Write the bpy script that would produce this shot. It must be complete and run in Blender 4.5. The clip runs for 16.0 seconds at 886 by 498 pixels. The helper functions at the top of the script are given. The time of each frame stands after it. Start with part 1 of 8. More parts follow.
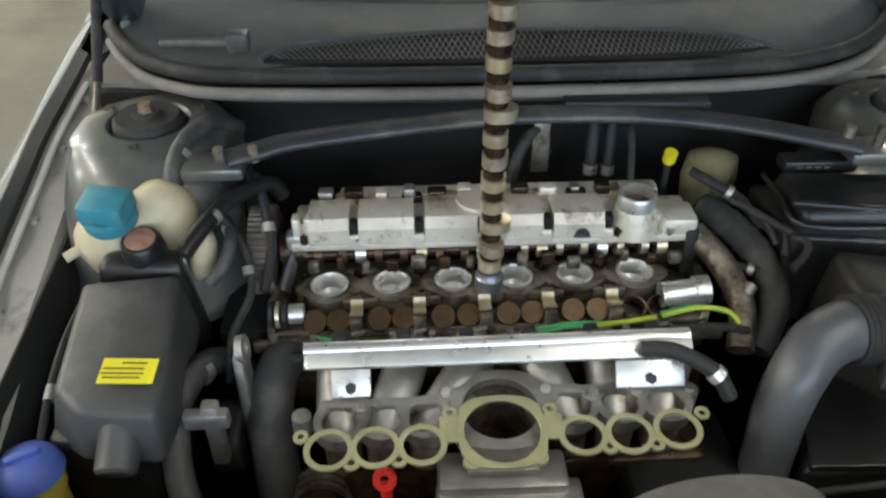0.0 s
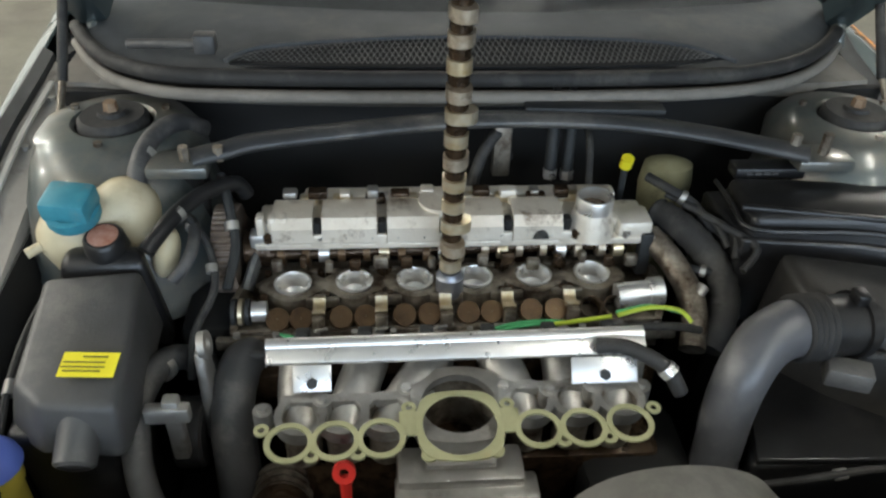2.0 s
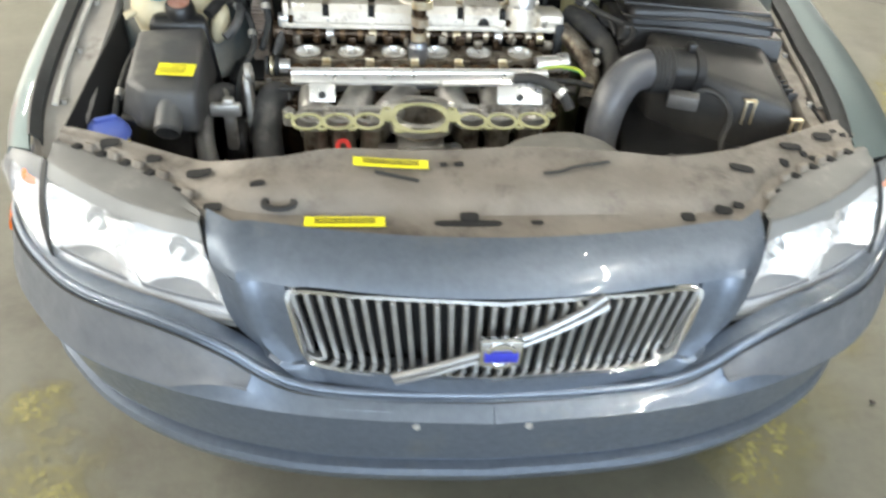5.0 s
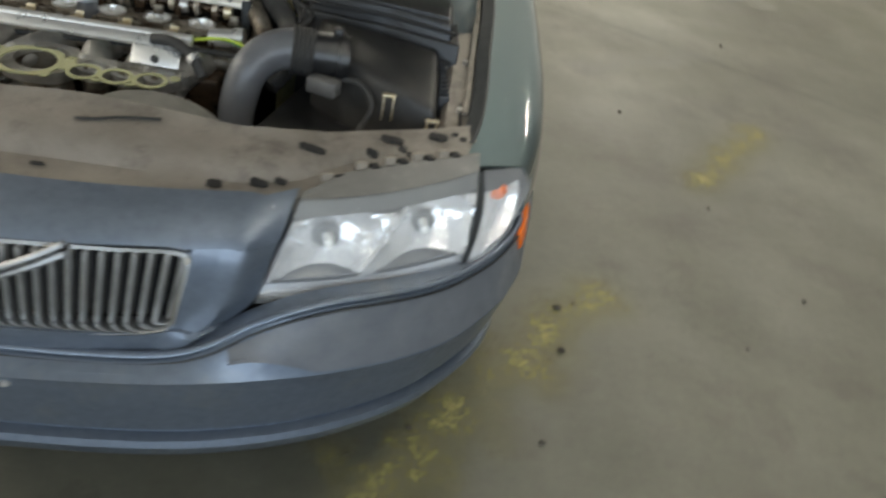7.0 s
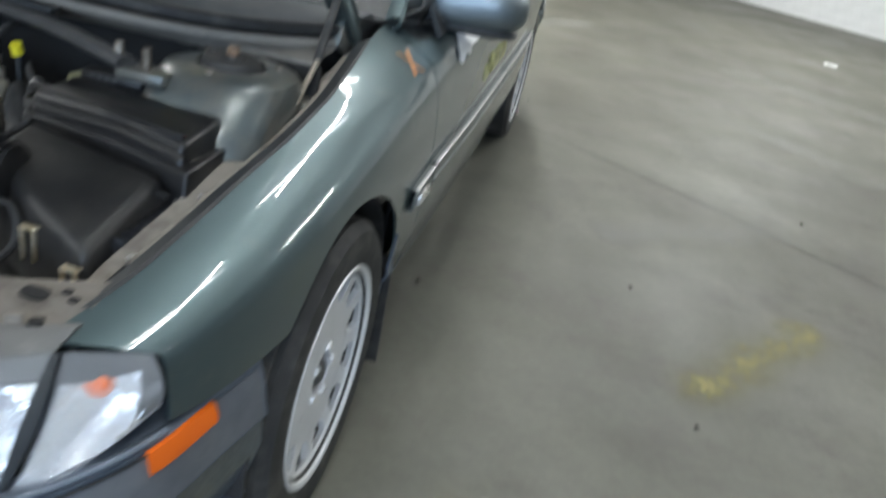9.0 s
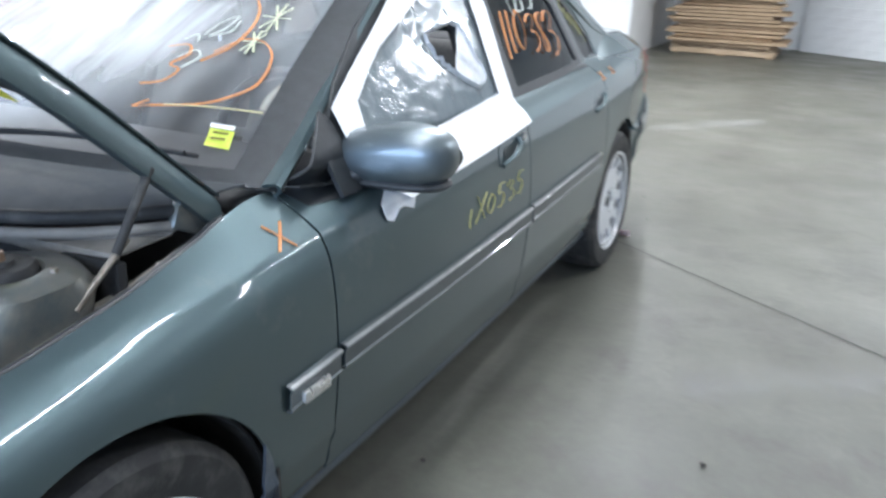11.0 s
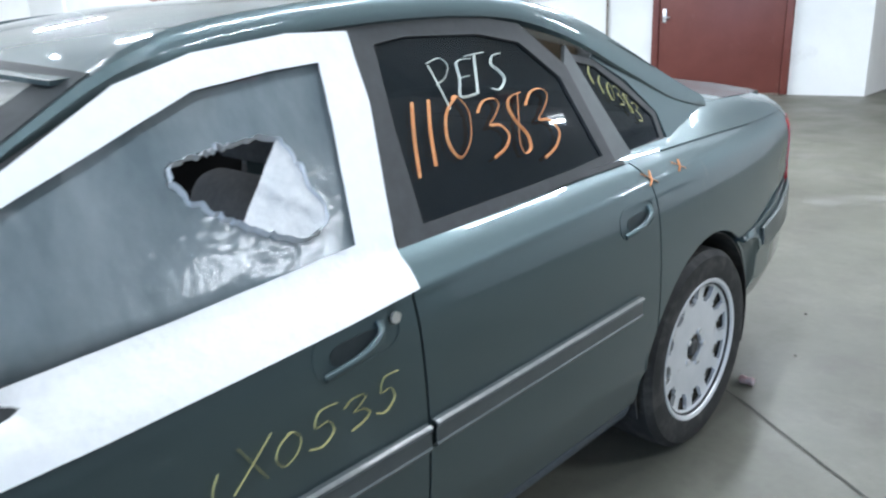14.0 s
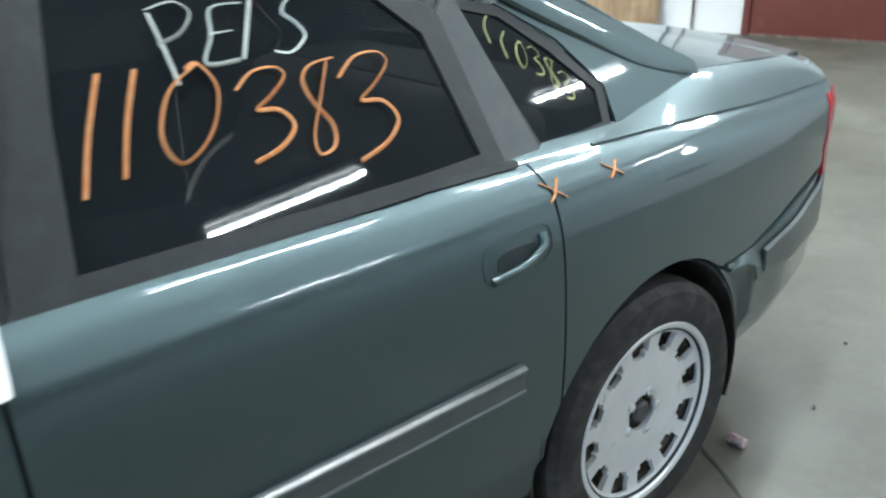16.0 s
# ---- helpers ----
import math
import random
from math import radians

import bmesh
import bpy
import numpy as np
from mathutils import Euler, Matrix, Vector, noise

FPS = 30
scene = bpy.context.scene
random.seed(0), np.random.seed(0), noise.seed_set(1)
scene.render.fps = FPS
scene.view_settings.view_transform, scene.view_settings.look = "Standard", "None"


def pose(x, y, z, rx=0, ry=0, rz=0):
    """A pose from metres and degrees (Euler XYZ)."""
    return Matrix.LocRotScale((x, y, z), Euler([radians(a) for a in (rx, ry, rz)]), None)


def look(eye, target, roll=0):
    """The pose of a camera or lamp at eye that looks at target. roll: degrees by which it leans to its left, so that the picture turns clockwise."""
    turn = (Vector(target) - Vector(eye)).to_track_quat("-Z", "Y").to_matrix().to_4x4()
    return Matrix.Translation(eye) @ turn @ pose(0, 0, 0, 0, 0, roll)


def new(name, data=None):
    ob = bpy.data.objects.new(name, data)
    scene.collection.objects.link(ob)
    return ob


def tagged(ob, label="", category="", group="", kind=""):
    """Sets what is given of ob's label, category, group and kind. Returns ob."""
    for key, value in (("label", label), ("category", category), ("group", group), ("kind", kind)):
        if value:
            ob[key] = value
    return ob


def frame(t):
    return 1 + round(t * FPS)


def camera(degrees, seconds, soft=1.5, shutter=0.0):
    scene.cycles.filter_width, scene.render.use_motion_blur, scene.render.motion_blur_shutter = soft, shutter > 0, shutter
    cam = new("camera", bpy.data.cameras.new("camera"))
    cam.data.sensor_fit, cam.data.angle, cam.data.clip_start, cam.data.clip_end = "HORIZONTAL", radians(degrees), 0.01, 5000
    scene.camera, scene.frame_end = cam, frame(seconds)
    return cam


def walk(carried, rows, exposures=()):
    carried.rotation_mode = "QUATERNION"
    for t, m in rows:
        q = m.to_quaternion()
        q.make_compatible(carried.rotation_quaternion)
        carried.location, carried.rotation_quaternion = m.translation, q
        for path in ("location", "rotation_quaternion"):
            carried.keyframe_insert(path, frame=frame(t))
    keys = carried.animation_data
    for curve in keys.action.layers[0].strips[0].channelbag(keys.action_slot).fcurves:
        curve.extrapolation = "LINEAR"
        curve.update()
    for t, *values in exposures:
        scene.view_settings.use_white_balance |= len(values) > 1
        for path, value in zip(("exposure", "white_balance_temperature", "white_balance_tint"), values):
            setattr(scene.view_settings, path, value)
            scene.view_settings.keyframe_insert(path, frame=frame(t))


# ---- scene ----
cam = camera(59.0, 16.0, soft=2.3, shutter=0.6)
PATH = [
    (0, (-0.194, -0.079, 1.438), (-0.125, 1.505, 0.219), -0.1),
    (0.5, (-0.211, -0.069, 1.435), (-0.115, 1.539, 0.25), 1.0),
    (1, (-0.209, -0.079, 1.437), (-0.065, 1.501, 0.22), 2.8),
    (1.5, (-0.201, -0.092, 1.438), (-0.06, 1.511, 0.252), 2.0),
    (2, (-0.185, -0.11, 1.436), (-0.036, 1.49, 0.246), 2.1),
    (2.5, (-0.182, -0.162, 1.429), (-0.082, 1.467, 0.273), 0.7),
    (3, (-0.281, -0.236, 1.425), (-0.027, 1.42, 0.334), 1.8),
    (3.2, (-0.336, -0.273, 1.414), (-0.068, 1.364, 0.298), 0.8),
    (5.3, (-0.106, -0.8, 1.381), (0.057, 0.753, 0.131), 3.8),
    (5.5, (-0.041, -0.799, 1.362), (0.235, 0.729, 0.101), 4.5),
    (6, (0.214, -0.745, 1.342), (0.502, 0.798, 0.103), 4.9),
    (6.5, (0.286, -0.722, 1.346), (0.641, 0.822, 0.125), 7.0),
    (7, (0.543, -0.803, 1.326), (0.742, 0.834, 0.195), 12.0),
    (7.5, (0.737, -0.795, 1.299), (0.837, 0.94, 0.308), 11.3),
    (8, (0.882, -0.555, 1.287), (1.032, 1.123, 0.209), 11.8),
    (8.5, (0.982, -0.379, 1.256), (0.955, 1.261, 0.111), 10.8),
    (9, (1.211, -0.262, 1.256), (0.974, 1.514, 0.368), 12.0),
    (9.3, (1.292, -0.217, 1.251), (0.984, 1.605, 0.487), 8.3),
    (9.5, (1.329, -0.181, 1.241), (1.024, 1.665, 0.536), 5.6),
    (9.7, (1.367, -0.139, 1.274), (1.065, 1.69, 0.524), 5.7),
    (11.8, (1.804, 0.691, 1.337), (0.568, 2.137, 0.718), -2.4),
    (12, (1.784, 0.783, 1.338), (0.471, 2.158, 0.714), -3.6),
    (12.5, (1.829, 1.008, 1.3), (0.359, 2.218, 0.686), -3.9),
    (13, (1.972, 1.246, 1.317), (0.425, 2.356, 0.703), -3.9),
    (13.5, (1.96, 1.413, 1.327), (0.468, 2.591, 0.706), -3.4),
    (14, (1.862, 1.631, 1.374), (0.529, 2.992, 0.767), -2.3),
    (14.5, (1.813, 1.807, 1.337), (0.415, 3.054, 0.636), -2.5),
    (15, (1.859, 2.094, 1.314), (0.347, 3.235, 0.671), -0.1),
    (15.5, (1.892, 2.281, 1.318), (0.382, 3.412, 0.655), 0.9),
    (16, (1.761, 2.469, 1.34), (0.31, 3.617, 0.58), -1.2),
]
walk(cam, [(t, look(eye, target, roll)) for t, eye, target, roll in PATH],
     [(0, -0.09, 6650, 8), (2.4, -0.1, 6600, 8), (3.2, 0.06, 6550, 8), (5.3, 0.78, 6900, 9), (5.6, 0.62, 6900, 9), (6.0, 0.24, 6850, 9), (7.0, -0.26, 6950, 8), (8.0, -0.4, 7000, 7), (9.0, -0.1, 6000, 9), (12, 0.42, 5550, 13), (13.5, 0.28, 5480, 11), (14.5, 0.06, 5400, 9), (15.5, 0.05, 5500, 7), (16, 0.07, 5550, 4)])

# ---- light ----
world = bpy.data.worlds.new("world")
scene.world = world
world.use_nodes = True
world.node_tree.nodes["Background"].inputs[0].default_value = (0.75, 0.85, 1.0, 1)
world.node_tree.nodes["Background"].inputs[1].default_value = 0.25
# battens hang in rows that run square to the rear wall, askew to the car
TUBES = [(6.5, -3.8, 14), (5.5, 0.7, 16), (4.47, 5.2, 110), (3.4, 9.7, 200),
         (2.55, -4.9, 18), (2.05, -2.65, 22), (1.55, -0.4, 27), (1.05, 1.85, 32), (0.55, 4.1, 46), (0.05, 6.35, 90), (-0.45, 8.6, 120),
         (-3.8, -3.75, 35), (-4.3, -1.5, 50), (-4.8, 0.75, 70), (-5.3, 3.0, 90), (-5.8, 5.25, 130), (-6.3, 7.5, 170), (-9.2, -2.6, 320), (-10.2, 1.9, 540), (-11.2, 6.4, 620)]
SKEW = 12.7
CEIL = 4.2


def tube_lamp(x, y, power):
    data = bpy.data.lights.new("tube_light", "AREA")
    data.shape, data.size, data.size_y, data.energy, data.color = "RECTANGLE", 0.045, 1.4, power, (1.0, 0.97, 0.9)
    ob = new("tube_light", data)
    ob.matrix_basis = pose(x, y, CEIL - 0.34, 0, 0, SKEW)
    if -3 < x < 3:
        up = data.copy()
        up.energy = 22
        new("tube_uplight", up).matrix_basis = pose(x, y, CEIL - 0.17, 180, 0, -SKEW)


for x, y, power in TUBES:
    tube_lamp(x, y, power)
day = bpy.data.lights.new("daylight_opening", "AREA")
day.shape, day.size, day.size_y, day.energy, day.color = "RECTANGLE", 9.0, 3.0, 520, (0.62, 0.78, 1.0)
new("daylight_opening", day).matrix_basis = look((1.2, -7.8, 2.4), (0.2, 0.0, 0.8))

# ---- materials ----
def nodes_of(name):
    m = bpy.data.materials.new(name)
    m.use_nodes = True
    t = m.node_tree
    return m, t, t.nodes["Principled BSDF"]


def noise_at(t, scale, detail=5.0, rough=0.6, coords="Object", stretch=(1, 1, 1)):
    tc, mp, n = t.nodes.new("ShaderNodeTexCoord"), t.nodes.new("ShaderNodeMapping"), t.nodes.new("ShaderNodeTexNoise")
    mp.inputs["Scale"].default_value = stretch
    n.inputs["Scale"].default_value, n.inputs["Detail"].default_value, n.inputs["Roughness"].default_value = scale, detail, rough
    t.links.new(tc.outputs[coords], mp.inputs[0])
    t.links.new(mp.outputs[0], n.inputs["Vector"])
    return n.outputs["Fac"]


def ramp(t, fac, stops):
    r = t.nodes.new("ShaderNodeValToRGB")
    e = r.color_ramp.elements
    e[0].position, e[0].color = stops[0][0], (*stops[0][1], 1)
    e[1].position, e[1].color = stops[-1][0], (*stops[-1][1], 1)
    for p, c in stops[1:-1]:
        e.new(p).color = (*c, 1)
    t.links.new(fac, r.inputs[0])
    return r.outputs[0]


def blend(t, fac, a, b):
    m = t.nodes.new("ShaderNodeMix")
    m.data_type = "RGBA"
    t.links.new(fac, m.inputs["Factor"])
    for sock, v in ((m.inputs[6], a), (m.inputs[7], b)):
        if isinstance(v, tuple):
            sock.default_value = (*v, 1)
        else:
            t.links.new(v, sock)
    return m.outputs[2]


def bump(t, p, fac, strength, dist=0.01):
    b = t.nodes.new("ShaderNodeBump")
    b.inputs["Strength"].default_value, b.inputs["Distance"].default_value = strength, dist
    t.links.new(fac, b.inputs["Height"])
    t.links.new(b.outputs[0], p.inputs["Normal"])


def surface(name, c1, c2, rough=0.5, metal=0.0, scale=8.0, dirt=None, dirt_at=(0.55, 0.7), dirt_scale=3.0, bumps=0.0, bump_scale=60.0, rough2=None, coat=0.0, stretch=(1, 1, 1)):
    """Two tones of colour by noise, patches of dirt, fine relief."""
    m, t, p = nodes_of(name)
    col = ramp(t, noise_at(t, scale, stretch=stretch), [(0.3, c1), (0.7, c2)])
    patch = None
    if dirt:
        patch = ramp(t, noise_at(t, dirt_scale, 8.0, 0.7), [(dirt_at[0], (0, 0, 0)), (dirt_at[1], (1, 1, 1))])
        col = blend(t, patch, col, dirt)
    t.links.new(col, p.inputs["Base Color"])
    p.inputs["Roughness"].default_value, p.inputs["Metallic"].default_value = rough, metal
    if rough2 is not None:
        r = ramp(t, noise_at(t, scale * 1.7, 6.0), [(0.35, (rough,) * 3), (0.7, (rough2,) * 3)])
        t.links.new(r, p.inputs["Roughness"])
    p.inputs["Coat Weight"].default_value, p.inputs["Coat Roughness"].default_value = coat, 0.03
    if bumps:
        bump(t, p, noise_at(t, bump_scale, 4.0), bumps)
    return m


def plain(name, c, rough=0.5, metal=0.0, emit=0.0, alpha=1.0, transmission=0.0):
    m, t, p = nodes_of(name)
    p.inputs["Base Color"].default_value = (*c, 1)
    p.inputs["Roughness"].default_value, p.inputs["Metallic"].default_value = rough, metal
    p.inputs["Transmission Weight"].default_value = transmission
    p.inputs["Alpha"].default_value = alpha
    if emit:
        p.inputs["Emission Color"].default_value, p.inputs["Emission Strength"].default_value = (*c, 1), emit
    return m


PAINT = surface("paint", (0.085, 0.12, 0.127), (0.1, 0.139, 0.146), 0.5, 0.75, 900, coat=1.0, dirt=(0.16, 0.18, 0.18), dirt_at=(0.62, 0.85), dirt_scale=4)
# dusty body paint with the daylight's blue put into its colour
PAINT_DAYTINT = surface("daytint_paint", (0.125, 0.152, 0.195), (0.155, 0.185, 0.23), 0.4, 0.65, 60, coat=0.45, dirt=(0.2, 0.21, 0.21), dirt_at=(0.55, 0.8), dirt_scale=6, rough2=0.55)
BAY_PAINT = surface("bay_paint", (0.09, 0.106, 0.102), (0.125, 0.143, 0.138), 0.32, 0.35, 12, coat=0.5, dirt=(0.2, 0.18, 0.15), dirt_at=(0.45, 0.7), dirt_scale=7)
DUSTY_BROWN = surface("brown_dusty_panel", (0.17, 0.15, 0.125), (0.25, 0.225, 0.19), 0.75, 0.0, 9, dirt=(0.07, 0.055, 0.045), dirt_at=(0.5, 0.72), dirt_scale=8, bumps=0.15, bump_scale=90)
DUSTY = surface("dusty_panel", (0.30, 0.28, 0.25), (0.40, 0.375, 0.34), 0.75, 0.0, 9, dirt=(0.14, 0.12, 0.1), dirt_at=(0.58, 0.75), dirt_scale=9, bumps=0.15, bump_scale=90)
PLASTIC = surface("black_plastic", (0.009, 0.009, 0.0095), (0.017, 0.017, 0.018), 0.33, 0, 14, dirt=(0.045, 0.042, 0.037), dirt_at=(0.55, 0.82), dirt_scale=6, bumps=0.08, bump_scale=250)
GREY_PLASTIC = surface("grey_plastic", (0.055, 0.055, 0.056), (0.08, 0.08, 0.08), 0.45, 0, 10, dirt=(0.17, 0.16, 0.145), dirt_at=(0.5, 0.8), dirt_scale=5, bumps=0.08, bump_scale=220)
RUBBER = surface("rubber", (0.018, 0.018, 0.018), (0.035, 0.034, 0.033), 0.7, 0, 20, dirt=(0.09, 0.085, 0.075), dirt_at=(0.5, 0.75), dirt_scale=10, bumps=0.1, bump_scale=150)
HOSE = surface("hose_rubber", (0.035, 0.035, 0.037), (0.065, 0.065, 0.066), 0.55, 0, 15, dirt=(0.2, 0.19, 0.175), dirt_at=(0.5, 0.8), dirt_scale=8)
# near-black that stands in for deep shade in gaps, holes and the bay
SHADE_BLACK = plain("shade_black", (0.008, 0.008, 0.008), 0.8)
TRIM_BLACK = surface("trim_black", (0.018, 0.02, 0.021), (0.03, 0.033, 0.035), 0.55, 0, 30)
ALU = surface("aluminium", (0.42, 0.41, 0.39), (0.6, 0.59, 0.56), 0.38, 0.85, 25, dirt=(0.16, 0.12, 0.08), dirt_at=(0.55, 0.75), dirt_scale=14, bumps=0.12, bump_scale=200, rough2=0.55)
ALU_DARK = surface("stained_aluminium", (0.2, 0.17, 0.13), (0.42, 0.38, 0.32), 0.45, 0.7, 30, dirt=(0.05, 0.03, 0.018), dirt_at=(0.45, 0.65), dirt_scale=18, bumps=0.2, bump_scale=160)
BRIGHT = surface("bright_metal", (0.78, 0.77, 0.75), (0.9, 0.89, 0.87), 0.25, 0.8, 20, rough2=0.4)
CHROME = plain("chrome", (0.85, 0.86, 0.88), 0.08, 1.0)
BRASSY = surface("oily_journal", (0.6, 0.46, 0.24), (0.82, 0.76, 0.62), 0.32, 0.75, 40)
LOBE = surface("worn_lobe", (0.34, 0.26, 0.18), (0.62, 0.55, 0.44), 0.35, 0.6, 60, dirt=(0.1, 0.06, 0.03), dirt_at=(0.55, 0.7), dirt_scale=40)
BURNT = surface("burnt_steel", (0.08, 0.047, 0.024), (0.155, 0.098, 0.052), 0.4, 0.6, 40, dirt=(0.06, 0.035, 0.02), dirt_at=(0.5, 0.7), dirt_scale=25)
OILY = surface("oily_metal", (0.025, 0.016, 0.01), (0.11, 0.07, 0.042), 0.22, 0.6, 35, bumps=0.2, bump_scale=120)
GASKET = surface("gasket", (0.30, 0.30, 0.165), (0.39, 0.385, 0.225), 0.6, 0, 25, dirt=(0.45, 0.33, 0.14), dirt_at=(0.6, 0.8), dirt_scale=14)
YELLOW = plain("yellow_label", (0.85, 0.75, 0.03), 0.5)
INK = plain("label_ink", (0.12, 0.11, 0.02), 0.6)
BLUE_CAP = surface("blue_cap", (0.03, 0.22, 0.3), (0.06, 0.3, 0.38), 0.5, 0, 30, dirt=(0.12, 0.25, 0.28), dirt_scale=20)
TANK = surface("cream_plastic", (0.55, 0.47, 0.3), (0.68, 0.6, 0.42), 0.45, 0, 9, dirt=(0.35, 0.26, 0.13), dirt_at=(0.5, 0.75), dirt_scale=9)
WASHER_BLUE = plain("washer_blue", (0.1, 0.16, 0.55), 0.45)
RED = plain("red_plastic", (0.75, 0.04, 0.03), 0.4)
ORANGE = plain("orange_lens", (0.75, 0.14, 0.01), 0.15)
TAIL_RED = plain("red_lens", (0.5, 0.025, 0.04), 0.15)
WHITE_TAPE = surface("white_tape", (0.84, 0.85, 0.86), (0.9, 0.9, 0.9), 0.45, 0, 30, bumps=0.25, bump_scale=30)
CHALK_ORANGE = surface("orange_chalk", (0.6, 0.2, 0.055), (0.72, 0.36, 0.15), 0.8, 0, 120)
CHALK_WHITE = surface("white_chalk", (0.5, 0.55, 0.5), (0.7, 0.72, 0.66), 0.8, 0, 120)
CHALK_YELLOW = surface("yellow_chalk", (0.3, 0.3, 0.12), (0.5, 0.46, 0.2), 0.8, 0, 120)
SEAT = surface("seat_cloth", (0.12, 0.12, 0.115), (0.17, 0.165, 0.155), 0.85, 0, 60, bumps=0.2, bump_scale=300)
ALLOY = surface("alloy_wheel", (0.72, 0.73, 0.74), (0.8, 0.8, 0.81), 0.35, 0.2, 15, coat=0.3, dirt=(0.3, 0.28, 0.25), dirt_at=(0.6, 0.8), dirt_scale=12)
GLASS = plain("clear_glass", (0.9, 0.95, 0.94), 0.02, 0, alpha=0.16)
TINTED = plain("tinted_glass", (0.01, 0.014, 0.018), 0.02, 0, alpha=0.72)
LENS = plain("lamp_lens", (0.95, 0.96, 0.97), 0.05, 0, alpha=0.12)
# body paint with the lamplight on the mirrors put into its colour
MIRROR_LIT = surface("lit_mirror_paint", (0.16, 0.19, 0.205), (0.19, 0.22, 0.235), 0.4, 0.8, 700, coat=0.8)
MOULD = surface("moulding_paint", (0.095, 0.11, 0.112), (0.12, 0.135, 0.136), 0.42, 0.3, 14, coat=0.3, dirt=(0.14, 0.14, 0.135), dirt_at=(0.58, 0.8), dirt_scale=6)
EDGE_BRIGHT = surface("dull_bright_edge", (0.3, 0.31, 0.3), (0.45, 0.45, 0.44), 0.35, 0.6, 40)
FILM = surface("plastic_film", (0.2, 0.25, 0.27), (0.34, 0.39, 0.41), 0.16, 0, 5, bumps=0.7, bump_scale=7, stretch=(1, 2.2, 1))
FILM.node_tree.nodes["Principled BSDF"].inputs["Alpha"].default_value = 0.62


def hazy_glass():
    """Dusty glass, reflections painted as a streaky haze, clearer on the driver's side and along its foot."""
    m, t, p = nodes_of("dusty_glare_glass")
    col = ramp(t, noise_at(t, 6, 6.0), [(0.3, (0.78, 0.81, 0.82)), (0.7, (0.9, 0.91, 0.91))])
    t.links.new(col, p.inputs["Base Color"])
    tc, turn = t.nodes.new("ShaderNodeTexCoord"), t.nodes.new("ShaderNodeMapping")
    turn.inputs["Rotation"].default_value = (0, 0, radians(38))
    turn.inputs["Scale"].default_value = (9.0, 1.1, 1.1)
    streak = t.nodes.new("ShaderNodeTexNoise")
    streak.inputs["Scale"].default_value, streak.inputs["Detail"].default_value, streak.inputs["Roughness"].default_value = 1.6, 5.0, 0.6
    t.links.new(tc.outputs["Object"], turn.inputs[0])
    t.links.new(turn.outputs[0], streak.inputs["Vector"])
    a = ramp(t, streak.outputs["Fac"], [(0.3, (0.28,) * 3), (0.48, (0.62,) * 3), (0.62, (0.95,) * 3)])
    sx, mr, mul = t.nodes.new("ShaderNodeSeparateXYZ"), t.nodes.new("ShaderNodeMapRange"), t.nodes.new("ShaderNodeMath")
    t.links.new(tc.outputs["Object"], sx.inputs[0])
    t.links.new(sx.outputs["X"], mr.inputs[0])
    for k, v in ((1, 0.02), (2, 0.5), (3, 1.0), (4, 0.22)):
        mr.inputs[k].default_value = v
    mul.operation = "MULTIPLY"
    t.links.new(a, mul.inputs[0])
    t.links.new(mr.outputs[0], mul.inputs[1])
    # haze fades towards the foot, where the reflection is dark
    zr, mz = t.nodes.new("ShaderNodeMapRange"), t.nodes.new("ShaderNodeMath")
    t.links.new(sx.outputs["Z"], zr.inputs[0])
    for k, v in ((1, 0.96), (2, 1.13), (3, 0.14), (4, 1.0)):
        zr.inputs[k].default_value = v
    mz.operation = "MULTIPLY"
    t.links.new(mul.outputs[0], mz.inputs[0])
    t.links.new(zr.outputs[0], mz.inputs[1])
    t.links.new(mz.outputs[0], p.inputs["Alpha"])
    p.inputs["Roughness"].default_value = 0.06
    return m


GLARE_GLASS = hazy_glass()
FILM_WHITE = surface("cloudy_film", (0.55, 0.57, 0.58), (0.7, 0.71, 0.72), 0.35, 0, 40, bumps=0.4, bump_scale=40)

# ---- shapes ----
def part(name, bm, material, parent=None, label="", smooth=True):
    me = bpy.data.meshes.new(name)
    bmesh.ops.recalc_face_normals(bm, faces=bm.faces)
    for f in bm.faces:
        f.smooth = smooth
    bm.to_mesh(me)
    bm.free()
    for m in material if isinstance(material, (list, tuple)) else [material]:
        me.materials.append(m)
    if smooth:
        me.set_sharp_from_angle(angle=radians(38))
    ob = new(name, me)
    if parent:
        ob.parent = parent
    if label:
        ob["label"] = label
    return ob


def thing(name, label, category, group="", at=(0, 0, 0), kind=""):
    ob = new(name)
    ob.empty_display_size = 0.05
    ob.location = at
    return tagged(ob, label, category, group, kind)


def grid(rows, closed_u=False, closed_v=False, bm=None):
    """Faces over a grid of points: rows of equal length."""
    bm = bm or bmesh.new()
    vs = [[bm.verts.new(p) for p in row] for row in rows]
    n, m = len(vs), len(vs[0])
    for i in range(n if closed_v else n - 1):
        for j in range(m if closed_u else m - 1):
            a, b, c, d = vs[i][j], vs[i][(j + 1) % m], vs[(i + 1) % n][(j + 1) % m], vs[(i + 1) % n][j]
            bm.faces.new((a, b, c, d))
    return bm


def thick(bm, t):
    """Gives a sheet a thickness, behind its faces."""
    bmesh.ops.recalc_face_normals(bm, faces=bm.faces)
    bm.normal_update()
    faces, rims = bm.faces[:], [e for e in bm.edges if len(e.link_faces) == 1]
    back = {v: bm.verts.new(v.co - v.normal * t) for v in bm.verts[:]}
    for f in faces:
        bm.faces.new([back[v] for v in reversed(f.verts)])
    for e in rims:
        a, b = e.verts
        bm.faces.new((a, b, back[b], back[a]))
    return bm


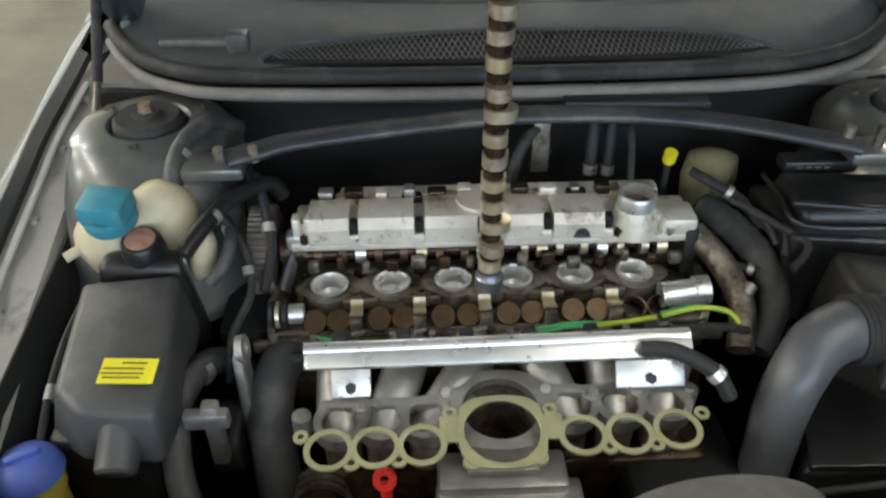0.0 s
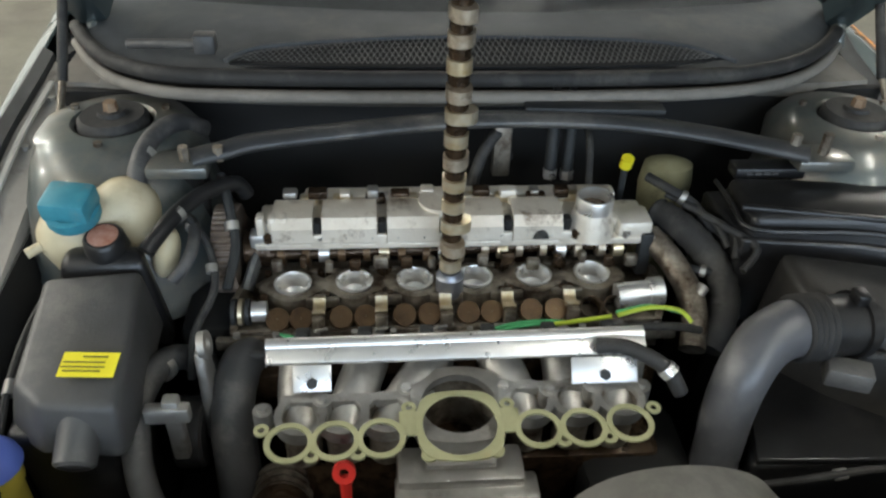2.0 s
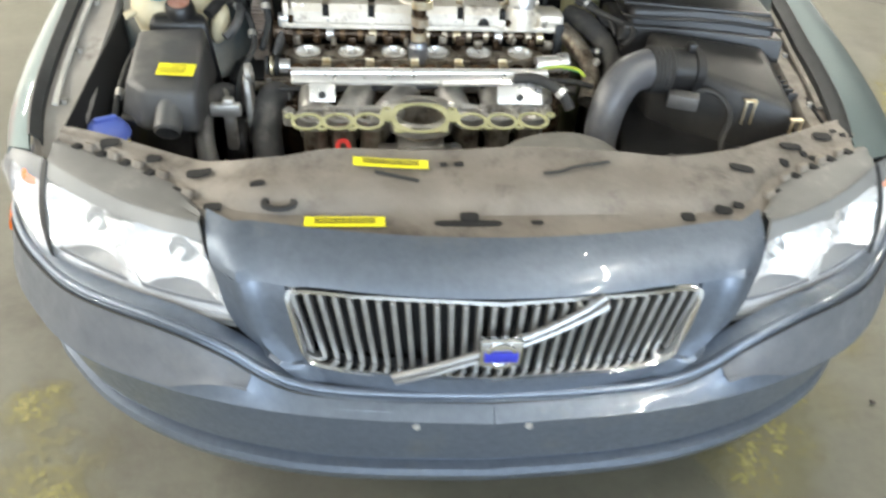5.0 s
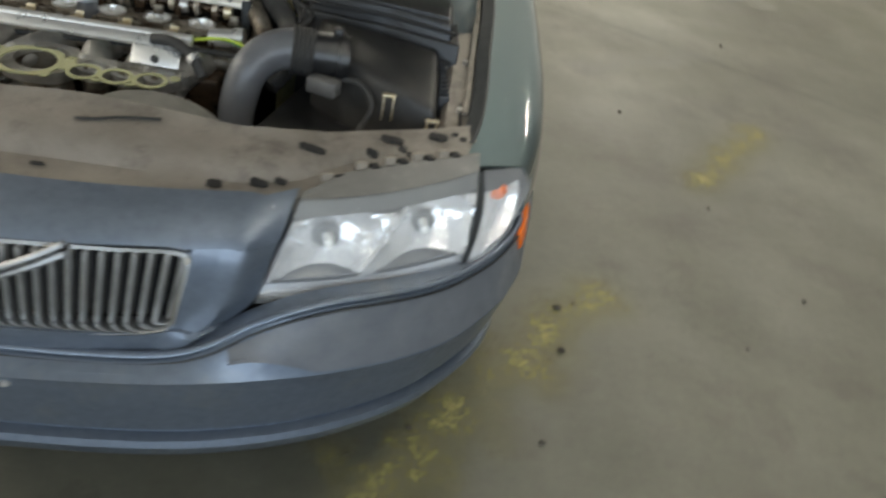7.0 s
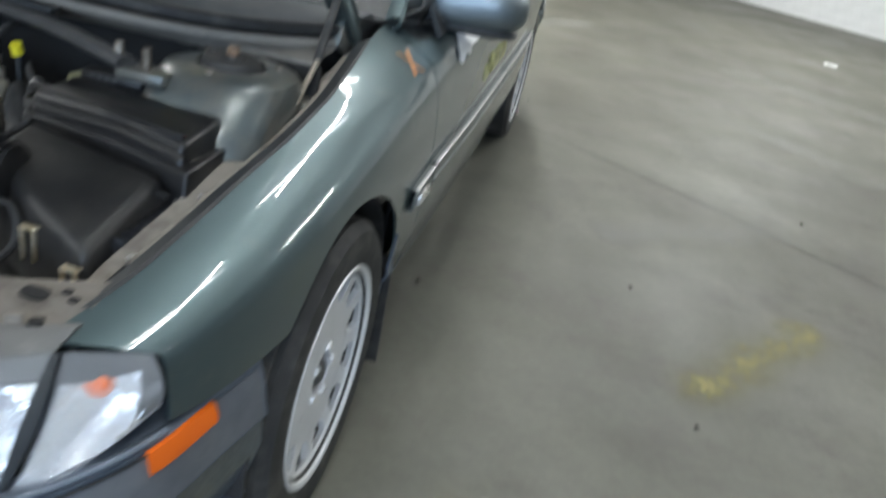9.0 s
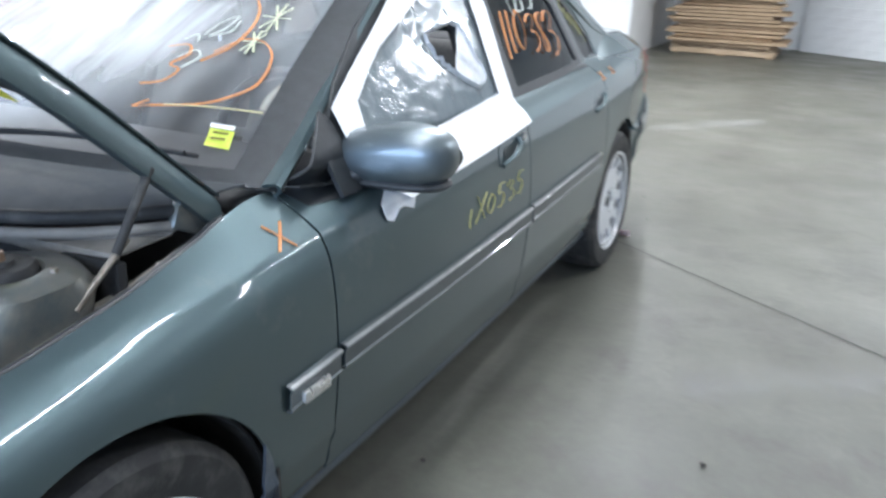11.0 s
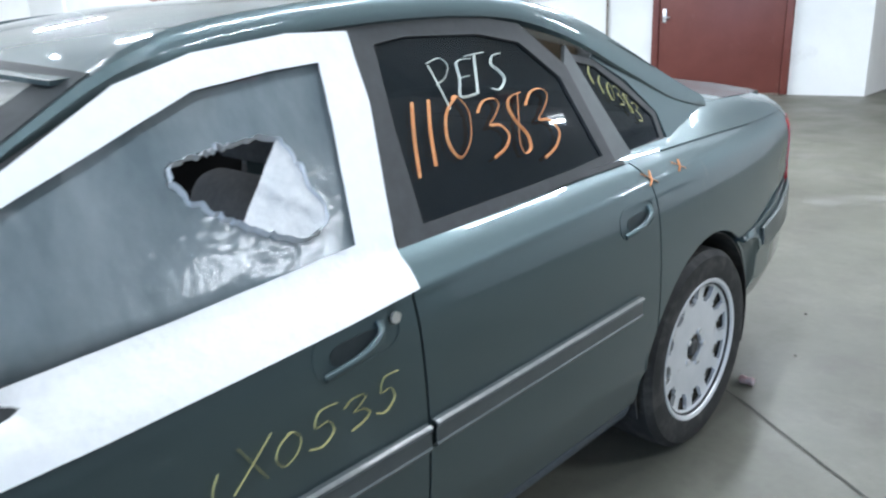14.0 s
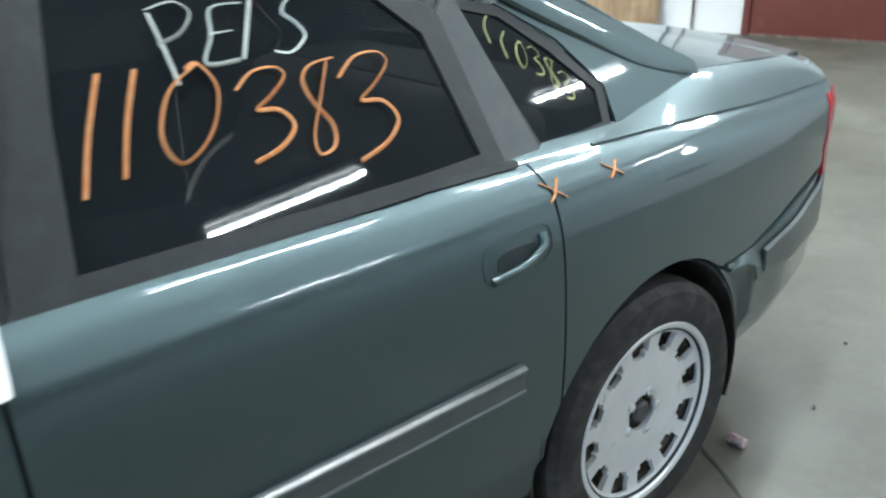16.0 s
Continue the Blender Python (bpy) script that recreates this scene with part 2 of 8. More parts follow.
def box(cx, cy, cz, sx, sy, sz, bevel=0.004, m=None, bm=None, seg=2):
    """A box by its middle and its full sizes, with rounded edges."""
    own = bmesh.new()
    bmesh.ops.create_cube(own, size=1.0, matrix=Matrix.Diagonal((sx, sy, sz, 1)))
    if bevel:
        bmesh.ops.bevel(own, geom=own.edges[:], offset=min(bevel, min(sx, sy, sz) * 0.45), segments=seg, affect="EDGES", profile=0.5)
    bmesh.ops.transform(own, matrix=Matrix.Translation((cx, cy, cz)) @ (m or Matrix()), verts=own.verts)
    return join(bm, own)


def join(bm, own):
    if bm is None:
        return own
    me = bpy.data.meshes.new("tmp")
    own.to_mesh(me)
    own.free()
    bm.from_mesh(me)
    bpy.data.meshes.remove(me)
    return bm


def cyl(p, q, r, r2=None, n=20, bm=None, caps=True):
    """A rod or cone from p to q."""
    p, q = Vector(p), Vector(q)
    own = bmesh.new()
    bmesh.ops.create_cone(own, cap_ends=caps, segments=n, radius1=r, radius2=r if r2 is None else r2, depth=(q - p).length)
    turn = (q - p).to_track_quat("Z", "Y").to_matrix().to_4x4()
    bmesh.ops.transform(own, matrix=Matrix.Translation((p + q) / 2) @ turn, verts=own.verts)
    return join(bm, own)


def lathe(profile, axis_m, n=32, bm=None, close=False):
    """Turns a profile of (radius, height) round the z axis of axis_m."""
    rows = [[axis_m @ Vector((r * math.cos(a), r * math.sin(a), h)) for a in [2 * math.pi * k / n for k in range(n)]] for r, h in profile]
    own = grid(rows, closed_u=True, closed_v=close)
    return join(bm, own)


def spline(pts, per=8):
    """Points of a smooth line through the given ones."""
    pts = [Vector(p) for p in pts]
    if len(pts) < 3:
        return [pts[0].lerp(pts[-1], k / per) for k in range(per + 1)]
    out = []
    for i in range(len(pts) - 1):
        p0, p1, p2, p3 = pts[max(i - 1, 0)], pts[i], pts[i + 1], pts[min(i + 2, len(pts) - 1)]
        for k in range(per):
            t = k / per
            out.append(0.5 * (2 * p1 + (p2 - p0) * t + (2 * p0 - 5 * p1 + 4 * p2 - p3) * t * t + (3 * p1 - p0 - 3 * p2 + p3) * t ** 3))
    return out + [pts[-1]]


def pipe(pts, r, n=14, per=8, bm=None, ripple=0.0, taper=None, flat=1.0):
    """A hose or bar along a smooth line; ripple makes it corrugated."""
    line = spline(pts, per)
    rows, up = [], Vector((0, 0, 1))
    for i, p in enumerate(line):
        d = (line[min(i + 1, len(line) - 1)] - line[max(i - 1, 0)]).normalized()
        side = d.cross(up)
        side = side.normalized() if side.length > 0.05 else Vector((1, 0, 0))
        top = side.cross(d).normalized()
        up = top if ripple == 0 else up
        rr = r * (1 + (ripple if i % 2 else 0)) * (1 if not taper else 1 + (taper - 1) * i / (len(line) - 1))
        rows.append([p + rr * (math.cos(a) * side + flat * math.sin(a) * top) for a in [2 * math.pi * k / n for k in range(n)]])
    own = grid(rows, closed_u=True)
    for row in (0, -1):
        own.verts.ensure_lookup_table()
        k = 0 if row == 0 else (len(rows) - 1) * n
        own.faces.new([own.verts[k + j] for j in range(n)])
    return join(bm, own)


def slab(outline, lo, hi, bevel=0.0, bm=None, holes=()):
    """A plate with an outline of (x, y), between two heights."""
    own = bmesh.new()
    vs = [own.verts.new((x, y, lo)) for x, y in outline]
    f = own.faces.new(vs)
    r = bmesh.ops.extrude_face_region(own, geom=[f])
    top = [v for v in r["geom"] if isinstance(v, bmesh.types.BMVert)]
    bmesh.ops.translate(own, verts=top, vec=(0, 0, hi - lo))
    if bevel:
        edges = [e for e in own.edges if all(v in set(top) for v in e.verts)]
        bmesh.ops.bevel(own, geom=edges, offset=bevel, segments=2, affect="EDGES", profile=0.5)
    return join(bm, own)


def moved(bm, m):
    bmesh.ops.transform(bm, matrix=m, verts=bm.verts)
    return bm


def flip(bm, sx):
    """Mirrored to the other side of the car where sx is -1."""
    if sx < 0:
        bmesh.ops.scale(bm, vec=(-1, 1, 1), verts=bm.verts)
    return bm


def tab(y, ys, vs):
    return float(np.interp(y, ys, vs))


def smooth_tab(y, ys, vs):
    """A smooth curve through a short table."""
    i = max(0, min(len(ys) - 2, int(np.searchsorted(ys, y)) - 1))
    h = ys[i + 1] - ys[i]
    t = min(1.0, max(0.0, (y - ys[i]) / h))
    sl = lambda k: (vs[min(k + 1, len(vs) - 1)] - vs[max(k - 1, 0)]) / (ys[min(k + 1, len(ys) - 1)] - ys[max(k - 1, 0)])
    a, b = sl(i) * h, sl(i + 1) * h
    return (2 * t ** 3 - 3 * t * t + 1) * vs[i] + (t ** 3 - 2 * t * t + t) * a + (3 * t * t - 2 * t ** 3) * vs[i + 1] + (t ** 3 - t * t) * b

# ---- the hall ----
def concrete():
    m, t, p = nodes_of("concrete_floor")
    base = ramp(t, noise_at(t, 0.8, 9.0, 0.65), [(0.3, (0.094, 0.092, 0.07)), (0.5, (0.126, 0.123, 0.096)), (0.75, (0.185, 0.181, 0.146))])
    fine = ramp(t, noise_at(t, 30, 6.0, 0.7), [(0.3, (0.88, 0.88, 0.88)), (0.7, (1.05, 1.05, 1.05))])
    mul = t.nodes.new("ShaderNodeMix")
    mul.data_type, mul.blend_type = "RGBA", "MULTIPLY"
    mul.inputs["Factor"].default_value = 1.0
    t.links.new(base, mul.inputs[6])
    t.links.new(fine, mul.inputs[7])
    stain = ramp(t, noise_at(t, 2.2, 7.0, 0.7), [(0.5, (0, 0, 0)), (0.68, (0.8, 0.8, 0.8))])
    col = blend(t, stain, mul.outputs[2], (0.082, 0.074, 0.06))
    t.links.new(col, p.inputs["Base Color"])
    r = ramp(t, noise_at(t, 1.5, 6.0), [(0.35, (0.45, 0.45, 0.45)), (0.7, (0.68, 0.68, 0.68))])
    t.links.new(r, p.inputs["Roughness"])
    bump(t, p, noise_at(t, 45, 6.0, 0.7), 0.15)
    return m


FLOOR = concrete()
WALL = surface("white_wall", (0.74, 0.74, 0.72), (0.82, 0.82, 0.8), 0.6, 0, 1.5, dirt=(0.55, 0.54, 0.5), dirt_at=(0.6, 0.85), dirt_scale=1.2, bumps=0.1, bump_scale=20)
BROWN = surface("brown_door_paint", (0.125, 0.034, 0.025), (0.155, 0.046, 0.034), 0.4, 0, 3, dirt=(0.24, 0.12, 0.09), dirt_at=(0.6, 0.9), dirt_scale=4)
CEILING = surface("ceiling_paint", (0.74, 0.76, 0.76), (0.82, 0.84, 0.84), 0.8, 0, 2)

bm = grid([[(x, y, 0) for x in np.linspace(-18, 12, 14)] for y in np.linspace(-9, 17, 14)])
tagged(part("floor", bm, FLOOR, smooth=False), "worn grey concrete floor with stains and scratches", "floor", kind="structure")


def wall(name, p, q, h=4.2, t=0.2, label="white painted wall"):
    """A wall from p to q, its thickness behind it (to the right of the way from p to q)."""
    p, q = Vector((*p, 0)), Vector((*q, 0))
    d = (q - p).normalized()
    n = Vector((d.y, -d.x, 0))
    bm = bmesh.new()
    vs = [bm.verts.new(v) for v in (p, q, q + n * t, p + n * t)]
    f = bm.faces.new(vs)
    r = bmesh.ops.extrude_face_region(bm, geom=[f])
    bmesh.ops.translate(bm, verts=[v for v in r["geom"] if isinstance(v, bmesh.types.BMVert)], vec=(0, 0, h))
    return tagged(part(name, bm, WALL, smooth=False), label, "wall", kind="structure")


# the wall with the brown door runs askew to the car
DW = lambda x: 12.85 + 0.25 * x
wall("wall_back", (-1.25, DW(-1.25)), (-17.5, DW(-17.5)), label="white painted rear wall with a brown door")
wall("wall_alcove_side", (-1.25, 15.8), (-1.25, DW(-1.25)), t=0.15)
wall("wall_alcove_back", (1.0, 15.8), (-1.4, 15.8))
wall("wall_brick", (9.5, 10.4), (1.0, 15.65), label="white painted brick wall")
# side wall is out of view; its grey is chosen to darken door reflections
wall("wall_side", (9.5, -8.5), (9.5, 10.4), label="unseen side wall, greyed to dim the doors' reflections").data.materials[0] = surface("dimming_wall_grey", (0.16, 0.16, 0.155), (0.22, 0.22, 0.21), 0.75, 0, 2, bumps=0.2, bump_scale=30)
wall("wall_front", (-17.5, -8.5), (9.5, -8.5))
wall("wall_far", (-17.5, DW(-17.5)), (-17.5, -8.5))
bm = grid([[(x, y, CEIL) for x in (-18, 10)] for y in (-9, 17)])
tagged(part("ceiling", thick(bm, 0.15), CEILING, smooth=False), "pale painted ceiling of the hall", "ceiling", kind="structure")

TUBE_GLOW = plain("tube_glow", (1.0, 0.97, 0.9), 0.4, emit=9.0)
HOUSING = plain("lamp_housing", (0.8, 0.8, 0.8), 0.4)


def ceiling_light(x, y):
    e = thing("ceiling_light", "white twin-tube fluorescent batten hung below the ceiling", "lamp", "fluorescent battens", (x, y, CEIL - 0.25))
    e.rotation_euler = (0, 0, radians(SKEW))
    part("housing", box(0, 0, 0.02, 0.16, 1.5, 0.06, 0.01), HOUSING, e)
    for dx in (-0.045, 0.045):
        part("tube", cyl((dx, -0.7, -0.03), (dx, 0.7, -0.03), 0.013, n=12), TUBE_GLOW, e, "glowing fluorescent tube")
    for dy in (-0.6, 0.6):
        part("hanger", cyl((0, dy, 0.05), (0, dy, 0.25), 0.006, n=8), HOUSING, e)
    return e


for x, y, power in TUBES:
    ceiling_light(x, y)

# ---- the car: y runs from its nose to its tail, +x is the driver's side ----
car = thing("sedan", "dark green metallic four-door sedan with its hood raised and engine opened", "car")
FY, RY, HUB = 0.95, 3.741, 0.318
SECT_X = [0.80, 0.866, 0.898, 0.911, 0.911, 0.905, 0.893, 0.872, 0.838, 0.798]
SECT_Z = [0.185, 0.255, 0.40, 0.54, 0.66, 0.76, 0.835, 0.885, 0.918, 0.938]
W_Y = [0.30, 0.42, 0.55, 0.75, 1.0, 1.5, 2.0, 3.3, 3.8, 4.2, 4.5, 4.64, 4.76]
W_V = [0.82, 0.895, 0.942, 0.972, 0.985, 0.99, 1.0, 1.0, 0.985, 0.945, 0.885, 0.84, 0.76]
F_Y = [0.30, 0.40, 0.60, 0.95, 1.4, 1.7, 2.1, 2.6, 3.7, 4.3, 4.76]
F_V = [0.31, 0.335, 0.44, 0.595, 0.79, 0.87, 0.95, 1.0, 1.03, 1.0, 0.97]


def side(y, s):
    """The outer skin of the body's side: s from 0 at the sill to 9 at the glass."""
    w, f = smooth_tab(y, W_Y, W_V), smooth_tab(y, F_Y, F_V)
    ks = list(range(10))
    x, z = smooth_tab(s, ks, SECT_X), smooth_tab(s, ks, SECT_Z)
    inner = max(0.0, (s - 5) / 4)
    x *= w + (1 - w) * 0.35 * inner
    if y < 1.56:
        x -= inner ** 2.6 * tab(y, [0.40, 0.53, 0.75, 0.95, 1.1, 1.35, 1.5, 1.56], [0.044, 0.038, 0.040, 0.034, 0.032, 0.046, 0.046, 0.0])
    if z > 0.56:
        z = 0.56 + (z - 0.56) * f + inner ** 5 * tab(y, [1.15, 1.3, 1.36, 1.42, 1.5, 1.56], [0, 0.010, 0.022, 0.028, 0.024, 0.0])
    crease = 0.825 + 0.042 * (y - 1.5) if y > 1.5 else 0.79 + 0.08 * (y - 1.06)
    if y > 0.8:
        x += 0.0045 * min(1.0, (y - 0.8) * 3) * math.exp(-((z - crease) / 0.009) ** 2)
    if 1.2 < y < 3.5:
        x += 0.006 * math.exp(-((z - 0.392) / 0.010) ** 2) - 0.006 * max(0.0, min(1.0, (0.385 - z) / 0.03))
        x += 0.004 * math.exp(-((z - 0.322) / 0.008) ** 2)
    return Vector((x, y, z))


def s_of_z(y, z):
    lo, hi = 0.0, 9.0
    for _ in range(22):
        mid = (lo + hi) / 2
        lo, hi = (mid, hi) if side(y, mid).z < z else (lo, mid)
    return (lo + hi) / 2


def skin(y, z, out=0.0):
    p = side(y, s_of_z(y, z))
    return Vector((p.x + out, p.y, p.z))


def arch(y, low):
    """Lower edge of a side panel with the wheel arches cut out."""
    z = low
    for ay, r in ((FY, 0.354), (RY, 0.362)):
        if abs(y - ay) < r:
            z = max(z, HUB + 0.012 + math.sqrt(r * r - (y - ay) ** 2))
    return z


def side_panel(name, y0, y1, low, s_top, sx, material=None, steps=None, label="", skew=0.0):
    n = steps or max(6, int((y1 - y0) / 0.02))
    ys = list(np.linspace(y0, y1, n))
    for ay, r in ((FY, 0.354), (RY, 0.362)):
        ys += [v for a in np.linspace(0.02, math.pi - 0.02, 40) if y0 < (v := ay + r * math.cos(a)) < y1]
    ys = sorted(set(round(v, 4) for v in ys))
    rows = []
    for y in ys:
        a = s_of_z(y, arch(y, low(y) if callable(low) else low))
        row = []
        for k in range(37):
            s = a + (s_top - a) * k / 36
            row.append(side(y + skew * max(0.0, (s - 6.5) / 2.5) * max(0.0, 1 - (y - y0) / 0.3), s))
        rows.append(row)
    bm = thick(grid(rows), 0.006)
    return part(name, flip(bm, sx), material or PAINT, car, label)


EDGE = {1: 9.0, -1: 7.7}
for sx in (1, -1):
    side_panel("front_fender", 0.443, 1.492, lambda y: 0.30 if y > FY else 0.572, EDGE[sx], sx, skew=-0.06)
    side_panel("front_door", 1.498, 2.540, 0.285, 9.0, sx)
    side_panel("rear_door", 2.546, 3.42, 0.285, 9.0, sx)
    side_panel("rear_quarter", 3.426, 4.70, lambda y: 0.285 if y < RY else tab(y, [3.9, 4.1, 4.4, 4.7], [0.62, 0.63, 0.70, 0.74]), 9.0, sx)
    side_panel("sill", 1.26, 3.36, 0.19, s_of_z(2.4, 0.28), sx, PAINT_DAYTINT)

# black shell added behind the gaps as painted shade, wheel housings
for sx in (1, -1):
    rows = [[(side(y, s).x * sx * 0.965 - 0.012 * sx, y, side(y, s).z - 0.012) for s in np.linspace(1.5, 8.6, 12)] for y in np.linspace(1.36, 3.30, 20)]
    part("gap_shade", thick(grid(rows), 0.01), SHADE_BLACK, car)
    for ay in (FY, RY):
        rows = [[(x * sx, ay + 0.358 * math.cos(a), HUB + 0.01 + 0.358 * math.sin(a)) for x in (0.55, 0.87)] for a in np.linspace(-0.3, math.pi + 0.3, 24)]
        part("wheel_housing", thick(grid(rows), 0.006), RUBBER, car)
# black block standing in for the shade under the body
bm = box(0, 2.35, 0.25, 1.5, 3.2, 0.12, 0.02)
part("underbody", bm, SHADE_BLACK, car)

# mouldings along the doors: a bright top edge over a dark strip
def moulding(y0, y1, z0, z1, sx, h=0.058):
    ys = np.linspace(y0, y1, 24)
    zt = lambda y: z0 + (z1 - z0) * (y - y0) / (y1 - y0)
    prof = [(0.0, 0.001), (0.004, 0.012), (0.012, 0.016), (0.016, 0.0125), (0.020, 0.012), (h - 0.011, 0.012), (h - 0.008, 0.0155), (h - 0.003, 0.0145), (h, 0.001)]
    rows = [[skin(y, zt(y) - d, o) for d, o in prof] for y in ys]
    strip = part("moulding", flip(thick(grid(rows), 0.003), sx), MOULD, car, "grey-green rubbing strip")
    rows = [[skin(y, zt(y) - d, o) for d, o in ((0.001, 0.010), (0.0025, 0.0158), (0.0045, 0.018), (0.0065, 0.0165))] for y in ys]
    part("bright_edge", flip(thick(grid(rows), 0.002), sx), EDGE_BRIGHT, strip)


for sx in (1, -1):
    moulding(1.325, 1.488, 0.588, 0.594, sx)
    moulding(1.502, 2.536, 0.597, 0.614, sx)
    moulding(2.55, 3.31, 0.617, 0.634, sx)
    bm = box(0, 0, 0, 0.012, 0.085, 0.026, 0.005)
    p = skin(1.40, 0.548, 0.016)
    part("side_repeater", flip(moved(bm, pose(p.x, p.y, p.z)), sx), LENS if sx < 0 else BRIGHT, car, "clear white side repeater lamp")

# ---- greenhouse ----
def glass_at(y, z, out=0.0):
    """A point of the side glass."""
    x = 0.805 - (z - 0.954) * 0.56 - 0.06 * max(0.0, (y - 3.2) / 0.6)
    return Vector((x + out, y, z + out * 0.4))


RAIL_Y = [1.40, 1.60, 1.80, 2.0, 2.2, 2.5, 2.9, 3.2, 3.45, 3.7, 3.9, 4.1]
RAIL_Z = [0.868, 0.985, 1.105, 1.215, 1.295, 1.342, 1.362, 1.345, 1.285, 1.178, 1.088, 1.022]
RAIL_X = [0.765, 0.735, 0.69, 0.645, 0.61, 0.585, 0.575, 0.58, 0.60, 0.63, 0.655, 0.675]
rail = lambda y: Vector((smooth_tab(y, RAIL_Y, RAIL_X), y, smooth_tab(y, RAIL_Y, RAIL_Z)))
for sx in (1, -1):
    rows = []
    for y in np.linspace(1.475, 4.1, 58):
        c = rail(y)
        d = (rail(y + 0.02) - rail(y - 0.02)).normalized()
        out = Vector((0.86, 0, 0.5))
        up = d.cross(out).normalized() * -1
        wide = tab(y, [1.4, 2.0, 3.2, 3.6, 3.9, 4.1], [0.036, 0.034, 0.036, 0.05, 0.045, 0.02])
        proud = tab(y, [3.2, 3.5, 3.9, 4.1], [1.0, 0.5, 0.3, 0.1])
        slim = tab(y, [2.0, 2.3], [0.5, 1.0])
        rows.append([c + up * wide * (-1 + (a + 1) * slim) + out * b * proud for a, b in ((-1, -0.01), (-0.9, 0.008), (-0.3, 0.02), (0.4, 0.018), (0.95, 0.002), (1, -0.02))])
    part("roof_rail", flip(thick(grid(rows), 0.008), sx), PAINT, car, "body-coloured pillar and roof rail")

bm = bmesh.new()
rows = []
for y in np.linspace(2.08, 3.42, 30):
    r = rail(max(y, 2.12))
    rows.append([(r.x * u * 0.985, y - 0.07 * (1 - u * u) * max(0, (2.4 - y) / 0.32) + 0.10 * (1 - u * u) * max(0, (y - 3.2) / 0.22), r.z + 0.012 + 0.036 * (1 - u ** 2) * min(1.0, 0.6 + (y - 2.08))) for u in np.linspace(-1, 1, 25)])
part("roof", thick(grid(rows), 0.008), PAINT, car)


def screen_at(u, v):
    """The windscreen: u across, v from its base to the roof."""
    base = Vector((0.745 * u, 1.475 - 0.20 * (1 - u * u), 0.895 + 0.035 * (1 - u * u)))
    top = Vector((0.60 * u, 2.13 - 0.07 * (1 - u * u), 1.285 + 0.026 * (1 - u * u)))
    p = base.lerp(top, v)
    p.z += 0.018 * math.sin(math.pi * v)
    return p


rows = [[screen_at(u, v) for u in np.linspace(-1, 1, 25)] for v in np.linspace(0, 1, 13)]
ws = part("windscreen", thick(grid(rows), 0.005), GLARE_GLASS, car, "dirty windscreen with painted reflections, marked in orange and white chalk")
ws.visible_shadow = False
for u0, u1, v0, v1 in ((-1.05, -0.92, 0, 1), (0.92, 1.05, 0, 1), (-1.05, 1.05, 0, 0.05), (-1, 1, 0.955, 1)):
    rows = [[screen_at(u, v) + Vector((0, -0.003, 0.006)) for u in np.linspace(u0, u1, 13)] for v in np.linspace(v0, v1, 13)]
    part("screen_seal", thick(grid(rows), 0.004), TRIM_BLACK, ws)


def backlight_at(u, v):
    top = Vector((0.60 * u, 3.42 + 0.09 * (1 - u * u), 1.30 + 0.04 * (1 - u * u)))
    base = Vector((0.65 * u, 4.08 + 0.06 * (1 - u * u), 1.015 + 0.03 * (1 - u * u)))
    return top.lerp(base, v) + Vector((0, 0, 0.035 * math.sin(math.pi * v)))


rows = [[backlight_at(u, v) for u in np.linspace(-1, 1, 21)] for v in np.linspace(0, 1, 11)]
part("rear_window", thick(grid(rows), 0.005), TINTED, car, "dark tinted rear window").visible_shadow = False

# boot lid with a small lip, and the tail panel
rows = []
for y, z in ((4.03, 1.005), (4.12, 1.018), (4.3, 1.013), (4.5, 1.0), (4.62, 0.988), (4.70, 0.992), (4.725, 0.985), (4.735, 0.95), (4.765, 0.86), (4.775, 0.70)):
    wv = tab(y, [3.98, 4.4, 4.62, 4.78], [0.672, 0.655, 0.61, 0.585])
    rows.append([(wv * u, y + 0.045 * (1 - u * u) * (1 if y > 4.5 else 0.6), z + 0.03 * (1 - u * u) * (1 if z > 0.9 else 0)) for u in np.linspace(-1, 1, 17)])
part("boot_lid", thick(grid(rows), 0.008), PAINT, car)
for sx in (1, -1):
    rows = []
    for y in np.linspace(3.60, 4.74, 30):
        a = side(min(y, 4.70), 8.9)
        b = Vector((tab(y, [3.98, 4.4, 4.62, 4.78], [0.676, 0.659, 0.614, 0.59]), y, tab(y, [3.9, 4.1, 4.3, 4.62, 4.72], [1.0, 1.013, 1.006, 0.986, 0.97])))
        k = min(1.0, max(0.0, (y - 3.60) / 0.52))
        b = (a + Vector((-0.03, 0, 0.002))).lerp(b, k * k * (3 - 2 * k))
        rows.append([a, a.lerp(b, 0.35) + Vector((0, 0, 0.004 * k)), a.lerp(b, 0.75) + Vector((0, 0, 0.004 * k)), b, b - Vector((0.004, 0, 0.03))])
    part("boot_shoulder", flip(thick(grid(rows), 0.005), sx), PAINT, car)

# tail lamps wrap the corners
for sx in (1, -1):
    rows = []
    for z in np.linspace(0.635, 0.905, 13):
        edge = 4.575 + 0.10 * max(0, (z - 0.72)) ** 1.0
        row = [skin(edge + (4.715 - edge) * t, z, 0.004) for t in (0, 0.35, 0.7, 1.0)]
        q = row[-1]
        rows.append(row + [Vector((q.x - 0.035, 4.75, z)), Vector((q.x - 0.10, 4.775, z)), Vector((0.50, 4.80, z))])
    part("tail_lamp", flip(thick(grid(rows), 0.012), sx), TAIL_RED, car, "red tail lamp lens")

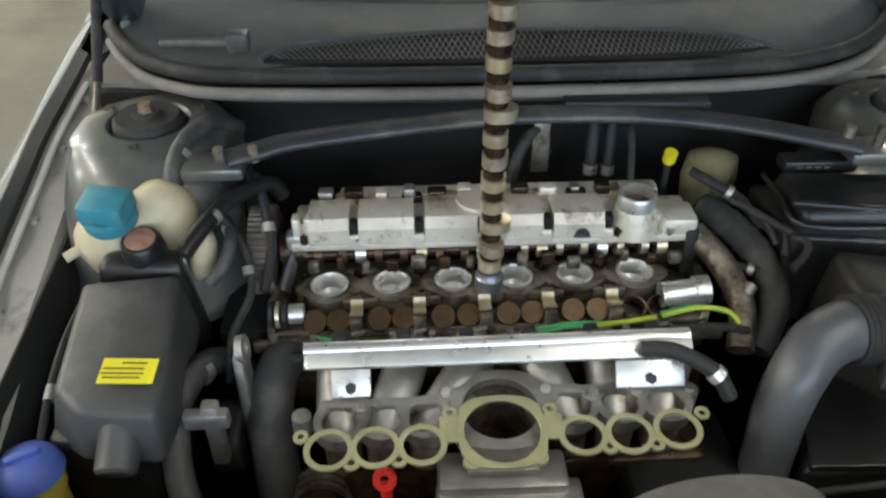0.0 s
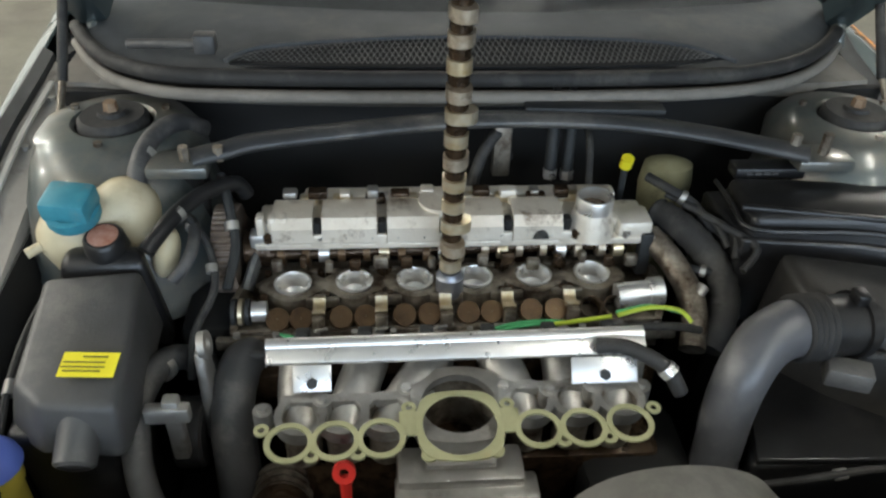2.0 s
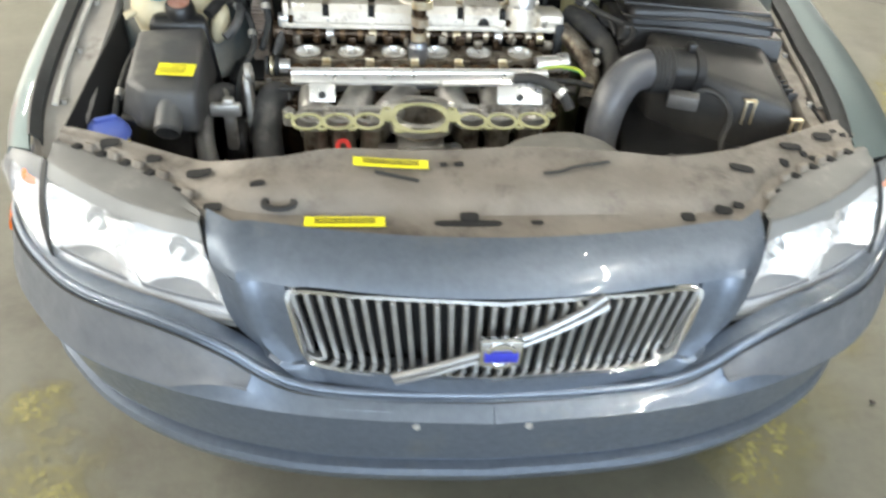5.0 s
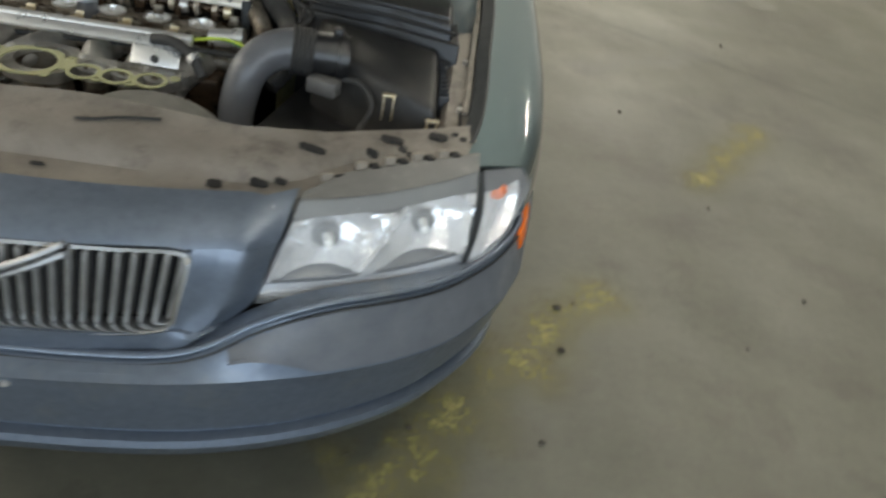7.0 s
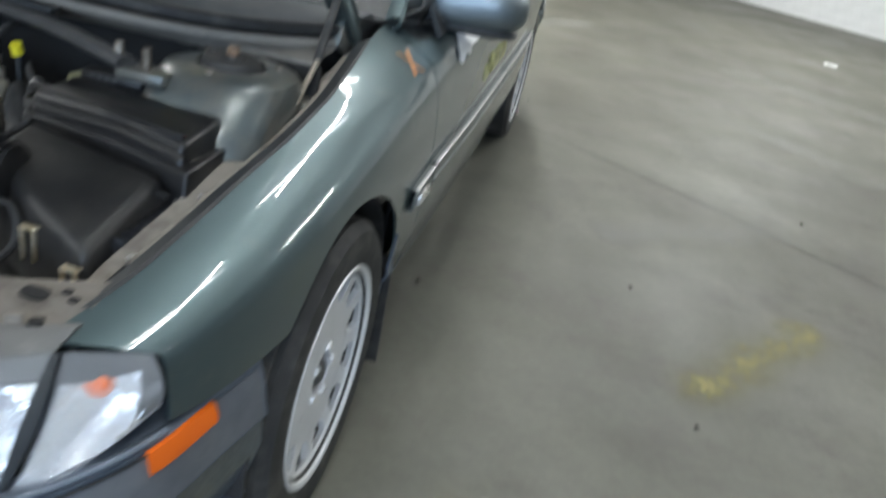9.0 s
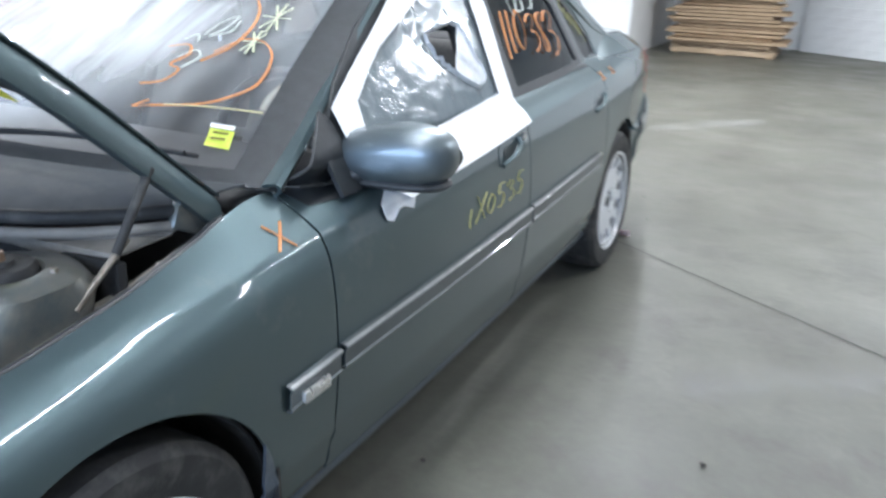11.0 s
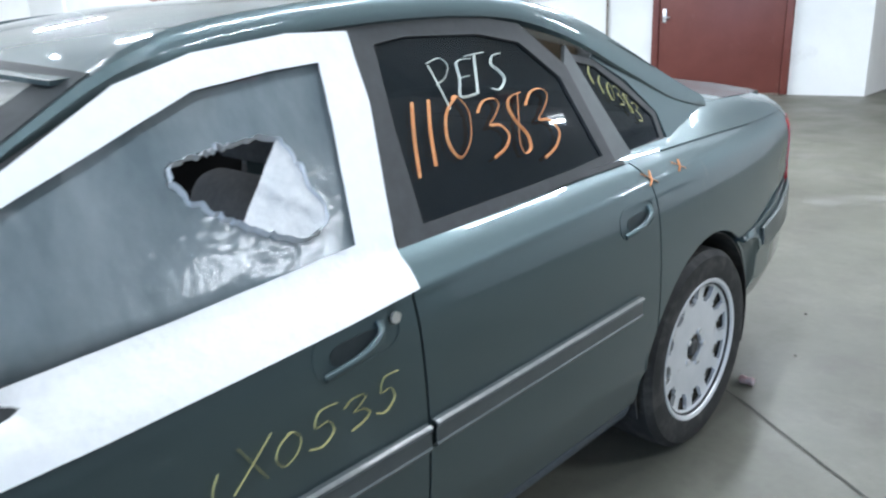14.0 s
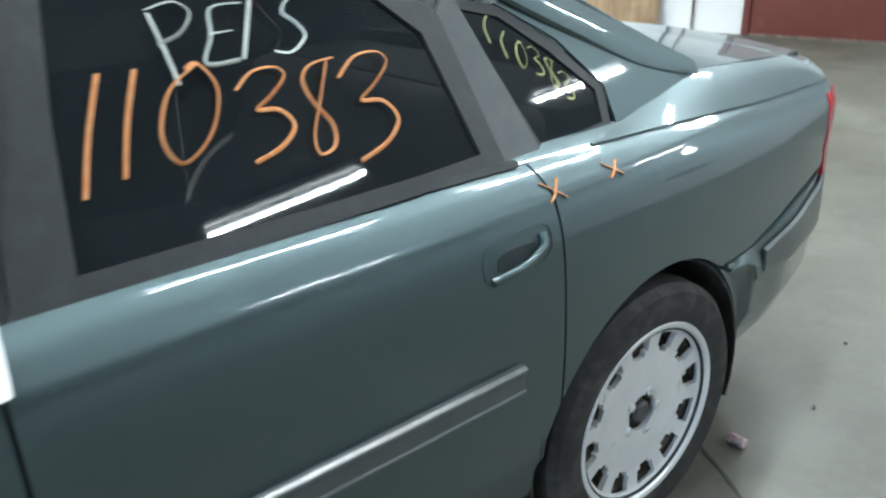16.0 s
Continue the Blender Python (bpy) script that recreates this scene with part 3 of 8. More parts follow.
# rear bumper
def ring(u):
    """Plan of the rear bumper, u from the wheel arch round to the middle."""
    pts = spline([(0.893, 3.98, 0), (0.880, 4.16, 0), (0.858, 4.34, 0), (0.775, 4.60, 0), (0.63, 4.75, 0), (0.4, 4.82, 0), (0, 4.85, 0)], 6)
    i = u * (len(pts) - 1)
    k = min(int(i), len(pts) - 2)
    return pts[k].lerp(pts[k + 1], i - k)


for sx in (1, -1):
    rows = []
    for u in np.linspace(0, 1, 72):
        p = ring(u)
        d = (ring(min(1, u + 0.02)) - ring(max(0, u - 0.02))).normalized()
        o = Vector((d.y, -d.x, 0))
        zt = tab(p.y, [3.98, 4.1, 4.4, 4.64], [0.615, 0.63, 0.69, 0.72])
        low = min(zt - 0.004, max(0.22, arch(p.y, 0.0)))
        rows.append([p + o * (a if p.y > 4.11 else max(a, -0.02)) + Vector((0, 0, low + (z - 0.22) * (zt - low) / (zt - 0.22))) for a, z in ((-0.04, zt), (-0.008, zt - 0.004), (0.002, zt - 0.05), (0.006, 0.58), (0.009, 0.55), (0.0, 0.53), (-0.006, 0.45), (-0.045, 0.35), (-0.11, 0.25), (-0.2, 0.22))])
    b = part("rear_bumper", flip(thick(grid(rows), 0.01), sx), PAINT, car, "grey-green plastic rear bumper")
    rows = []
    for u in np.linspace(0.15, 0.72, 24):
        p = ring(u)
        d = (ring(min(1, u + 0.02)) - ring(max(0, u - 0.02))).normalized()
        o = Vector((d.y, -d.x, 0))
        zt = tab(p.y, [3.98, 4.1, 4.4, 4.64], [0.615, 0.63, 0.69, 0.72]) - 0.022
        rows.append([p + o * a + Vector((0, 0, z)) for a, z in ((0.002, zt), (0.010, zt - 0.006), (0.0125, (zt + 0.555) / 2), (0.013, 0.562), (0.006, 0.552))])
    part("bumper_strip", flip(thick(grid(rows), 0.006), sx), MOULD, b)

# painted waist between the door skins and the side glass
for sx in (1, -1):
    for y0, y1, mat in ((1.50, 3.40, TRIM_BLACK), (3.40, 4.0, PAINT)):
        rows = [[side(y, 8.95), side(y, 9.0) + Vector((-0.006, 0, 0.004)), glass_at(y, side(y, 9.0).z + 0.018, -0.012)] for y in np.linspace(y0, y1, 20)]
        part("waist_strip", flip(thick(grid(rows), 0.003), sx), mat, car)
rows = [[(x, 4.72 + 0.06 * (1 - (x / 0.72) ** 2), z) for x in np.linspace(-0.63, 0.63, 13)] for z in (0.55, 0.75, 0.94)]
part("tail_panel", thick(grid(rows), 0.004), PAINT, car)

# ---- nose, lamps and bumper ----
PX = [0.0, 0.2, 0.35, 0.5, 0.65, 0.75, 0.802, 0.832, 0.85, 0.874]
PY = [0.012, 0.022, 0.045, 0.095, 0.18, 0.28, 0.352, 0.42, 0.51, 0.625]
plan_pts = spline([(x, y, 0) for x, y in zip(PX, PY)], 5)


def plan(u):
    i = u * (len(plan_pts) - 1)
    k = min(int(i), len(plan_pts) - 2)
    return plan_pts[k].lerp(plan_pts[k + 1], i - k)


def plan_out(u):
    d = (plan(min(1, u + 0.02)) - plan(max(0, u - 0.02))).normalized()
    return Vector((d.y, -d.x, 0))


def bump_top(x):
    return smooth_tab(x, [0, 0.25, 0.33, 0.41, 0.5, 0.6, 0.75, 0.88], [0.480, 0.482, 0.497, 0.543, 0.566, 0.563, 0.550, 0.566])


PAD = surface("bumper_pad_plastic", (0.115, 0.125, 0.142), (0.15, 0.16, 0.178), 0.42, 0.25, 22, dirt=(0.19, 0.195, 0.2), dirt_at=(0.5, 0.8), dirt_scale=9, rough2=0.6)
BUMP = [(-0.05, 0.0), (-0.022, 0.002), (-0.008, -0.006), (0.006, -0.45), (0.018, -0.85), (0.024, -1.0), (0.013, -1.03), (0.006, -1.1)]
for sx in (1, -1):
    rows = []
    for u in np.linspace(0, 1, 48):
        p, o = plan(u), plan_out(u)
        zt = bump_top(p.x)
        zc = smooth_tab(p.x, [0, 0.4, 0.7, 0.88], [0.456, 0.462, 0.448, 0.47])
        row = []
        soft = min(1.0, max(0.0, (u - 0.5) / 0.3))
        for a, z in BUMP:
            zz = zt + z if z > -0.1 else zt + z * (zt - zc)
            a *= 1 - 0.5 * soft if a > 0 else 1.0
            row.append(p + o * a + Vector((0, 0, zz)))
        for a, zz in ((0.002, 0.41), (-0.004, 0.36), (-0.010, 0.328), (-0.022, 0.322), (-0.022, 0.310), (-0.004, 0.306), (0.0, 0.294), (-0.010, 0.268), (-0.04, 0.245), (-0.12, 0.235)):
            tuck = 0.022 * min(1.0, max(0.0, (u - 0.35) / 0.4)) * max(0.0, (0.44 - zz) / 0.15) - 0.008 * soft
            row.append(p + o * (a - tuck) + Vector((0, 0, zz)))
        rows.append(row)
    lip = [plan(u) + plan_out(u) * -0.012 + Vector((0, 0, bump_top(plan(u).x) + 0.003)) for u in np.linspace(0.0, 0.80, 26)]
    groove = [plan(u) + plan_out(u) * -0.0035 + Vector((0, 0, bump_top(plan(u).x) - 0.009)) for u in np.linspace(0.0, 0.80, 26)]
    part("bumper_lip", flip(pipe(lip, 0.0065, n=10, per=2, flat=0.8), sx), PAINT_DAYTINT, car)
    part("bumper_groove", flip(pipe(groove, 0.0022, n=6, per=2), sx), TRIM_BLACK, car)
    part("front_bumper", flip(thick(grid(rows), 0.008), sx), PAINT_DAYTINT, car, "dusty plastic front bumper, scuffed, tinted blue for daylight")
    rows = []
    for u in np.linspace(0.235, 0.985, 44):
        p, o = plan(u), plan_out(u)
        zt = bump_top(p.x)
        zc = smooth_tab(p.x, [0, 0.4, 0.7, 0.88], [0.456, 0.462, 0.448, 0.47])
        k = min(1.0, (u - 0.235) / 0.09)
        soft = min(1.0, max(0.0, (u - 0.5) / 0.3))
        rows.append([p + o * (a * (1 - 0.5 * soft if a > 0 else 1.0) + 0.0025 * k) + Vector((0, 0, zt - 0.012 + (zc + 0.004 - zt + 0.012) * v * (0.25 + 0.75 * k))) for a, v in ((-0.0075, 0.0), (-0.001, 0.2), (0.006, 0.42), (0.012, 0.66), (0.018, 0.86), (0.0225, 0.97), (0.019, 1.0))])
    part("bumper_pad", flip(thick(grid(rows), 0.004), sx), PAD, car, "dull grey plastic bumper pad")
    rows = []
    for u in np.linspace(0.745, 0.895, 10):
        p, o = plan(u), plan_out(u)
        zt = bump_top(p.x) - 0.006
        rows.append([p + o * a + Vector((0, 0, zt + z)) for a, z in ((-0.008, 0.0), (-0.002, -0.001), (0.005, -0.014), (0.007, -0.028), (0.0, -0.032))])
    part("side_marker", flip(thick(grid(rows), 0.006), sx), ORANGE, car, "orange side marker lamp")


def nose_y(x, z):
    return 0.028 + 0.45 * x * x + smooth_tab(z, [0.46, 0.52, 0.60, 0.645, 0.668, 0.685, 0.697], [0.004, 0.0, 0.003, 0.012, 0.032, 0.066, 0.112]) * (1 - 1.0 * x * x) + ridge(x, z)


def ridge(x, z):
    """The two raised folds that run from the lamps down beside the grille."""
    f = abs(x) - (nose_half(z) - 0.040)
    return -0.010 * math.exp(-(f / 0.017) ** 2) + 0.012 * max(0.0, min(1.0, (f - 0.008) / 0.03))


def nose_half(z):
    return smooth_tab(z, [0.46, 0.50, 0.555, 0.63, 0.70], [0.30, 0.335, 0.392, 0.413, 0.436])


gr_half = lambda z: 0.283 + 0.027 * (z - 0.520) / 0.135
GZ0, GZ1 = 0.520, 0.652


def nose_rows(zs, f0, f1, n):
    return [[(x, nose_y(x, z), z) for x in np.linspace(f0(z), f1(z), n)] for z in zs]


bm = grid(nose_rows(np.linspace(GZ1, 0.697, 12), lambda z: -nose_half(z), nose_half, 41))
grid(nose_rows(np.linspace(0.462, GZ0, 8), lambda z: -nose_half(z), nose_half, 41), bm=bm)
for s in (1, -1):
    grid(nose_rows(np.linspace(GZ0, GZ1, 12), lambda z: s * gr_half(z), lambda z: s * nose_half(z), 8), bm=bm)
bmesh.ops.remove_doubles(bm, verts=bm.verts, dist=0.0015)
part("nose_panel", thick(bm, 0.008), PAINT_DAYTINT, car, "painted nose panel, tinted blue for daylight")

for x in (-0.117, 0.06):
    y = 0.012 + 0.3 * x * x
    part("plate_bolt", cyl((x, y - 0.001, 0.424), (x, y - 0.006, 0.424), 0.007, 0.005, n=14), BRIGHT, car, "bright bolt in the bumper")
# black sheet behind the slats paints the shade between them
grille = part("grille", thick(grid([[(x, nose_y(x, z) + 0.04, z) for x in np.linspace(-0.3, 0.3, 9)] for z in (0.515, 0.658)]), 0.004), SHADE_BLACK, car, "black vertical-bar grille in a chrome frame")
loop = []
for k in range(64):
    a = 2 * math.pi * k / 64
    ca, sa = math.cos(a), math.sin(a)
    ex = 0.16
    z = 0.586 + 0.071 * math.copysign(abs(sa) ** ex, sa)
    x = (gr_half(z) + 0.003) * math.copysign(abs(ca) ** ex, ca)
    loop.append(Vector((x, nose_y(x, z) - 0.004, z)))
rows = []
for k, p in enumerate(loop):
    c = Vector((0, p.y, 0.586))
    inn = (c - p)
    inn = Vector((math.copysign(min(abs(inn.x), 0.02), inn.x), 0, math.copysign(min(abs(inn.z), 0.02), inn.z)))
    w = 0.5 if inn.z > 0 else 0.95
    rows.append([p + Vector((0, 0.012, 0)), p + Vector((0, -0.004, 0)), p + inn * 0.3 * w + Vector((0, -0.006, 0)), p + inn * 0.6 * w + Vector((0, 0.0, 0)), p + inn * 0.65 * w + Vector((0, 0.03, 0))])
part("chrome_frame", grid(rows, closed_v=True), CHROME, grille, "chrome grille frame")
SLAT_BRIGHT = surface("brushed_bar", (0.3, 0.3, 0.3), (0.38, 0.38, 0.38), 0.35, 0.8, 60)
SLAT = surface("dull_slat", (0.27, 0.27, 0.265), (0.38, 0.38, 0.37), 0.35, 0.65, 60)
for k in range(30):
    x = -0.288 + 0.576 * k / 29
    bm = box(0, 0, 0, 0.0085, 0.020, 0.128, 0.003, seg=2)
    part("slat", moved(bm, pose(x, nose_y(x, 0.586) + 0.016, 0.586, 0, math.degrees(math.atan(x / 0.296 * 0.2)))), SLAT, grille)
bm = bmesh.new()
d = Vector((0.30, 0, 0.135)).normalized()
n = Vector((-d.z, 0, d.x))
for off in (-0.0055, 0.0055):
    rows = []
    for k in np.linspace(-0.168, 0.168, 12):
        c = Vector((0.0, 0, 0.586)) + d * k + n * off
        c.y = nose_y(c.x, c.z) - 0.012
        rows.append([c + n * 0.005 * math.cos(a) + Vector((0, 0.006 * math.sin(a), 0)) for a in np.linspace(0, 2 * math.pi, 9)[:-1]])
    grid(rows, closed_u=True, bm=bm)
part("diagonal_bar", bm, SLAT_BRIGHT, grille, "diagonal chrome bar")
e = part("badge", box(0, nose_y(0, 0.586) - 0.016, 0.586, 0.064, 0.016, 0.052, 0.006), CHROME, grille, "chrome badge with a blue field")
part("badge_field", box(0, nose_y(0, 0.586) - 0.0255, 0.584, 0.050, 0.006, 0.019, 0.003), plain("badge_blue", (0.03, 0.04, 0.4), 0.3), e)
bm = lathe([(0.018, 0.0), (0.024, 0.0), (0.024, 0.004), (0.018, 0.004)], pose(0, nose_y(0, 0.586) - 0.0235, 0.586, 90), 24, close=True)
part("badge_ring", bm, CHROME, e)


# headlamps: a dark housing with two bright bowls under a clear lens
def lamp_at(u, v):
    """u from the nose out to the corner lamp, v from the lower edge up."""
    lo = Vector((0.396 + 0.316 * u, 0.120 + 0.08 * u + 0.083 * u * u, 0.555 - 0.008 * u))
    hi = Vector((0.441 + 0.279 * u, 0.177 + 0.11 * u + 0.085 * u * u, 0.697 - 0.014 * u))
    p = lo.lerp(hi, v)
    b = math.sin(math.pi * v) * 0.012
    return p + Vector((0.4 * b, -b, 0.5 * b))


def corner_at(u, v):
    lo = Vector((0.722 + 0.10 * u, 0.289 + 0.055 * u + 0.083 * u * u, 0.547 + 0.058 * u * u))
    hi = Vector((0.730 + 0.072 * u, 0.378 + 0.06 * u, 0.683 - 0.013 * u))
    p = lo.lerp(hi, v)
    b = math.sin(math.pi * v) * 0.012
    return p + Vector((b, -0.4 * b, 0.3 * b))


REFLECT = surface("reflector", (0.95, 0.95, 0.96), (0.98, 0.98, 0.98), 0.06, 0.74, 30, rough2=0.16, bumps=0.5, bump_scale=30)
LAMP_GREY = surface("lamp_surround", (0.11, 0.115, 0.115), (0.16, 0.165, 0.16), 0.35, 0.2, 20)
LAMP_DARK = surface("dark_rim", (0.06, 0.063, 0.065), (0.1, 0.103, 0.105), 0.3, 0.2, 20)
BULB = plain("bulb", (0.9, 0.9, 0.85), 0.1)
for sx in (1, -1):
    rows = [[lamp_at(u, v) + Vector((-0.004, 0.075 * (4 * v * (1 - v)) ** 0.4 + 0.006, -0.004)) for u in np.linspace(0.0, 1, 16)] for v in np.linspace(0.0, 0.84, 9)]
    lamp = part("headlight", flip(thick(grid(rows), 0.006), sx), LAMP_GREY, car, "clear-lensed headlight with bright bowl reflectors")
    rows = [[lamp_at(u, v) for u in np.linspace(0, 1, 20)] for v in np.linspace(0, 1, 12)]
    part("lens", flip(thick(grid(rows), 0.004), sx), LENS, lamp).visible_shadow = False
    rows = [[lamp_at(u, v) + Vector((0, 0.004, 0.001)) for u in np.linspace(0, 1, 20)] for v in np.linspace(0.82, 1.0, 5)]
    part("lens_top", flip(thick(grid(rows), 0.004), sx), LAMP_GREY, lamp, "grey upper rim")
    rows = [[lamp_at(u, v) + Vector((0, -0.004, -0.001)) for u in np.linspace(0, 1, 20)] for v in np.linspace(-0.055, 0.0, 4)]
    part("lens_sill", flip(thick(grid(rows), 0.01), sx), LAMP_GREY, lamp)
    rows = [[lamp_at(u, v) + Vector((0, 0.004, 0)) for u in np.linspace(0.0, 1, 20)] for v in (0.13, 0.15, 0.17)]
    part("lens_line", flip(thick(grid(rows), 0.004), sx), LAMP_DARK, lamp, "dark line along the lens")
    # two bright bowls that meet along a slanting edge, each with its bulb
    for side_of, uc in ((-1, 0.24), (1, 0.74)):
        rows = []
        for v in np.linspace(0.17, 0.81, 14):
            meet = 0.40 + 0.22 * v
            u0, u1 = (0.0, meet) if side_of < 0 else (meet, 1.0)
            row = []
            for k in np.linspace(0, 1, 18):
                u = u0 + (u1 - u0) * k
                r2 = min(1.0, ((u - uc) / 0.26) ** 2 + ((v - 0.45) / 0.42) ** 2)
                step = 0.004 * math.floor(abs(u - uc) / 0.075)
                row.append(lamp_at(u, v) + Vector((-0.010 * (1 - r2), 0.012 + 0.052 * (1 - r2) ** 0.8 - step, -0.003)))
            rows.append(row)
        bowl = part("reflector", flip(thick(grid(rows), 0.003), sx), REFLECT, lamp, "bright bowl reflector")
        c = lamp_at(uc, 0.45) + Vector((-0.010, 0.055, -0.004))
        m = look(c, c + Vector((0.2, -1, 0.02)))
        part("bulb", flip(lathe([(0.001, -0.03), (0.007, -0.028), (0.008, 0.0), (0.008, 0.02)], m, 14), sx), BULB, bowl)
        part("bulb_collar", flip(lathe([(0.009, -0.004), (0.020, -0.006), (0.022, 0.004), (0.009, 0.010)], m, 20, close=True), sx), LAMP_GREY, bowl, "grey bulb collar")
    rows = [[lamp_at(u, v) + Vector((0, 0.010, -0.002)) for u in np.linspace(0.0, 1, 20)] for v in np.linspace(0.0, 0.13, 4)]
    part("lower_band", flip(thick(grid(rows), 0.003), sx), REFLECT, lamp)
    rows = [[lamp_at(0.40 + 0.22 * v + 0.012 * k, v) + Vector((0.0, 0.006 + 0.006 * abs(k), 0)) for k in (-1, 0, 1)] for v in np.linspace(0.17, 0.80, 8)]
    part("divider", flip(thick(grid(rows), 0.004), sx), BRIGHT, lamp)
    rows = []
    for v in np.linspace(0.03, 0.78, 12):
        rows.append([corner_at(u, v) + Vector((-0.010 * h, 0.008 + 0.032 * h, -0.002)) for u in np.linspace(0.0, 0.84, 12) for h in (max(0.0, 1 - ((u - 0.42) / 0.45) ** 2 - ((v - 0.42) / 0.42) ** 2),)])
    bowl = grid(rows)
    corner = part("corner_lamp", flip(thick(bowl, 0.004), sx), REFLECT, car, "clear corner indicator lamp")
    part("lens", flip(thick(grid([[corner_at(u, v) for u in np.linspace(0, 1, 14)] for v in np.linspace(0, 1, 10)]), 0.004), sx), LENS, corner).visible_shadow = False
    for r0, r1, v0, v1 in ((0.84, 1, 0, 1), (0, 1, 0.77, 1)):
        part("rim", flip(thick(grid([[corner_at(u, v) + Vector((-0.003, 0.003, 0)) for u in np.linspace(r0, r1, 8)] for v in np.linspace(v0, v1, 8)]), 0.004), sx), LAMP_DARK, corner, "grey rim")
    c = corner_at(0.5, 0.66) + Vector((-0.016, 0.016, 0))
    bm = bmesh.new()
    bmesh.ops.create_uvsphere(bm, u_segments=14, v_segments=10, radius=0.017, matrix=Matrix.Translation(c))
    part("bulb", flip(bm, sx), ORANGE, corner, "orange indicator bulb")
    # gap strip between head and corner lamp
    rows = [[lamp_at(1.0, v) + Vector((0, -0.002, 0.001)), lamp_at(1.0, v).lerp(corner_at(0.0, v), 0.7) + Vector((0, -0.002, 0.001))] for v in np.linspace(0.0, 1.0, 9)]
    part("lamp_gap", flip(thick(grid(rows), 0.01), sx), TRIM_BLACK, car)


# ---- wheels ----
def wheel(x, y, sx):
    e = part("wheel", lathe([(0.205, -0.10), (0.225, -0.108), (0.262, -0.110), (0.295, -0.106), (0.313, -0.088), (0.3175, -0.05), (0.3175, 0.05), (0.313, 0.088), (0.295, 0.106), (0.262, 0.110), (0.225, 0.104), (0.205, 0.098), (0.20, 0.0)], Matrix(), 64, close=True), RUBBER, car, "alloy wheel with a worn black tyre")
    e.matrix_basis = pose(x, y, HUB, 0, 90 * sx, 0)
    rim = bmesh.new()
    n = 96
    prof = [(0.229, 0.100), (0.224, 0.107), (0.214, 0.105), (0.207, 0.095), (0.197, 0.089), (0.188, 0.087), (0.176, 0.086), (0.160, 0.085), (0.148, 0.083), (0.138, 0.084), (0.10, 0.086), (0.06, 0.085), (0.046, 0.083)]
    vs = [[rim.verts.new((r * math.cos(a), r * math.sin(a), h)) for a in [2 * math.pi * k / n for k in range(n)]] for r, h in prof]
    for i in range(len(prof) - 1):
        for k in range(n):
            if (i in (4, 5, 6) and k % 8 in (0, 1, 2, 3, 4)) or (i == 7 and k % 8 in (1, 2, 3)):
                continue
            rim.faces.new((vs[i][k], vs[i][(k + 1) % n], vs[i + 1][(k + 1) % n], vs[i + 1][k]))
    thick(rim, 0.014)
    r = part("rim", rim, ALLOY, e, "silver alloy rim with twelve slots")
    part("barrel", lathe([(0.215, 0.095), (0.20, 0.06), (0.195, -0.09)], Matrix(), 48), ALU_DARK, e)
    part("brake_disc", lathe([(0.03, 0.02), (0.15, 0.02), (0.15, 0.0), (0.03, 0.0)], Matrix(), 32), ALU_DARK, e)
    for k in range(5):
        a = 2 * math.pi * k / 5 + 0.3
        p = Vector((0.054 * math.cos(a), 0.054 * math.sin(a), 0))
        q = part("lug_recess", cyl(p + Vector((0, 0, 0.075)), p + Vector((0, 0, 0.0885)), 0.0105, n=12), ALLOY, r)
        part("lug_nut", cyl(p + Vector((0, 0, 0.08)), p + Vector((0, 0, 0.0905)), 0.008, n=6), BRIGHT, r)
    part("centre_cap", lathe([(0.001, 0.084), (0.02, 0.085), (0.026, 0.080), (0.028, 0.07)], Matrix(), 20), GREY_PLASTIC, e, "grey centre cap")
    return e


for sx in (1, -1):
    for y in (FY, RY):
        wheel(0.782 * sx, y, sx)
    rows = [[(x * sx, FY + 0.355 + 0.03 * (0.45 - z) , z) for x in np.linspace(0.70, 0.895, 6)] for z in np.linspace(0.12, 0.42, 6)]
    part("mud_flap", thick(grid(rows), 0.008), RUBBER, car, "black rubber mud flap")

# ---- raised hood, cowl and the shell of the engine bay ----
HINGE_Y, HINGE_Z, HOOD_UP = 1.388, 0.896, 48.0
hood_m = Matrix.Translation((0, HINGE_Y, HINGE_Z)) @ Matrix.Rotation(radians(-HOOD_UP), 4, "X") @ Matrix.Translation((0, -HINGE_Y, -HINGE_Z))


def hood_point(u, v, drop=0.0):
    """The closed hood: u across, v from its rear edge to the nose."""
    half = smooth_tab(v, [0, 0.3, 0.7, 1.0], [0.712, 0.702, 0.688, 0.68])
    x = half * u
    front = 0.165 + 0.45 * max(0.0, abs(x) - 0.30) ** 1.2
    rear = HINGE_Y - 0.25 * (1 - abs(u) ** 5)
    y = rear + (front - rear) * v
    z = smooth_tab(v, [0, 0.4, 0.8, 1.0], [HINGE_Z + 0.005, 0.845, 0.75, 0.70]) + 0.045 * (1 - u * u) * (1 - 0.5 * v) - drop
    return Vector((x, y, z))


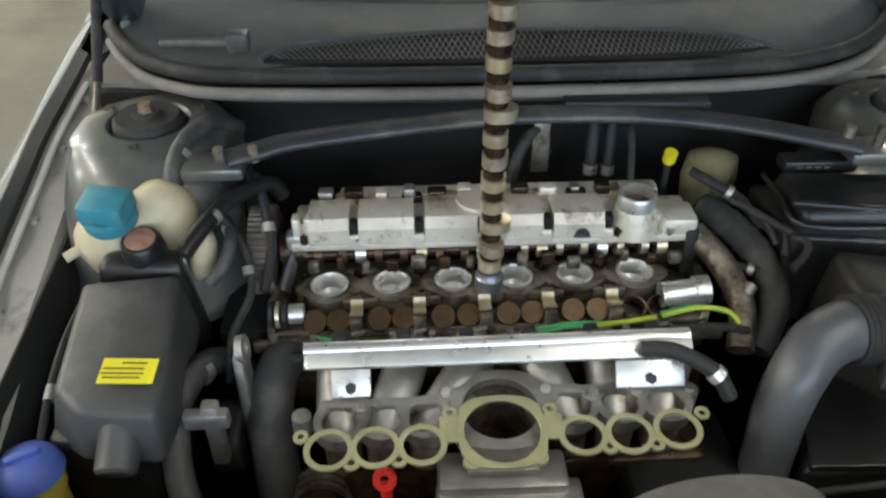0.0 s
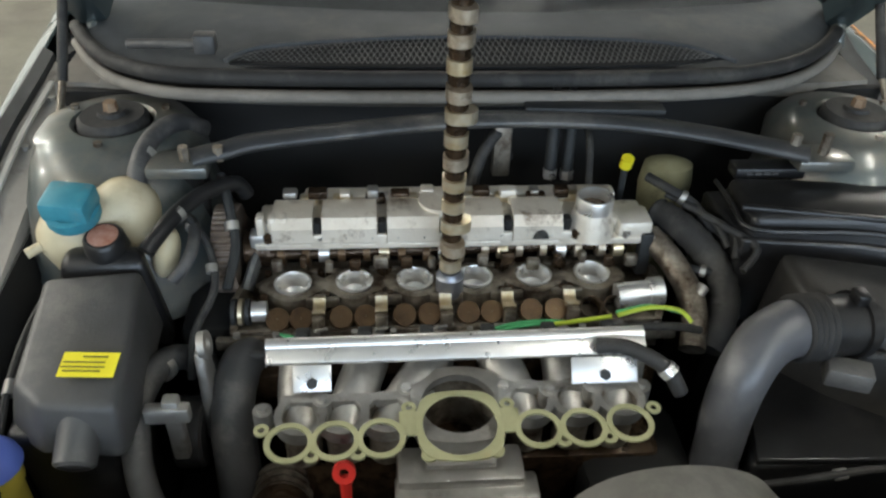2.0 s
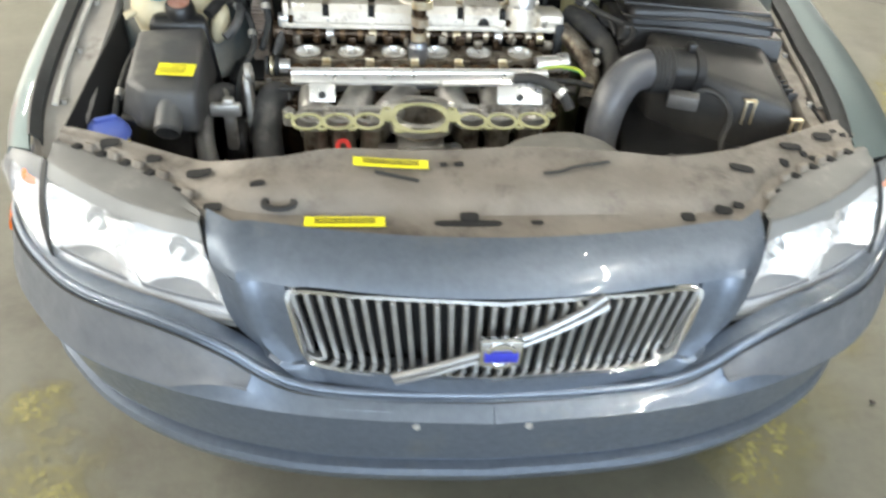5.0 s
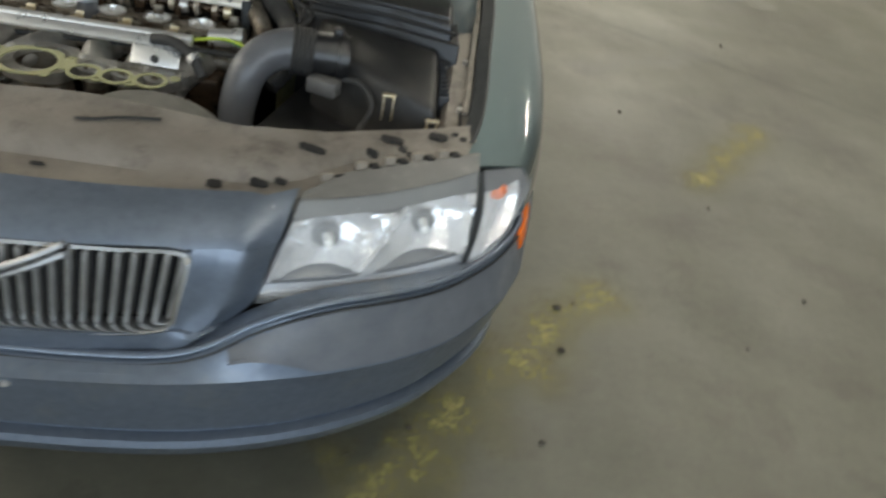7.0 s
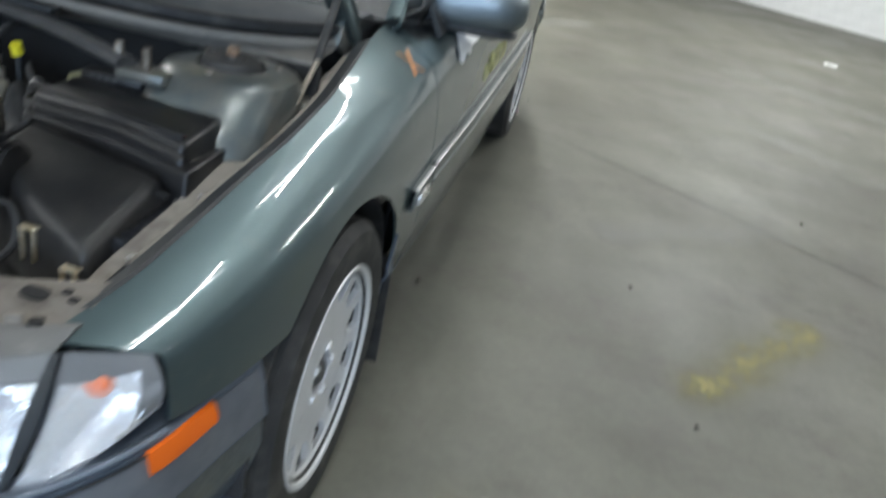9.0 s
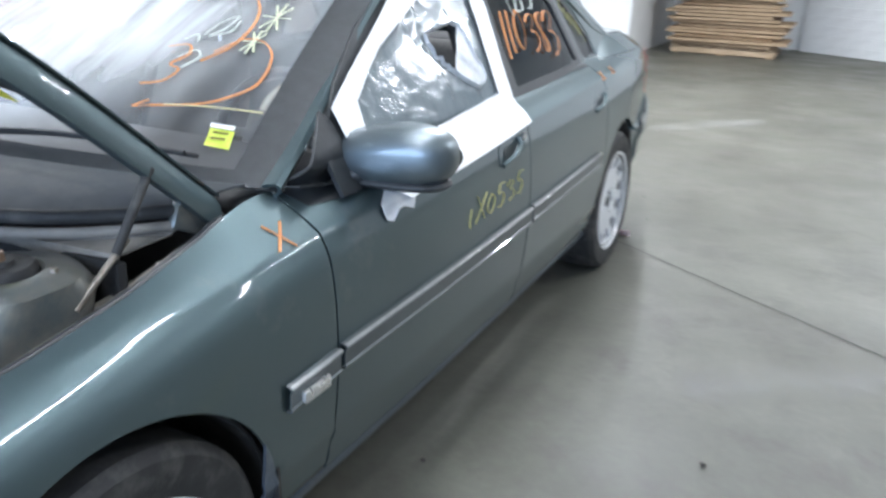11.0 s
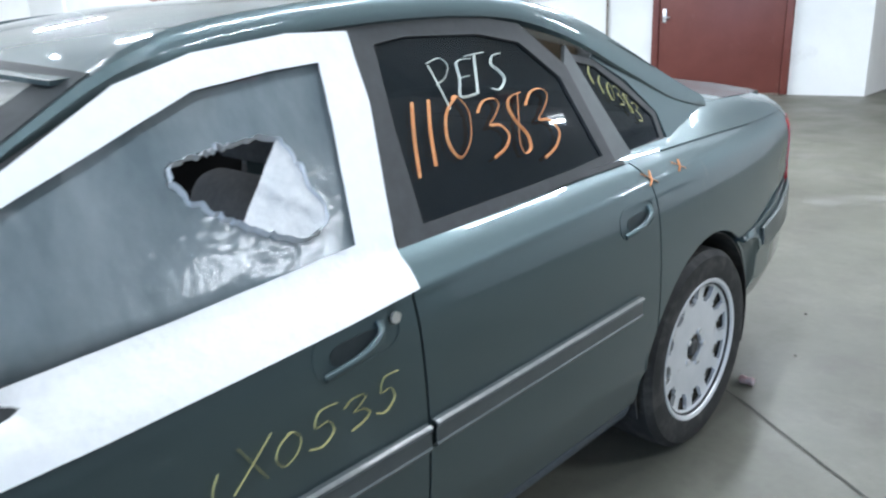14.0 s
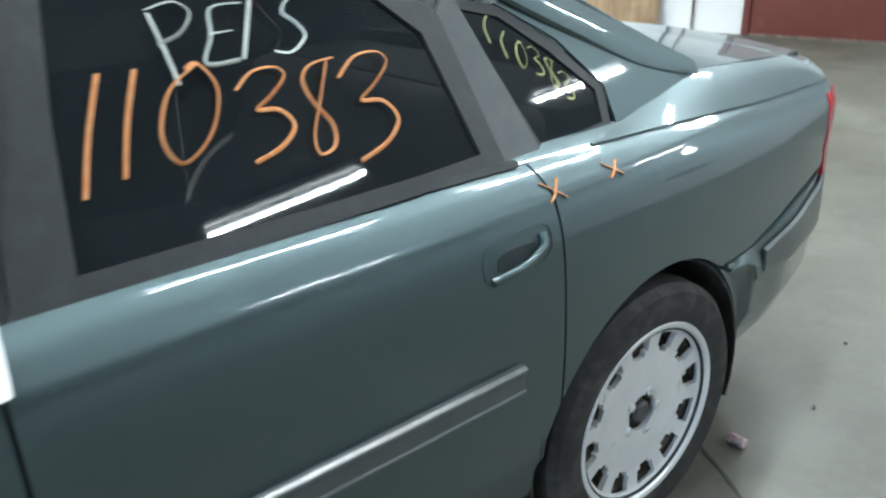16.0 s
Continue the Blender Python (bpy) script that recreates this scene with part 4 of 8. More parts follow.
rows = [[hood_m @ hood_point(u, v) for u in np.linspace(-1, 1, 33)] for v in np.linspace(0, 1, 22)]
hood = part("hood", thick(grid(rows), -0.004), PAINT, car, "raised green hood, its underside dark")
rows = [[hood_m @ hood_point(u, v, 0.02 + 0.012 * math.sin(u * 9) * math.sin(v * 9)) for u in np.linspace(-0.97, 0.97, 33)] for v in np.linspace(0.01, 0.98, 22)]
LINER = surface("liner_felt", (0.008, 0.009, 0.011), (0.016, 0.017, 0.02), 0.5, 0, 20, bumps=0.15, bump_scale=80)
part("hood_liner", thick(grid(rows), 0.006), LINER, hood, "dark hood liner")
for s in (1, -1):
    rows = [[hood_m @ (hood_point(u * s, v, d)) for u, d in ((0.96, -0.003), (0.99, 0.001), (1.008, 0.012), (1.018, 0.030), (1.020, 0.048), (1.0, 0.056), (0.95, 0.056), (0.93, 0.03))] for v in np.linspace(0, 1, 16)]
    part("hood_edge", thick(grid(rows), 0.003), PAINT, hood)
rows = [[hood_m @ hood_point(u, v, 0.04) for u in (0.485, 0.605)] for v in (0.015, 0.08)]
part("hood_label", thick(grid(rows), 0.002), YELLOW, hood, "yellow warning label")
for s in (1, -1):
    strut = part("hood_strut", cyl((0.712 * s, 1.06, 0.80), (0.715 * s, 1.17, 0.885), 0.006, n=10), ALU_DARK, car, "gas strut of the hood")
    part("strut_body", cyl((0.714 * s, 1.145, 0.866), (0.712 * s, 1.235, 0.99), 0.0085, n=12), RUBBER, strut)
    part("hinge", box(0.70 * s, 1.345, 0.865, 0.02, 0.13, 0.05, 0.006, Matrix.Rotation(radians(-25), 4, "X")), BAY_PAINT, car)

# cowl: a grey plastic tray before the windscreen with a fine mesh intake
LIP = spline([(-0.735, 1.32, 0.893), (-0.66, 1.19, 0.896), (-0.57, 1.112, 0.90), (-0.44, 1.072, 0.905), (-0.1, 1.055, 0.908), (0.28, 1.066, 0.905), (0.47, 1.108, 0.90), (0.60, 1.19, 0.896), (0.70, 1.31, 0.893)], 6)


def cowl_at(i, v):
    """From the rubber lip at v = 0 back to the windscreen's foot at v = 1."""
    p = LIP[i]
    u = max(-1.0, min(1.0, p.x / 0.72))
    q = screen_at(u, 0.03) + Vector((0, 0.01, -0.006))
    r = p.lerp(q, v)
    r.z += 0.012 * math.sin(math.pi * v)
    return r


rows = [[cowl_at(i, v) for i in range(len(LIP))] for v in np.linspace(0, 1, 12)]
COWL = surface("cowl_plastic", (0.05, 0.055, 0.061), (0.07, 0.076, 0.083), 0.62, 0, 12, dirt=(0.1, 0.1, 0.096), dirt_at=(0.5, 0.8), dirt_scale=8)
BULKHEAD = surface("dusty_bulkhead", (0.165, 0.152, 0.132), (0.26, 0.24, 0.21), 0.7, 0, 8, dirt=(0.11, 0.1, 0.09), dirt_at=(0.52, 0.75), dirt_scale=7)
cowl = part("cowl", thick(grid(rows), 0.004), COWL, car, "dusty grey plastic cowl tray")
part("cowl_seal", pipe([p + Vector((0, -0.004, 0.002)) for p in LIP[::4]], 0.013, bm=None), RUBBER, cowl, "black rubber bulb seal")
COWL.node_tree.nodes["Principled BSDF"].inputs["Specular IOR Level"].default_value = 0.2
part("seal_lip", pipe([p + Vector((0, -0.02, -0.022)) for p in LIP[::4]], 0.010), BULKHEAD, cowl)
# mesh intake: a black sheet painted as the hole's shade under two sets of thin wires
mesh_edge = spline([(-0.43, 1.078, 0.926), (-0.38, 1.118, 0.932), (-0.2, 1.138, 0.938), (-0.02, 1.143, 0.94), (0.2, 1.14, 0.938), (0.33, 1.122, 0.933), (0.40, 1.072, 0.926)], 6)
edge_y = lambda x: float(np.interp(x, [p.x for p in mesh_edge], [p.y for p in mesh_edge]))
low_y = lambda x: float(np.interp(x, [p.x for p in LIP], [p.y for p in LIP])) + 0.012
rows = [[(x, low_y(x) + (edge_y(x) - low_y(x)) * v, 0.924 + 0.017 * v * math.sin(math.pi * (x + 0.45) / 0.9)) for x in np.linspace(-0.425, 0.395, 40)] for v in np.linspace(0, 1, 5)]
part("intake_shade", thick(grid(rows), 0.003), SHADE_BLACK, cowl)
wires = bmesh.new()
for sgn in (1, -1):
    for k in range(92):
        x0 = -0.47 + k * 0.0098
        pts = []
        for v in (0.0, 0.5, 1.0):
            x = x0 + sgn * 0.028 * v
            if -0.42 < x < 0.39:
                pts.append(Vector((x, low_y(x) + (edge_y(x) - low_y(x)) * v, 0.9285 + 0.017 * v * math.sin(math.pi * (x + 0.45) / 0.9))))
        if len(pts) == 3:
            rows = [[p + Vector((-0.0011, 0, 0)), p + Vector((0, 0, 0.0012)), p + Vector((0.0011, 0, 0))] for p in pts]
            grid(rows, bm=wires)
ob = part("intake_mesh", wires, GREY_PLASTIC, cowl, "fine mesh over the air intake")
ob["kind"] = "stuff"
part("intake_rim", pipe([p + Vector((0, 0, 0.004)) for p in mesh_edge[::3]], 0.004, n=8), COWL, cowl)

# wipers parked low on the glass
for x0, y0, x1, y1 in ((-0.50, 1.385, 0.03, 1.30), (0.10, 1.285, 0.60, 1.425)):
    e = part("wiper", pipe([(x0, y0, 0.975), ((x0 + x1) / 2, (y0 + y1) / 2 - 0.005, 0.985), (x1, y1, 0.962)], 0.007, n=8, flat=0.6), TRIM_BLACK, car, "black wiper arm and blade")
    part("blade", pipe([(x0 + 0.02, y0 + 0.025, 0.965), ((x0 + x1) / 2, (y0 + y1) / 2 + 0.015, 0.975), (x1 + 0.02, y1 + 0.015, 0.955)], 0.005, n=8), RUBBER, e)
e = part("washer_pump_hose", pipe([(-0.60, 1.16, 0.925), (-0.53, 1.135, 0.935), (-0.47, 1.118, 0.94)], 0.008, n=10), GREY_PLASTIC, cowl)
part("hose_joint", box(-0.465, 1.115, 0.945, 0.035, 0.03, 0.032, 0.005), GREY_PLASTIC, cowl)

# dusty upper bulkhead below the seal; firewall, bay sides and floor painted black as deep shade
rows = []
for i in range(0, len(LIP), 2):
    p = LIP[i]
    k = min(1.0, max(0.0, (abs(p.x) - 0.45) / 0.25))
    rows.append([p + Vector((0, -0.005, -0.02)), p + Vector((0, 0.0 - 0.03 * k, -0.035)), Vector((p.x * (1 + 0.0 * k), min(1.10, p.y) + 0.012 + 0.05 * k, 0.868 - 0.012 * k)), Vector((p.x, min(1.13, p.y + 0.03) + 0.02 * k, 0.845 - 0.02 * k)), Vector((p.x, 1.16, 0.83 - 0.04 * k))])
part("bulkhead", thick(grid(rows), 0.004), BULKHEAD, car, "dusty grey bulkhead")
part("firewall", box(0, 1.15, 0.58, 1.44, 0.02, 0.54, 0.004), SHADE_BLACK, car)
part("bay_tray", box(0, 0.75, 0.30, 1.40, 0.95, 0.02, 0.004), SHADE_BLACK, car)
for s in (1, -1):
    rows = []
    for y in np.linspace(0.42, 1.36, 30):
        e = side(y, EDGE[s])
        inner = tab(y, [0.42, 0.55, 1.1, 1.36], [0.672, 0.668, 0.70, 0.715]) - (0.014 if s > 0 else -0.042)
        zz = e.z - 0.012
        rows.append([Vector((q[0] * s, y, q[1])) for q in ((e.x - 0.004, zz - 0.002), (e.x - 0.012, zz - 0.016), ((e.x + inner) / 2, zz - 0.02 + 0.004 * math.sin(y * 40)), (inner + 0.008, zz - 0.016), (inner, zz - 0.028), (inner, zz - 0.045))])
    part("inner_fender", thick(grid(rows), 0.004), DUSTY if s < 0 else DUSTY_BROWN, car, "pale dusty inner fender ledge")
    # black sheet painted as the shade below the ledge
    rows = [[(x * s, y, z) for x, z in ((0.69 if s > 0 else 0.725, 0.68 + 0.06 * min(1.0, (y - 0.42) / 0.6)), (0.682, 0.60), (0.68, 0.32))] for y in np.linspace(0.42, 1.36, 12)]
    part("bay_side_shade", thick(grid(rows), 0.004), SHADE_BLACK, car, "black sheet standing in for shade at the engine bay's side")
    rows = []
    for y in np.linspace(0.45, 1.36, 30):
        e = side(y, EDGE[s])
        rows.append([Vector(((e.x + a) * s, y, e.z + b)) for a, b in ((0.002, 0.001), (-0.003, 0.004), (-0.010, -0.002), (-0.018 if s < 0 else -0.026, -0.008), (-0.02 if s < 0 else -0.028, -0.02))])
    part("fender_seal", thick(grid(rows), 0.002), TRIM_BLACK, car)
    line = [Vector(((side(y, EDGE[s]).x - 0.035) * s, y, side(y, EDGE[s]).z - 0.019)) for y in np.linspace(0.56, 1.28, 9)]
    part("ledge_flange", pipe(line, 0.0065, n=8, per=4, flat=0.6), surface("pale_flange", (0.42, 0.41, 0.37), (0.55, 0.54, 0.5), 0.5, 0, 14) if s < 0 else DUSTY_BROWN, car, "pale edge of the inner fender")
    for y in (0.70, 0.86, 1.08):
        e = side(y, EDGE[s])
        x1, x0, z1 = e.x - 0.05, e.x - 0.085, e.z - 0.03
        part("ledge_press", pipe([(x0 * s, y + 0.04, z1), (x1 * s, y + 0.045, z1), (x1 * s, y - 0.035, z1 - 0.012), (x0 * s, y - 0.04, z1 - 0.012)], 0.006, n=8, flat=0.5), DUSTY if s < 0 else DUSTY_BROWN, car)
    for y in (0.58, 0.75, 0.93, 1.1, 1.24):
        e = side(y, EDGE[s])
        part("fender_bolt", cyl(((e.x - 0.046) * s, y, e.z - 0.04), ((e.x - 0.046) * s, y, e.z - 0.022), 0.007, n=6), ALU, car)
    # strut tower: a painted dome with the top mount in it
    c = Vector((0.602 * s, 1.022, 0))
    prof = [(0.20, 0.62), (0.165, 0.70), (0.148, 0.78), (0.136, 0.822), (0.118, 0.846), (0.09, 0.856), (0.064, 0.858), (0.058, 0.852)]
    rows = []
    for r, z in prof:
        rows.append([Vector((max(-0.715, min(0.715, c.x + r * math.cos(a))), min(1.148, c.y + r * math.sin(a) * 0.98 - (0.03 if z < 0.8 else 0)), z)) for a in [2 * math.pi * k / 40 for k in range(40)]])
    tower = part("strut_tower", thick(grid(rows, closed_u=True), 0.004), BAY_PAINT, car, "grey-green painted strut tower")
    part("top_mount", lathe([(0.001, 0.874), (0.02, 0.874), (0.022, 0.868), (0.048, 0.868), (0.053, 0.862), (0.056, 0.845), (0.056, 0.83)], Matrix.Translation(c), 32), RUBBER, tower, "black rubber top mount")
    part("mount_nut", cyl((c.x, c.y, 0.87), (c.x, c.y, 0.888), 0.012, 0.010, n=6), surface("rusty_nut", (0.2, 0.12, 0.07), (0.35, 0.26, 0.18), 0.6, 0.5, 60), tower)
    for a in (0.5, 2.6, 4.7):
        p = c + Vector((0.082 * math.cos(a), 0.082 * math.sin(a), 0))
        part("mount_bolt", cyl((p.x, p.y, 0.85), (p.x, p.y, 0.863), 0.0065, n=6), ALU_DARK, tower)

# slam panel across the nose: a pressed, dusty sheet, its slots black patches of painted shade
def slam_front(x):
    return smooth_tab(abs(x), [0, 0.3, 0.43, 0.5, 0.73], [0.146, 0.160, 0.196, 0.285, 0.425])


def slam_rear(x):
    if x < 0:
        return smooth_tab(-x, [0, 0.24, 0.345, 0.45, 0.56, 0.67, 0.73], [0.350, 0.340, 0.312, 0.345, 0.388, 0.434, 0.455])
    return smooth_tab(x, [0, 0.24, 0.345, 0.45, 0.67, 0.73], [0.350, 0.346, 0.332, 0.385, 0.497, 0.52])


rows = []
for x in np.linspace(-0.715, 0.715, 67):
    f, r = slam_front(x), slam_rear(x)
    flat = 1 if abs(x) < 0.36 else max(0.0, 1 - (abs(x) - 0.36) / 0.1)
    row = []
    for v, dz in ((0, -0.022), (0.015, -0.004), (0.10, 0.0), (0.28, 0.002), (0.36, 0.018), (0.46, 0.03), (0.70, 0.032), (0.86, 0.036), (0.93, 0.043), (0.97, 0.04), (1.0, 0.01), (1.0, -0.09)):
        k = dz if dz < 0 else dz * (0.35 + 0.65 * flat)
        row.append((x, f + (r - f) * v, 0.690 + k + 0.004 * math.sin(x * 17) * (v > 0.3)))
    rows.append(row)
SLAM = surface("slam_dust", (0.13, 0.113, 0.093), (0.205, 0.182, 0.155), 0.62, 0, 10, dirt=(0.055, 0.045, 0.037), dirt_at=(0.52, 0.7), dirt_scale=8, bumps=0.2, bump_scale=70, rough2=0.45)
slam = part("slam_panel", thick(grid(rows), 0.004), SLAM, car, "dusty beige radiator support panel")


def slam_z(x, y):
    f, r = slam_front(x), slam_rear(x)
    v = (y - f) / (r - f)
    flat = 1 if abs(x) < 0.36 else max(0.0, 1 - (abs(x) - 0.36) / 0.1)
    dz = float(np.interp(v, [0.1, 0.28, 0.36, 0.46, 0.7, 0.86, 0.93], [0, 0.002, 0.018, 0.03, 0.032, 0.036, 0.043]))
    return 0.690 + dz * (0.35 + 0.65 * flat) + 0.004 * math.sin(x * 17) * (v > 0.3)


LAMP_TOP = surface("lamp_cover_plastic", (0.12, 0.12, 0.115), (0.17, 0.168, 0.16), 0.55, 0, 12, dirt=(0.25, 0.24, 0.22), dirt_at=(0.55, 0.8), dirt_scale=12)


# a black patch laid on the panel, painting a hole's shade
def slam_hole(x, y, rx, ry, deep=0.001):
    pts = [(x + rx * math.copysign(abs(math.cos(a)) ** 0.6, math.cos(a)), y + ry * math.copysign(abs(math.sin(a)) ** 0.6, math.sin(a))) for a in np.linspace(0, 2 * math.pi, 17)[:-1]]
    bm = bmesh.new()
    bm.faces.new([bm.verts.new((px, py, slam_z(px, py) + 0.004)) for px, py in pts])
    part("hole_shade", thick(bm, 0.002), SHADE_BLACK, slam)


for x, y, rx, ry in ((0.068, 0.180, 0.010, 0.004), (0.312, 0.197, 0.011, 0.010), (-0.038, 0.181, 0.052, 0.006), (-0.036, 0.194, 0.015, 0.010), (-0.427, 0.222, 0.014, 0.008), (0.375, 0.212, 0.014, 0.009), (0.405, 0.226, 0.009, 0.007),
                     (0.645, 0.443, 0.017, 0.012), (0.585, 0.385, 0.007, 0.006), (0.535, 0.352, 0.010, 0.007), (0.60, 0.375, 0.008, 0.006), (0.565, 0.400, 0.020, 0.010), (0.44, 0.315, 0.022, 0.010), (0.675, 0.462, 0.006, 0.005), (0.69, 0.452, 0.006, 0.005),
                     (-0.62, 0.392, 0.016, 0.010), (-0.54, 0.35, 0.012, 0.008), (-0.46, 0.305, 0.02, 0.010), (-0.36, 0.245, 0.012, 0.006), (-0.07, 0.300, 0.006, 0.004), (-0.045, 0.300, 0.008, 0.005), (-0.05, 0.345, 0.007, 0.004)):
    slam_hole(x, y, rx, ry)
c = (-0.325, 0.213)
bm = lathe([(0.016, 0.0), (0.018, 0.006), (0.026, 0.006), (0.028, 0.0)], Matrix.Translation((*c, slam_z(*c) + 0.001)) @ Matrix.Diagonal((1, 0.75, 1, 1)), 26)
part("panel_grommet", bm, RUBBER, slam, "black rubber grommet")
for pts in ([(0.09, 0.268), (0.12, 0.276), (0.145, 0.290), (0.205, 0.308)], [(-0.18, 0.278), (-0.15, 0.270), (-0.112, 0.258)]):
    line = [(x, y, slam_z(x, y) + 0.0035) for x, y in pts]
    part("panel_scratch", pipe(line, 0.0045, n=6, flat=0.4), TRIM_BLACK, slam, "dark scraped groove")


def slam_label(x0, x1, y, h, cut=0.0):
    xs = np.linspace(x0, x1, 9)
    rows = [[(x, y + d, slam_z(x, y + d) + 0.006) for x in xs] for d in (-h / 2, h / 2)]
    e = part("slam_label", thick(grid(rows), 0.0015), YELLOW, slam, "yellow service label")
    for k in (-0.18, 0.12):
        rows = [[(x, y + h * k + d, slam_z(x, y + h * k + d) + 0.0082) for x in np.linspace(x0 + 0.015, x1 - 0.015, 5)] for d in (-0.0016, 0.0016)]
        part("print_bar", thick(grid(rows), 0.0006), INK, e)


slam_label(-0.215, -0.095, 0.299, 0.020)
slam_label(-0.286, -0.165, 0.182, 0.022)
# plastic caps and clips along the lamp edges of the panel
for s in (1, -1):
    for x, d in ((0.47, 0.0), (0.52, 0.004), (0.565, 0.0), (0.61, 0.002), (0.655, 0.0)):
        y = slam_front(x) + 0.012
        part("lamp_clip", box(x * s, y, 0.695, 0.020, 0.012, 0.016, 0.003, Matrix.Rotation(radians(30 * s), 4, "Z") @ Matrix.Rotation(radians(-20), 4, "X")), DUSTY_BROWN, slam)
        # black block painted as the shade between clips
        part("clip_gap_shade", box((x + 0.022) * s, y + 0.008, 0.692, 0.016, 0.018, 0.008, 0.002, Matrix.Rotation(radians(30 * s), 4, "Z")), SHADE_BLACK, slam)
    rows = []
    for u in np.linspace(0.0, 1.0, 16):
        p = lamp_at(u, 1.0) + Vector((0, 0.001, -0.001))
        q = Vector((p.x, max(slam_front(p.x) + 0.006, p.y + 0.004), 0.692))
        rows.append([p, p.lerp(q, 0.3) + Vector((0, 0, 0.004)), p.lerp(q, 0.5) + Vector((0, 0, 0.001)), p.lerp(q, 0.75) + Vector((0, 0, 0.005)), q])
    part("lamp_cover", flip(thick(grid(rows), 0.004), s), LAMP_TOP, car, "dusty grey lamp cover strip")

# ---- the opened engine ----
engine = thing("engine", "opened six-cylinder engine with its valve gear exposed and oily", "engine", at=(-0.09, 0.8, 0.31))
EO = Vector((0.09, -0.8, -0.31))


def epart(name, bm, mat, parent=None, label=""):
    """A part placed in the world and hung on the engine."""
    if parent is None:
        moved(bm, Matrix.Translation(EO))
        return part(name, bm, mat, engine, label)
    moved(bm, Matrix.Translation(EO))
    return part(name, bm, mat, parent, label)


CY = [-0.324 + 0.0924 * k for k in range(6)]
cy_y = lambda x: 0.829 + 0.026 * (x + 0.09)
epart("block", box(-0.09, 0.80, 0.47, 0.60, 0.24, 0.32, 0.01), OILY)
head_outline = [(-0.41, 0.745), (0.232, 0.752), (0.25, 0.80), (0.25, 0.86), (0.22, 0.895), (-0.375, 0.890), (-0.40, 0.86), (-0.415, 0.80)]
head = epart("cylinder_head", slab(head_outline, 0.60, 0.652, 0.004), ALU_DARK, None, "oil-stained alloy cylinder head")
# wall round the head's edge
rim = bmesh.new()
n = len(head_outline)
rows = []
for i in range(n):
    x, y = head_outline[i]
    d = Vector((-0.09 - x, 0.82 - y, 0)).normalized() * 0.011
    t = 0.656 if y < 0.77 else 0.671
    rows.append([(x, y, 0.645), (x, y, t), (x + d.x, y + d.y, t + 0.002), (x + d.x, y + d.y, 0.645)])
epart("head_rim", grid(rows, closed_v=True), ALU_DARK, head)
# raised plates round each bore, with wavy edges
def wavy_ring(c, r0, r1, z0, z1, wave, n=40):
    out = []
    for k in range(n):
        a = 2 * math.pi * k / n
        R = r1 * (1 + wave * math.cos(4 * a))
        ca, sa = math.cos(a), math.sin(a)
        out.append([(c[0] + R * 1.12 * ca, c[1] + R * 0.86 * sa, z0), (c[0] + R * 1.12 * ca, c[1] + R * 0.86 * sa, z1), (c[0] + (R - 0.006) * 1.12 * ca, c[1] + (R - 0.006) * 0.86 * sa, z1 + 0.002), (c[0] + r0 * ca, c[1] + r0 * sa, z1), (c[0] + r0 * ca, c[1] + r0 * sa, z0 - 0.03)])
    return grid(out, closed_v=True)


for x in CY:
    y = cy_y(x)
    w = epart("bore_plate", wavy_ring((x, y), 0.0265, 0.043, 0.648, 0.680, 0.07), ALU_DARK, head, "stained plate round a bore")
    epart("bore_cup", lathe([(0.0275, 0.681), (0.0285, 0.685), (0.0245, 0.686), (0.0225, 0.682), (0.0215, 0.660), (0.014, 0.652), (0.001, 0.650)], Matrix.Translation((x, y, 0)), 28), BRIGHT, head, "bright bore insert")
    for dx, dy in ((-0.04, -0.028), (0.04, -0.028), (-0.04, 0.03), (0.04, 0.03)):
        epart("head_bolt", cyl((x + dx, y + dy, 0.65), (x + dx, y + dy, 0.682), 0.006, n=8), OILY, head)
for k in range(5):
    x = (CY[k] + CY[k + 1]) / 2
    epart("bridge", box(x, cy_y(x) + 0.034, 0.672, 0.05, 0.01, 0.018, 0.003), ALU_DARK, head)
    epart("bridge", box(x, cy_y(x) - 0.034, 0.672, 0.05, 0.009, 0.018, 0.003), ALU_DARK, head)
    # black block paints the shade in the well between two bores
    epart("well_shade", box(x, cy_y(x), 0.656, 0.03, 0.035, 0.012, 0.003), SHADE_BLACK, head)
# front row: bucket lifters in pairs, bearing saddles between the pairs
LIFT = [(-0.342, -0.308), (-0.250, -0.214), (-0.157, -0.120), (-0.062, -0.027), (0.033, 0.070), (0.124, 0.160)]
for k, pair in enumerate(LIFT):
    for x in pair:
        y = 0.768 + 0.02 * (x + 0.09)
        m = Matrix.Translation((x, y, 0)) @ pose(0, 0, 0.661, 36)
        if k < 5:
            epart("lifter", lathe([(0.0178, -0.012), (0.0178, 0.010), (0.0168, 0.0115), (0.001, 0.0115)], m, 24), BURNT, head, "brown varnished bucket lifter")
        else:
            epart("lifter_bore", lathe([(0.0175, 0.012), (0.0155, 0.012), (0.0155, -0.02), (0.001, -0.02)], m, 24), OILY, head, "empty lifter bore")
    xm = sum(pair) / 2
    epart("lifter_ledge", box(xm, 0.747 + 0.02 * (xm + 0.09), 0.650, 0.075, 0.006, 0.014, 0.002), ALU_DARK, head)
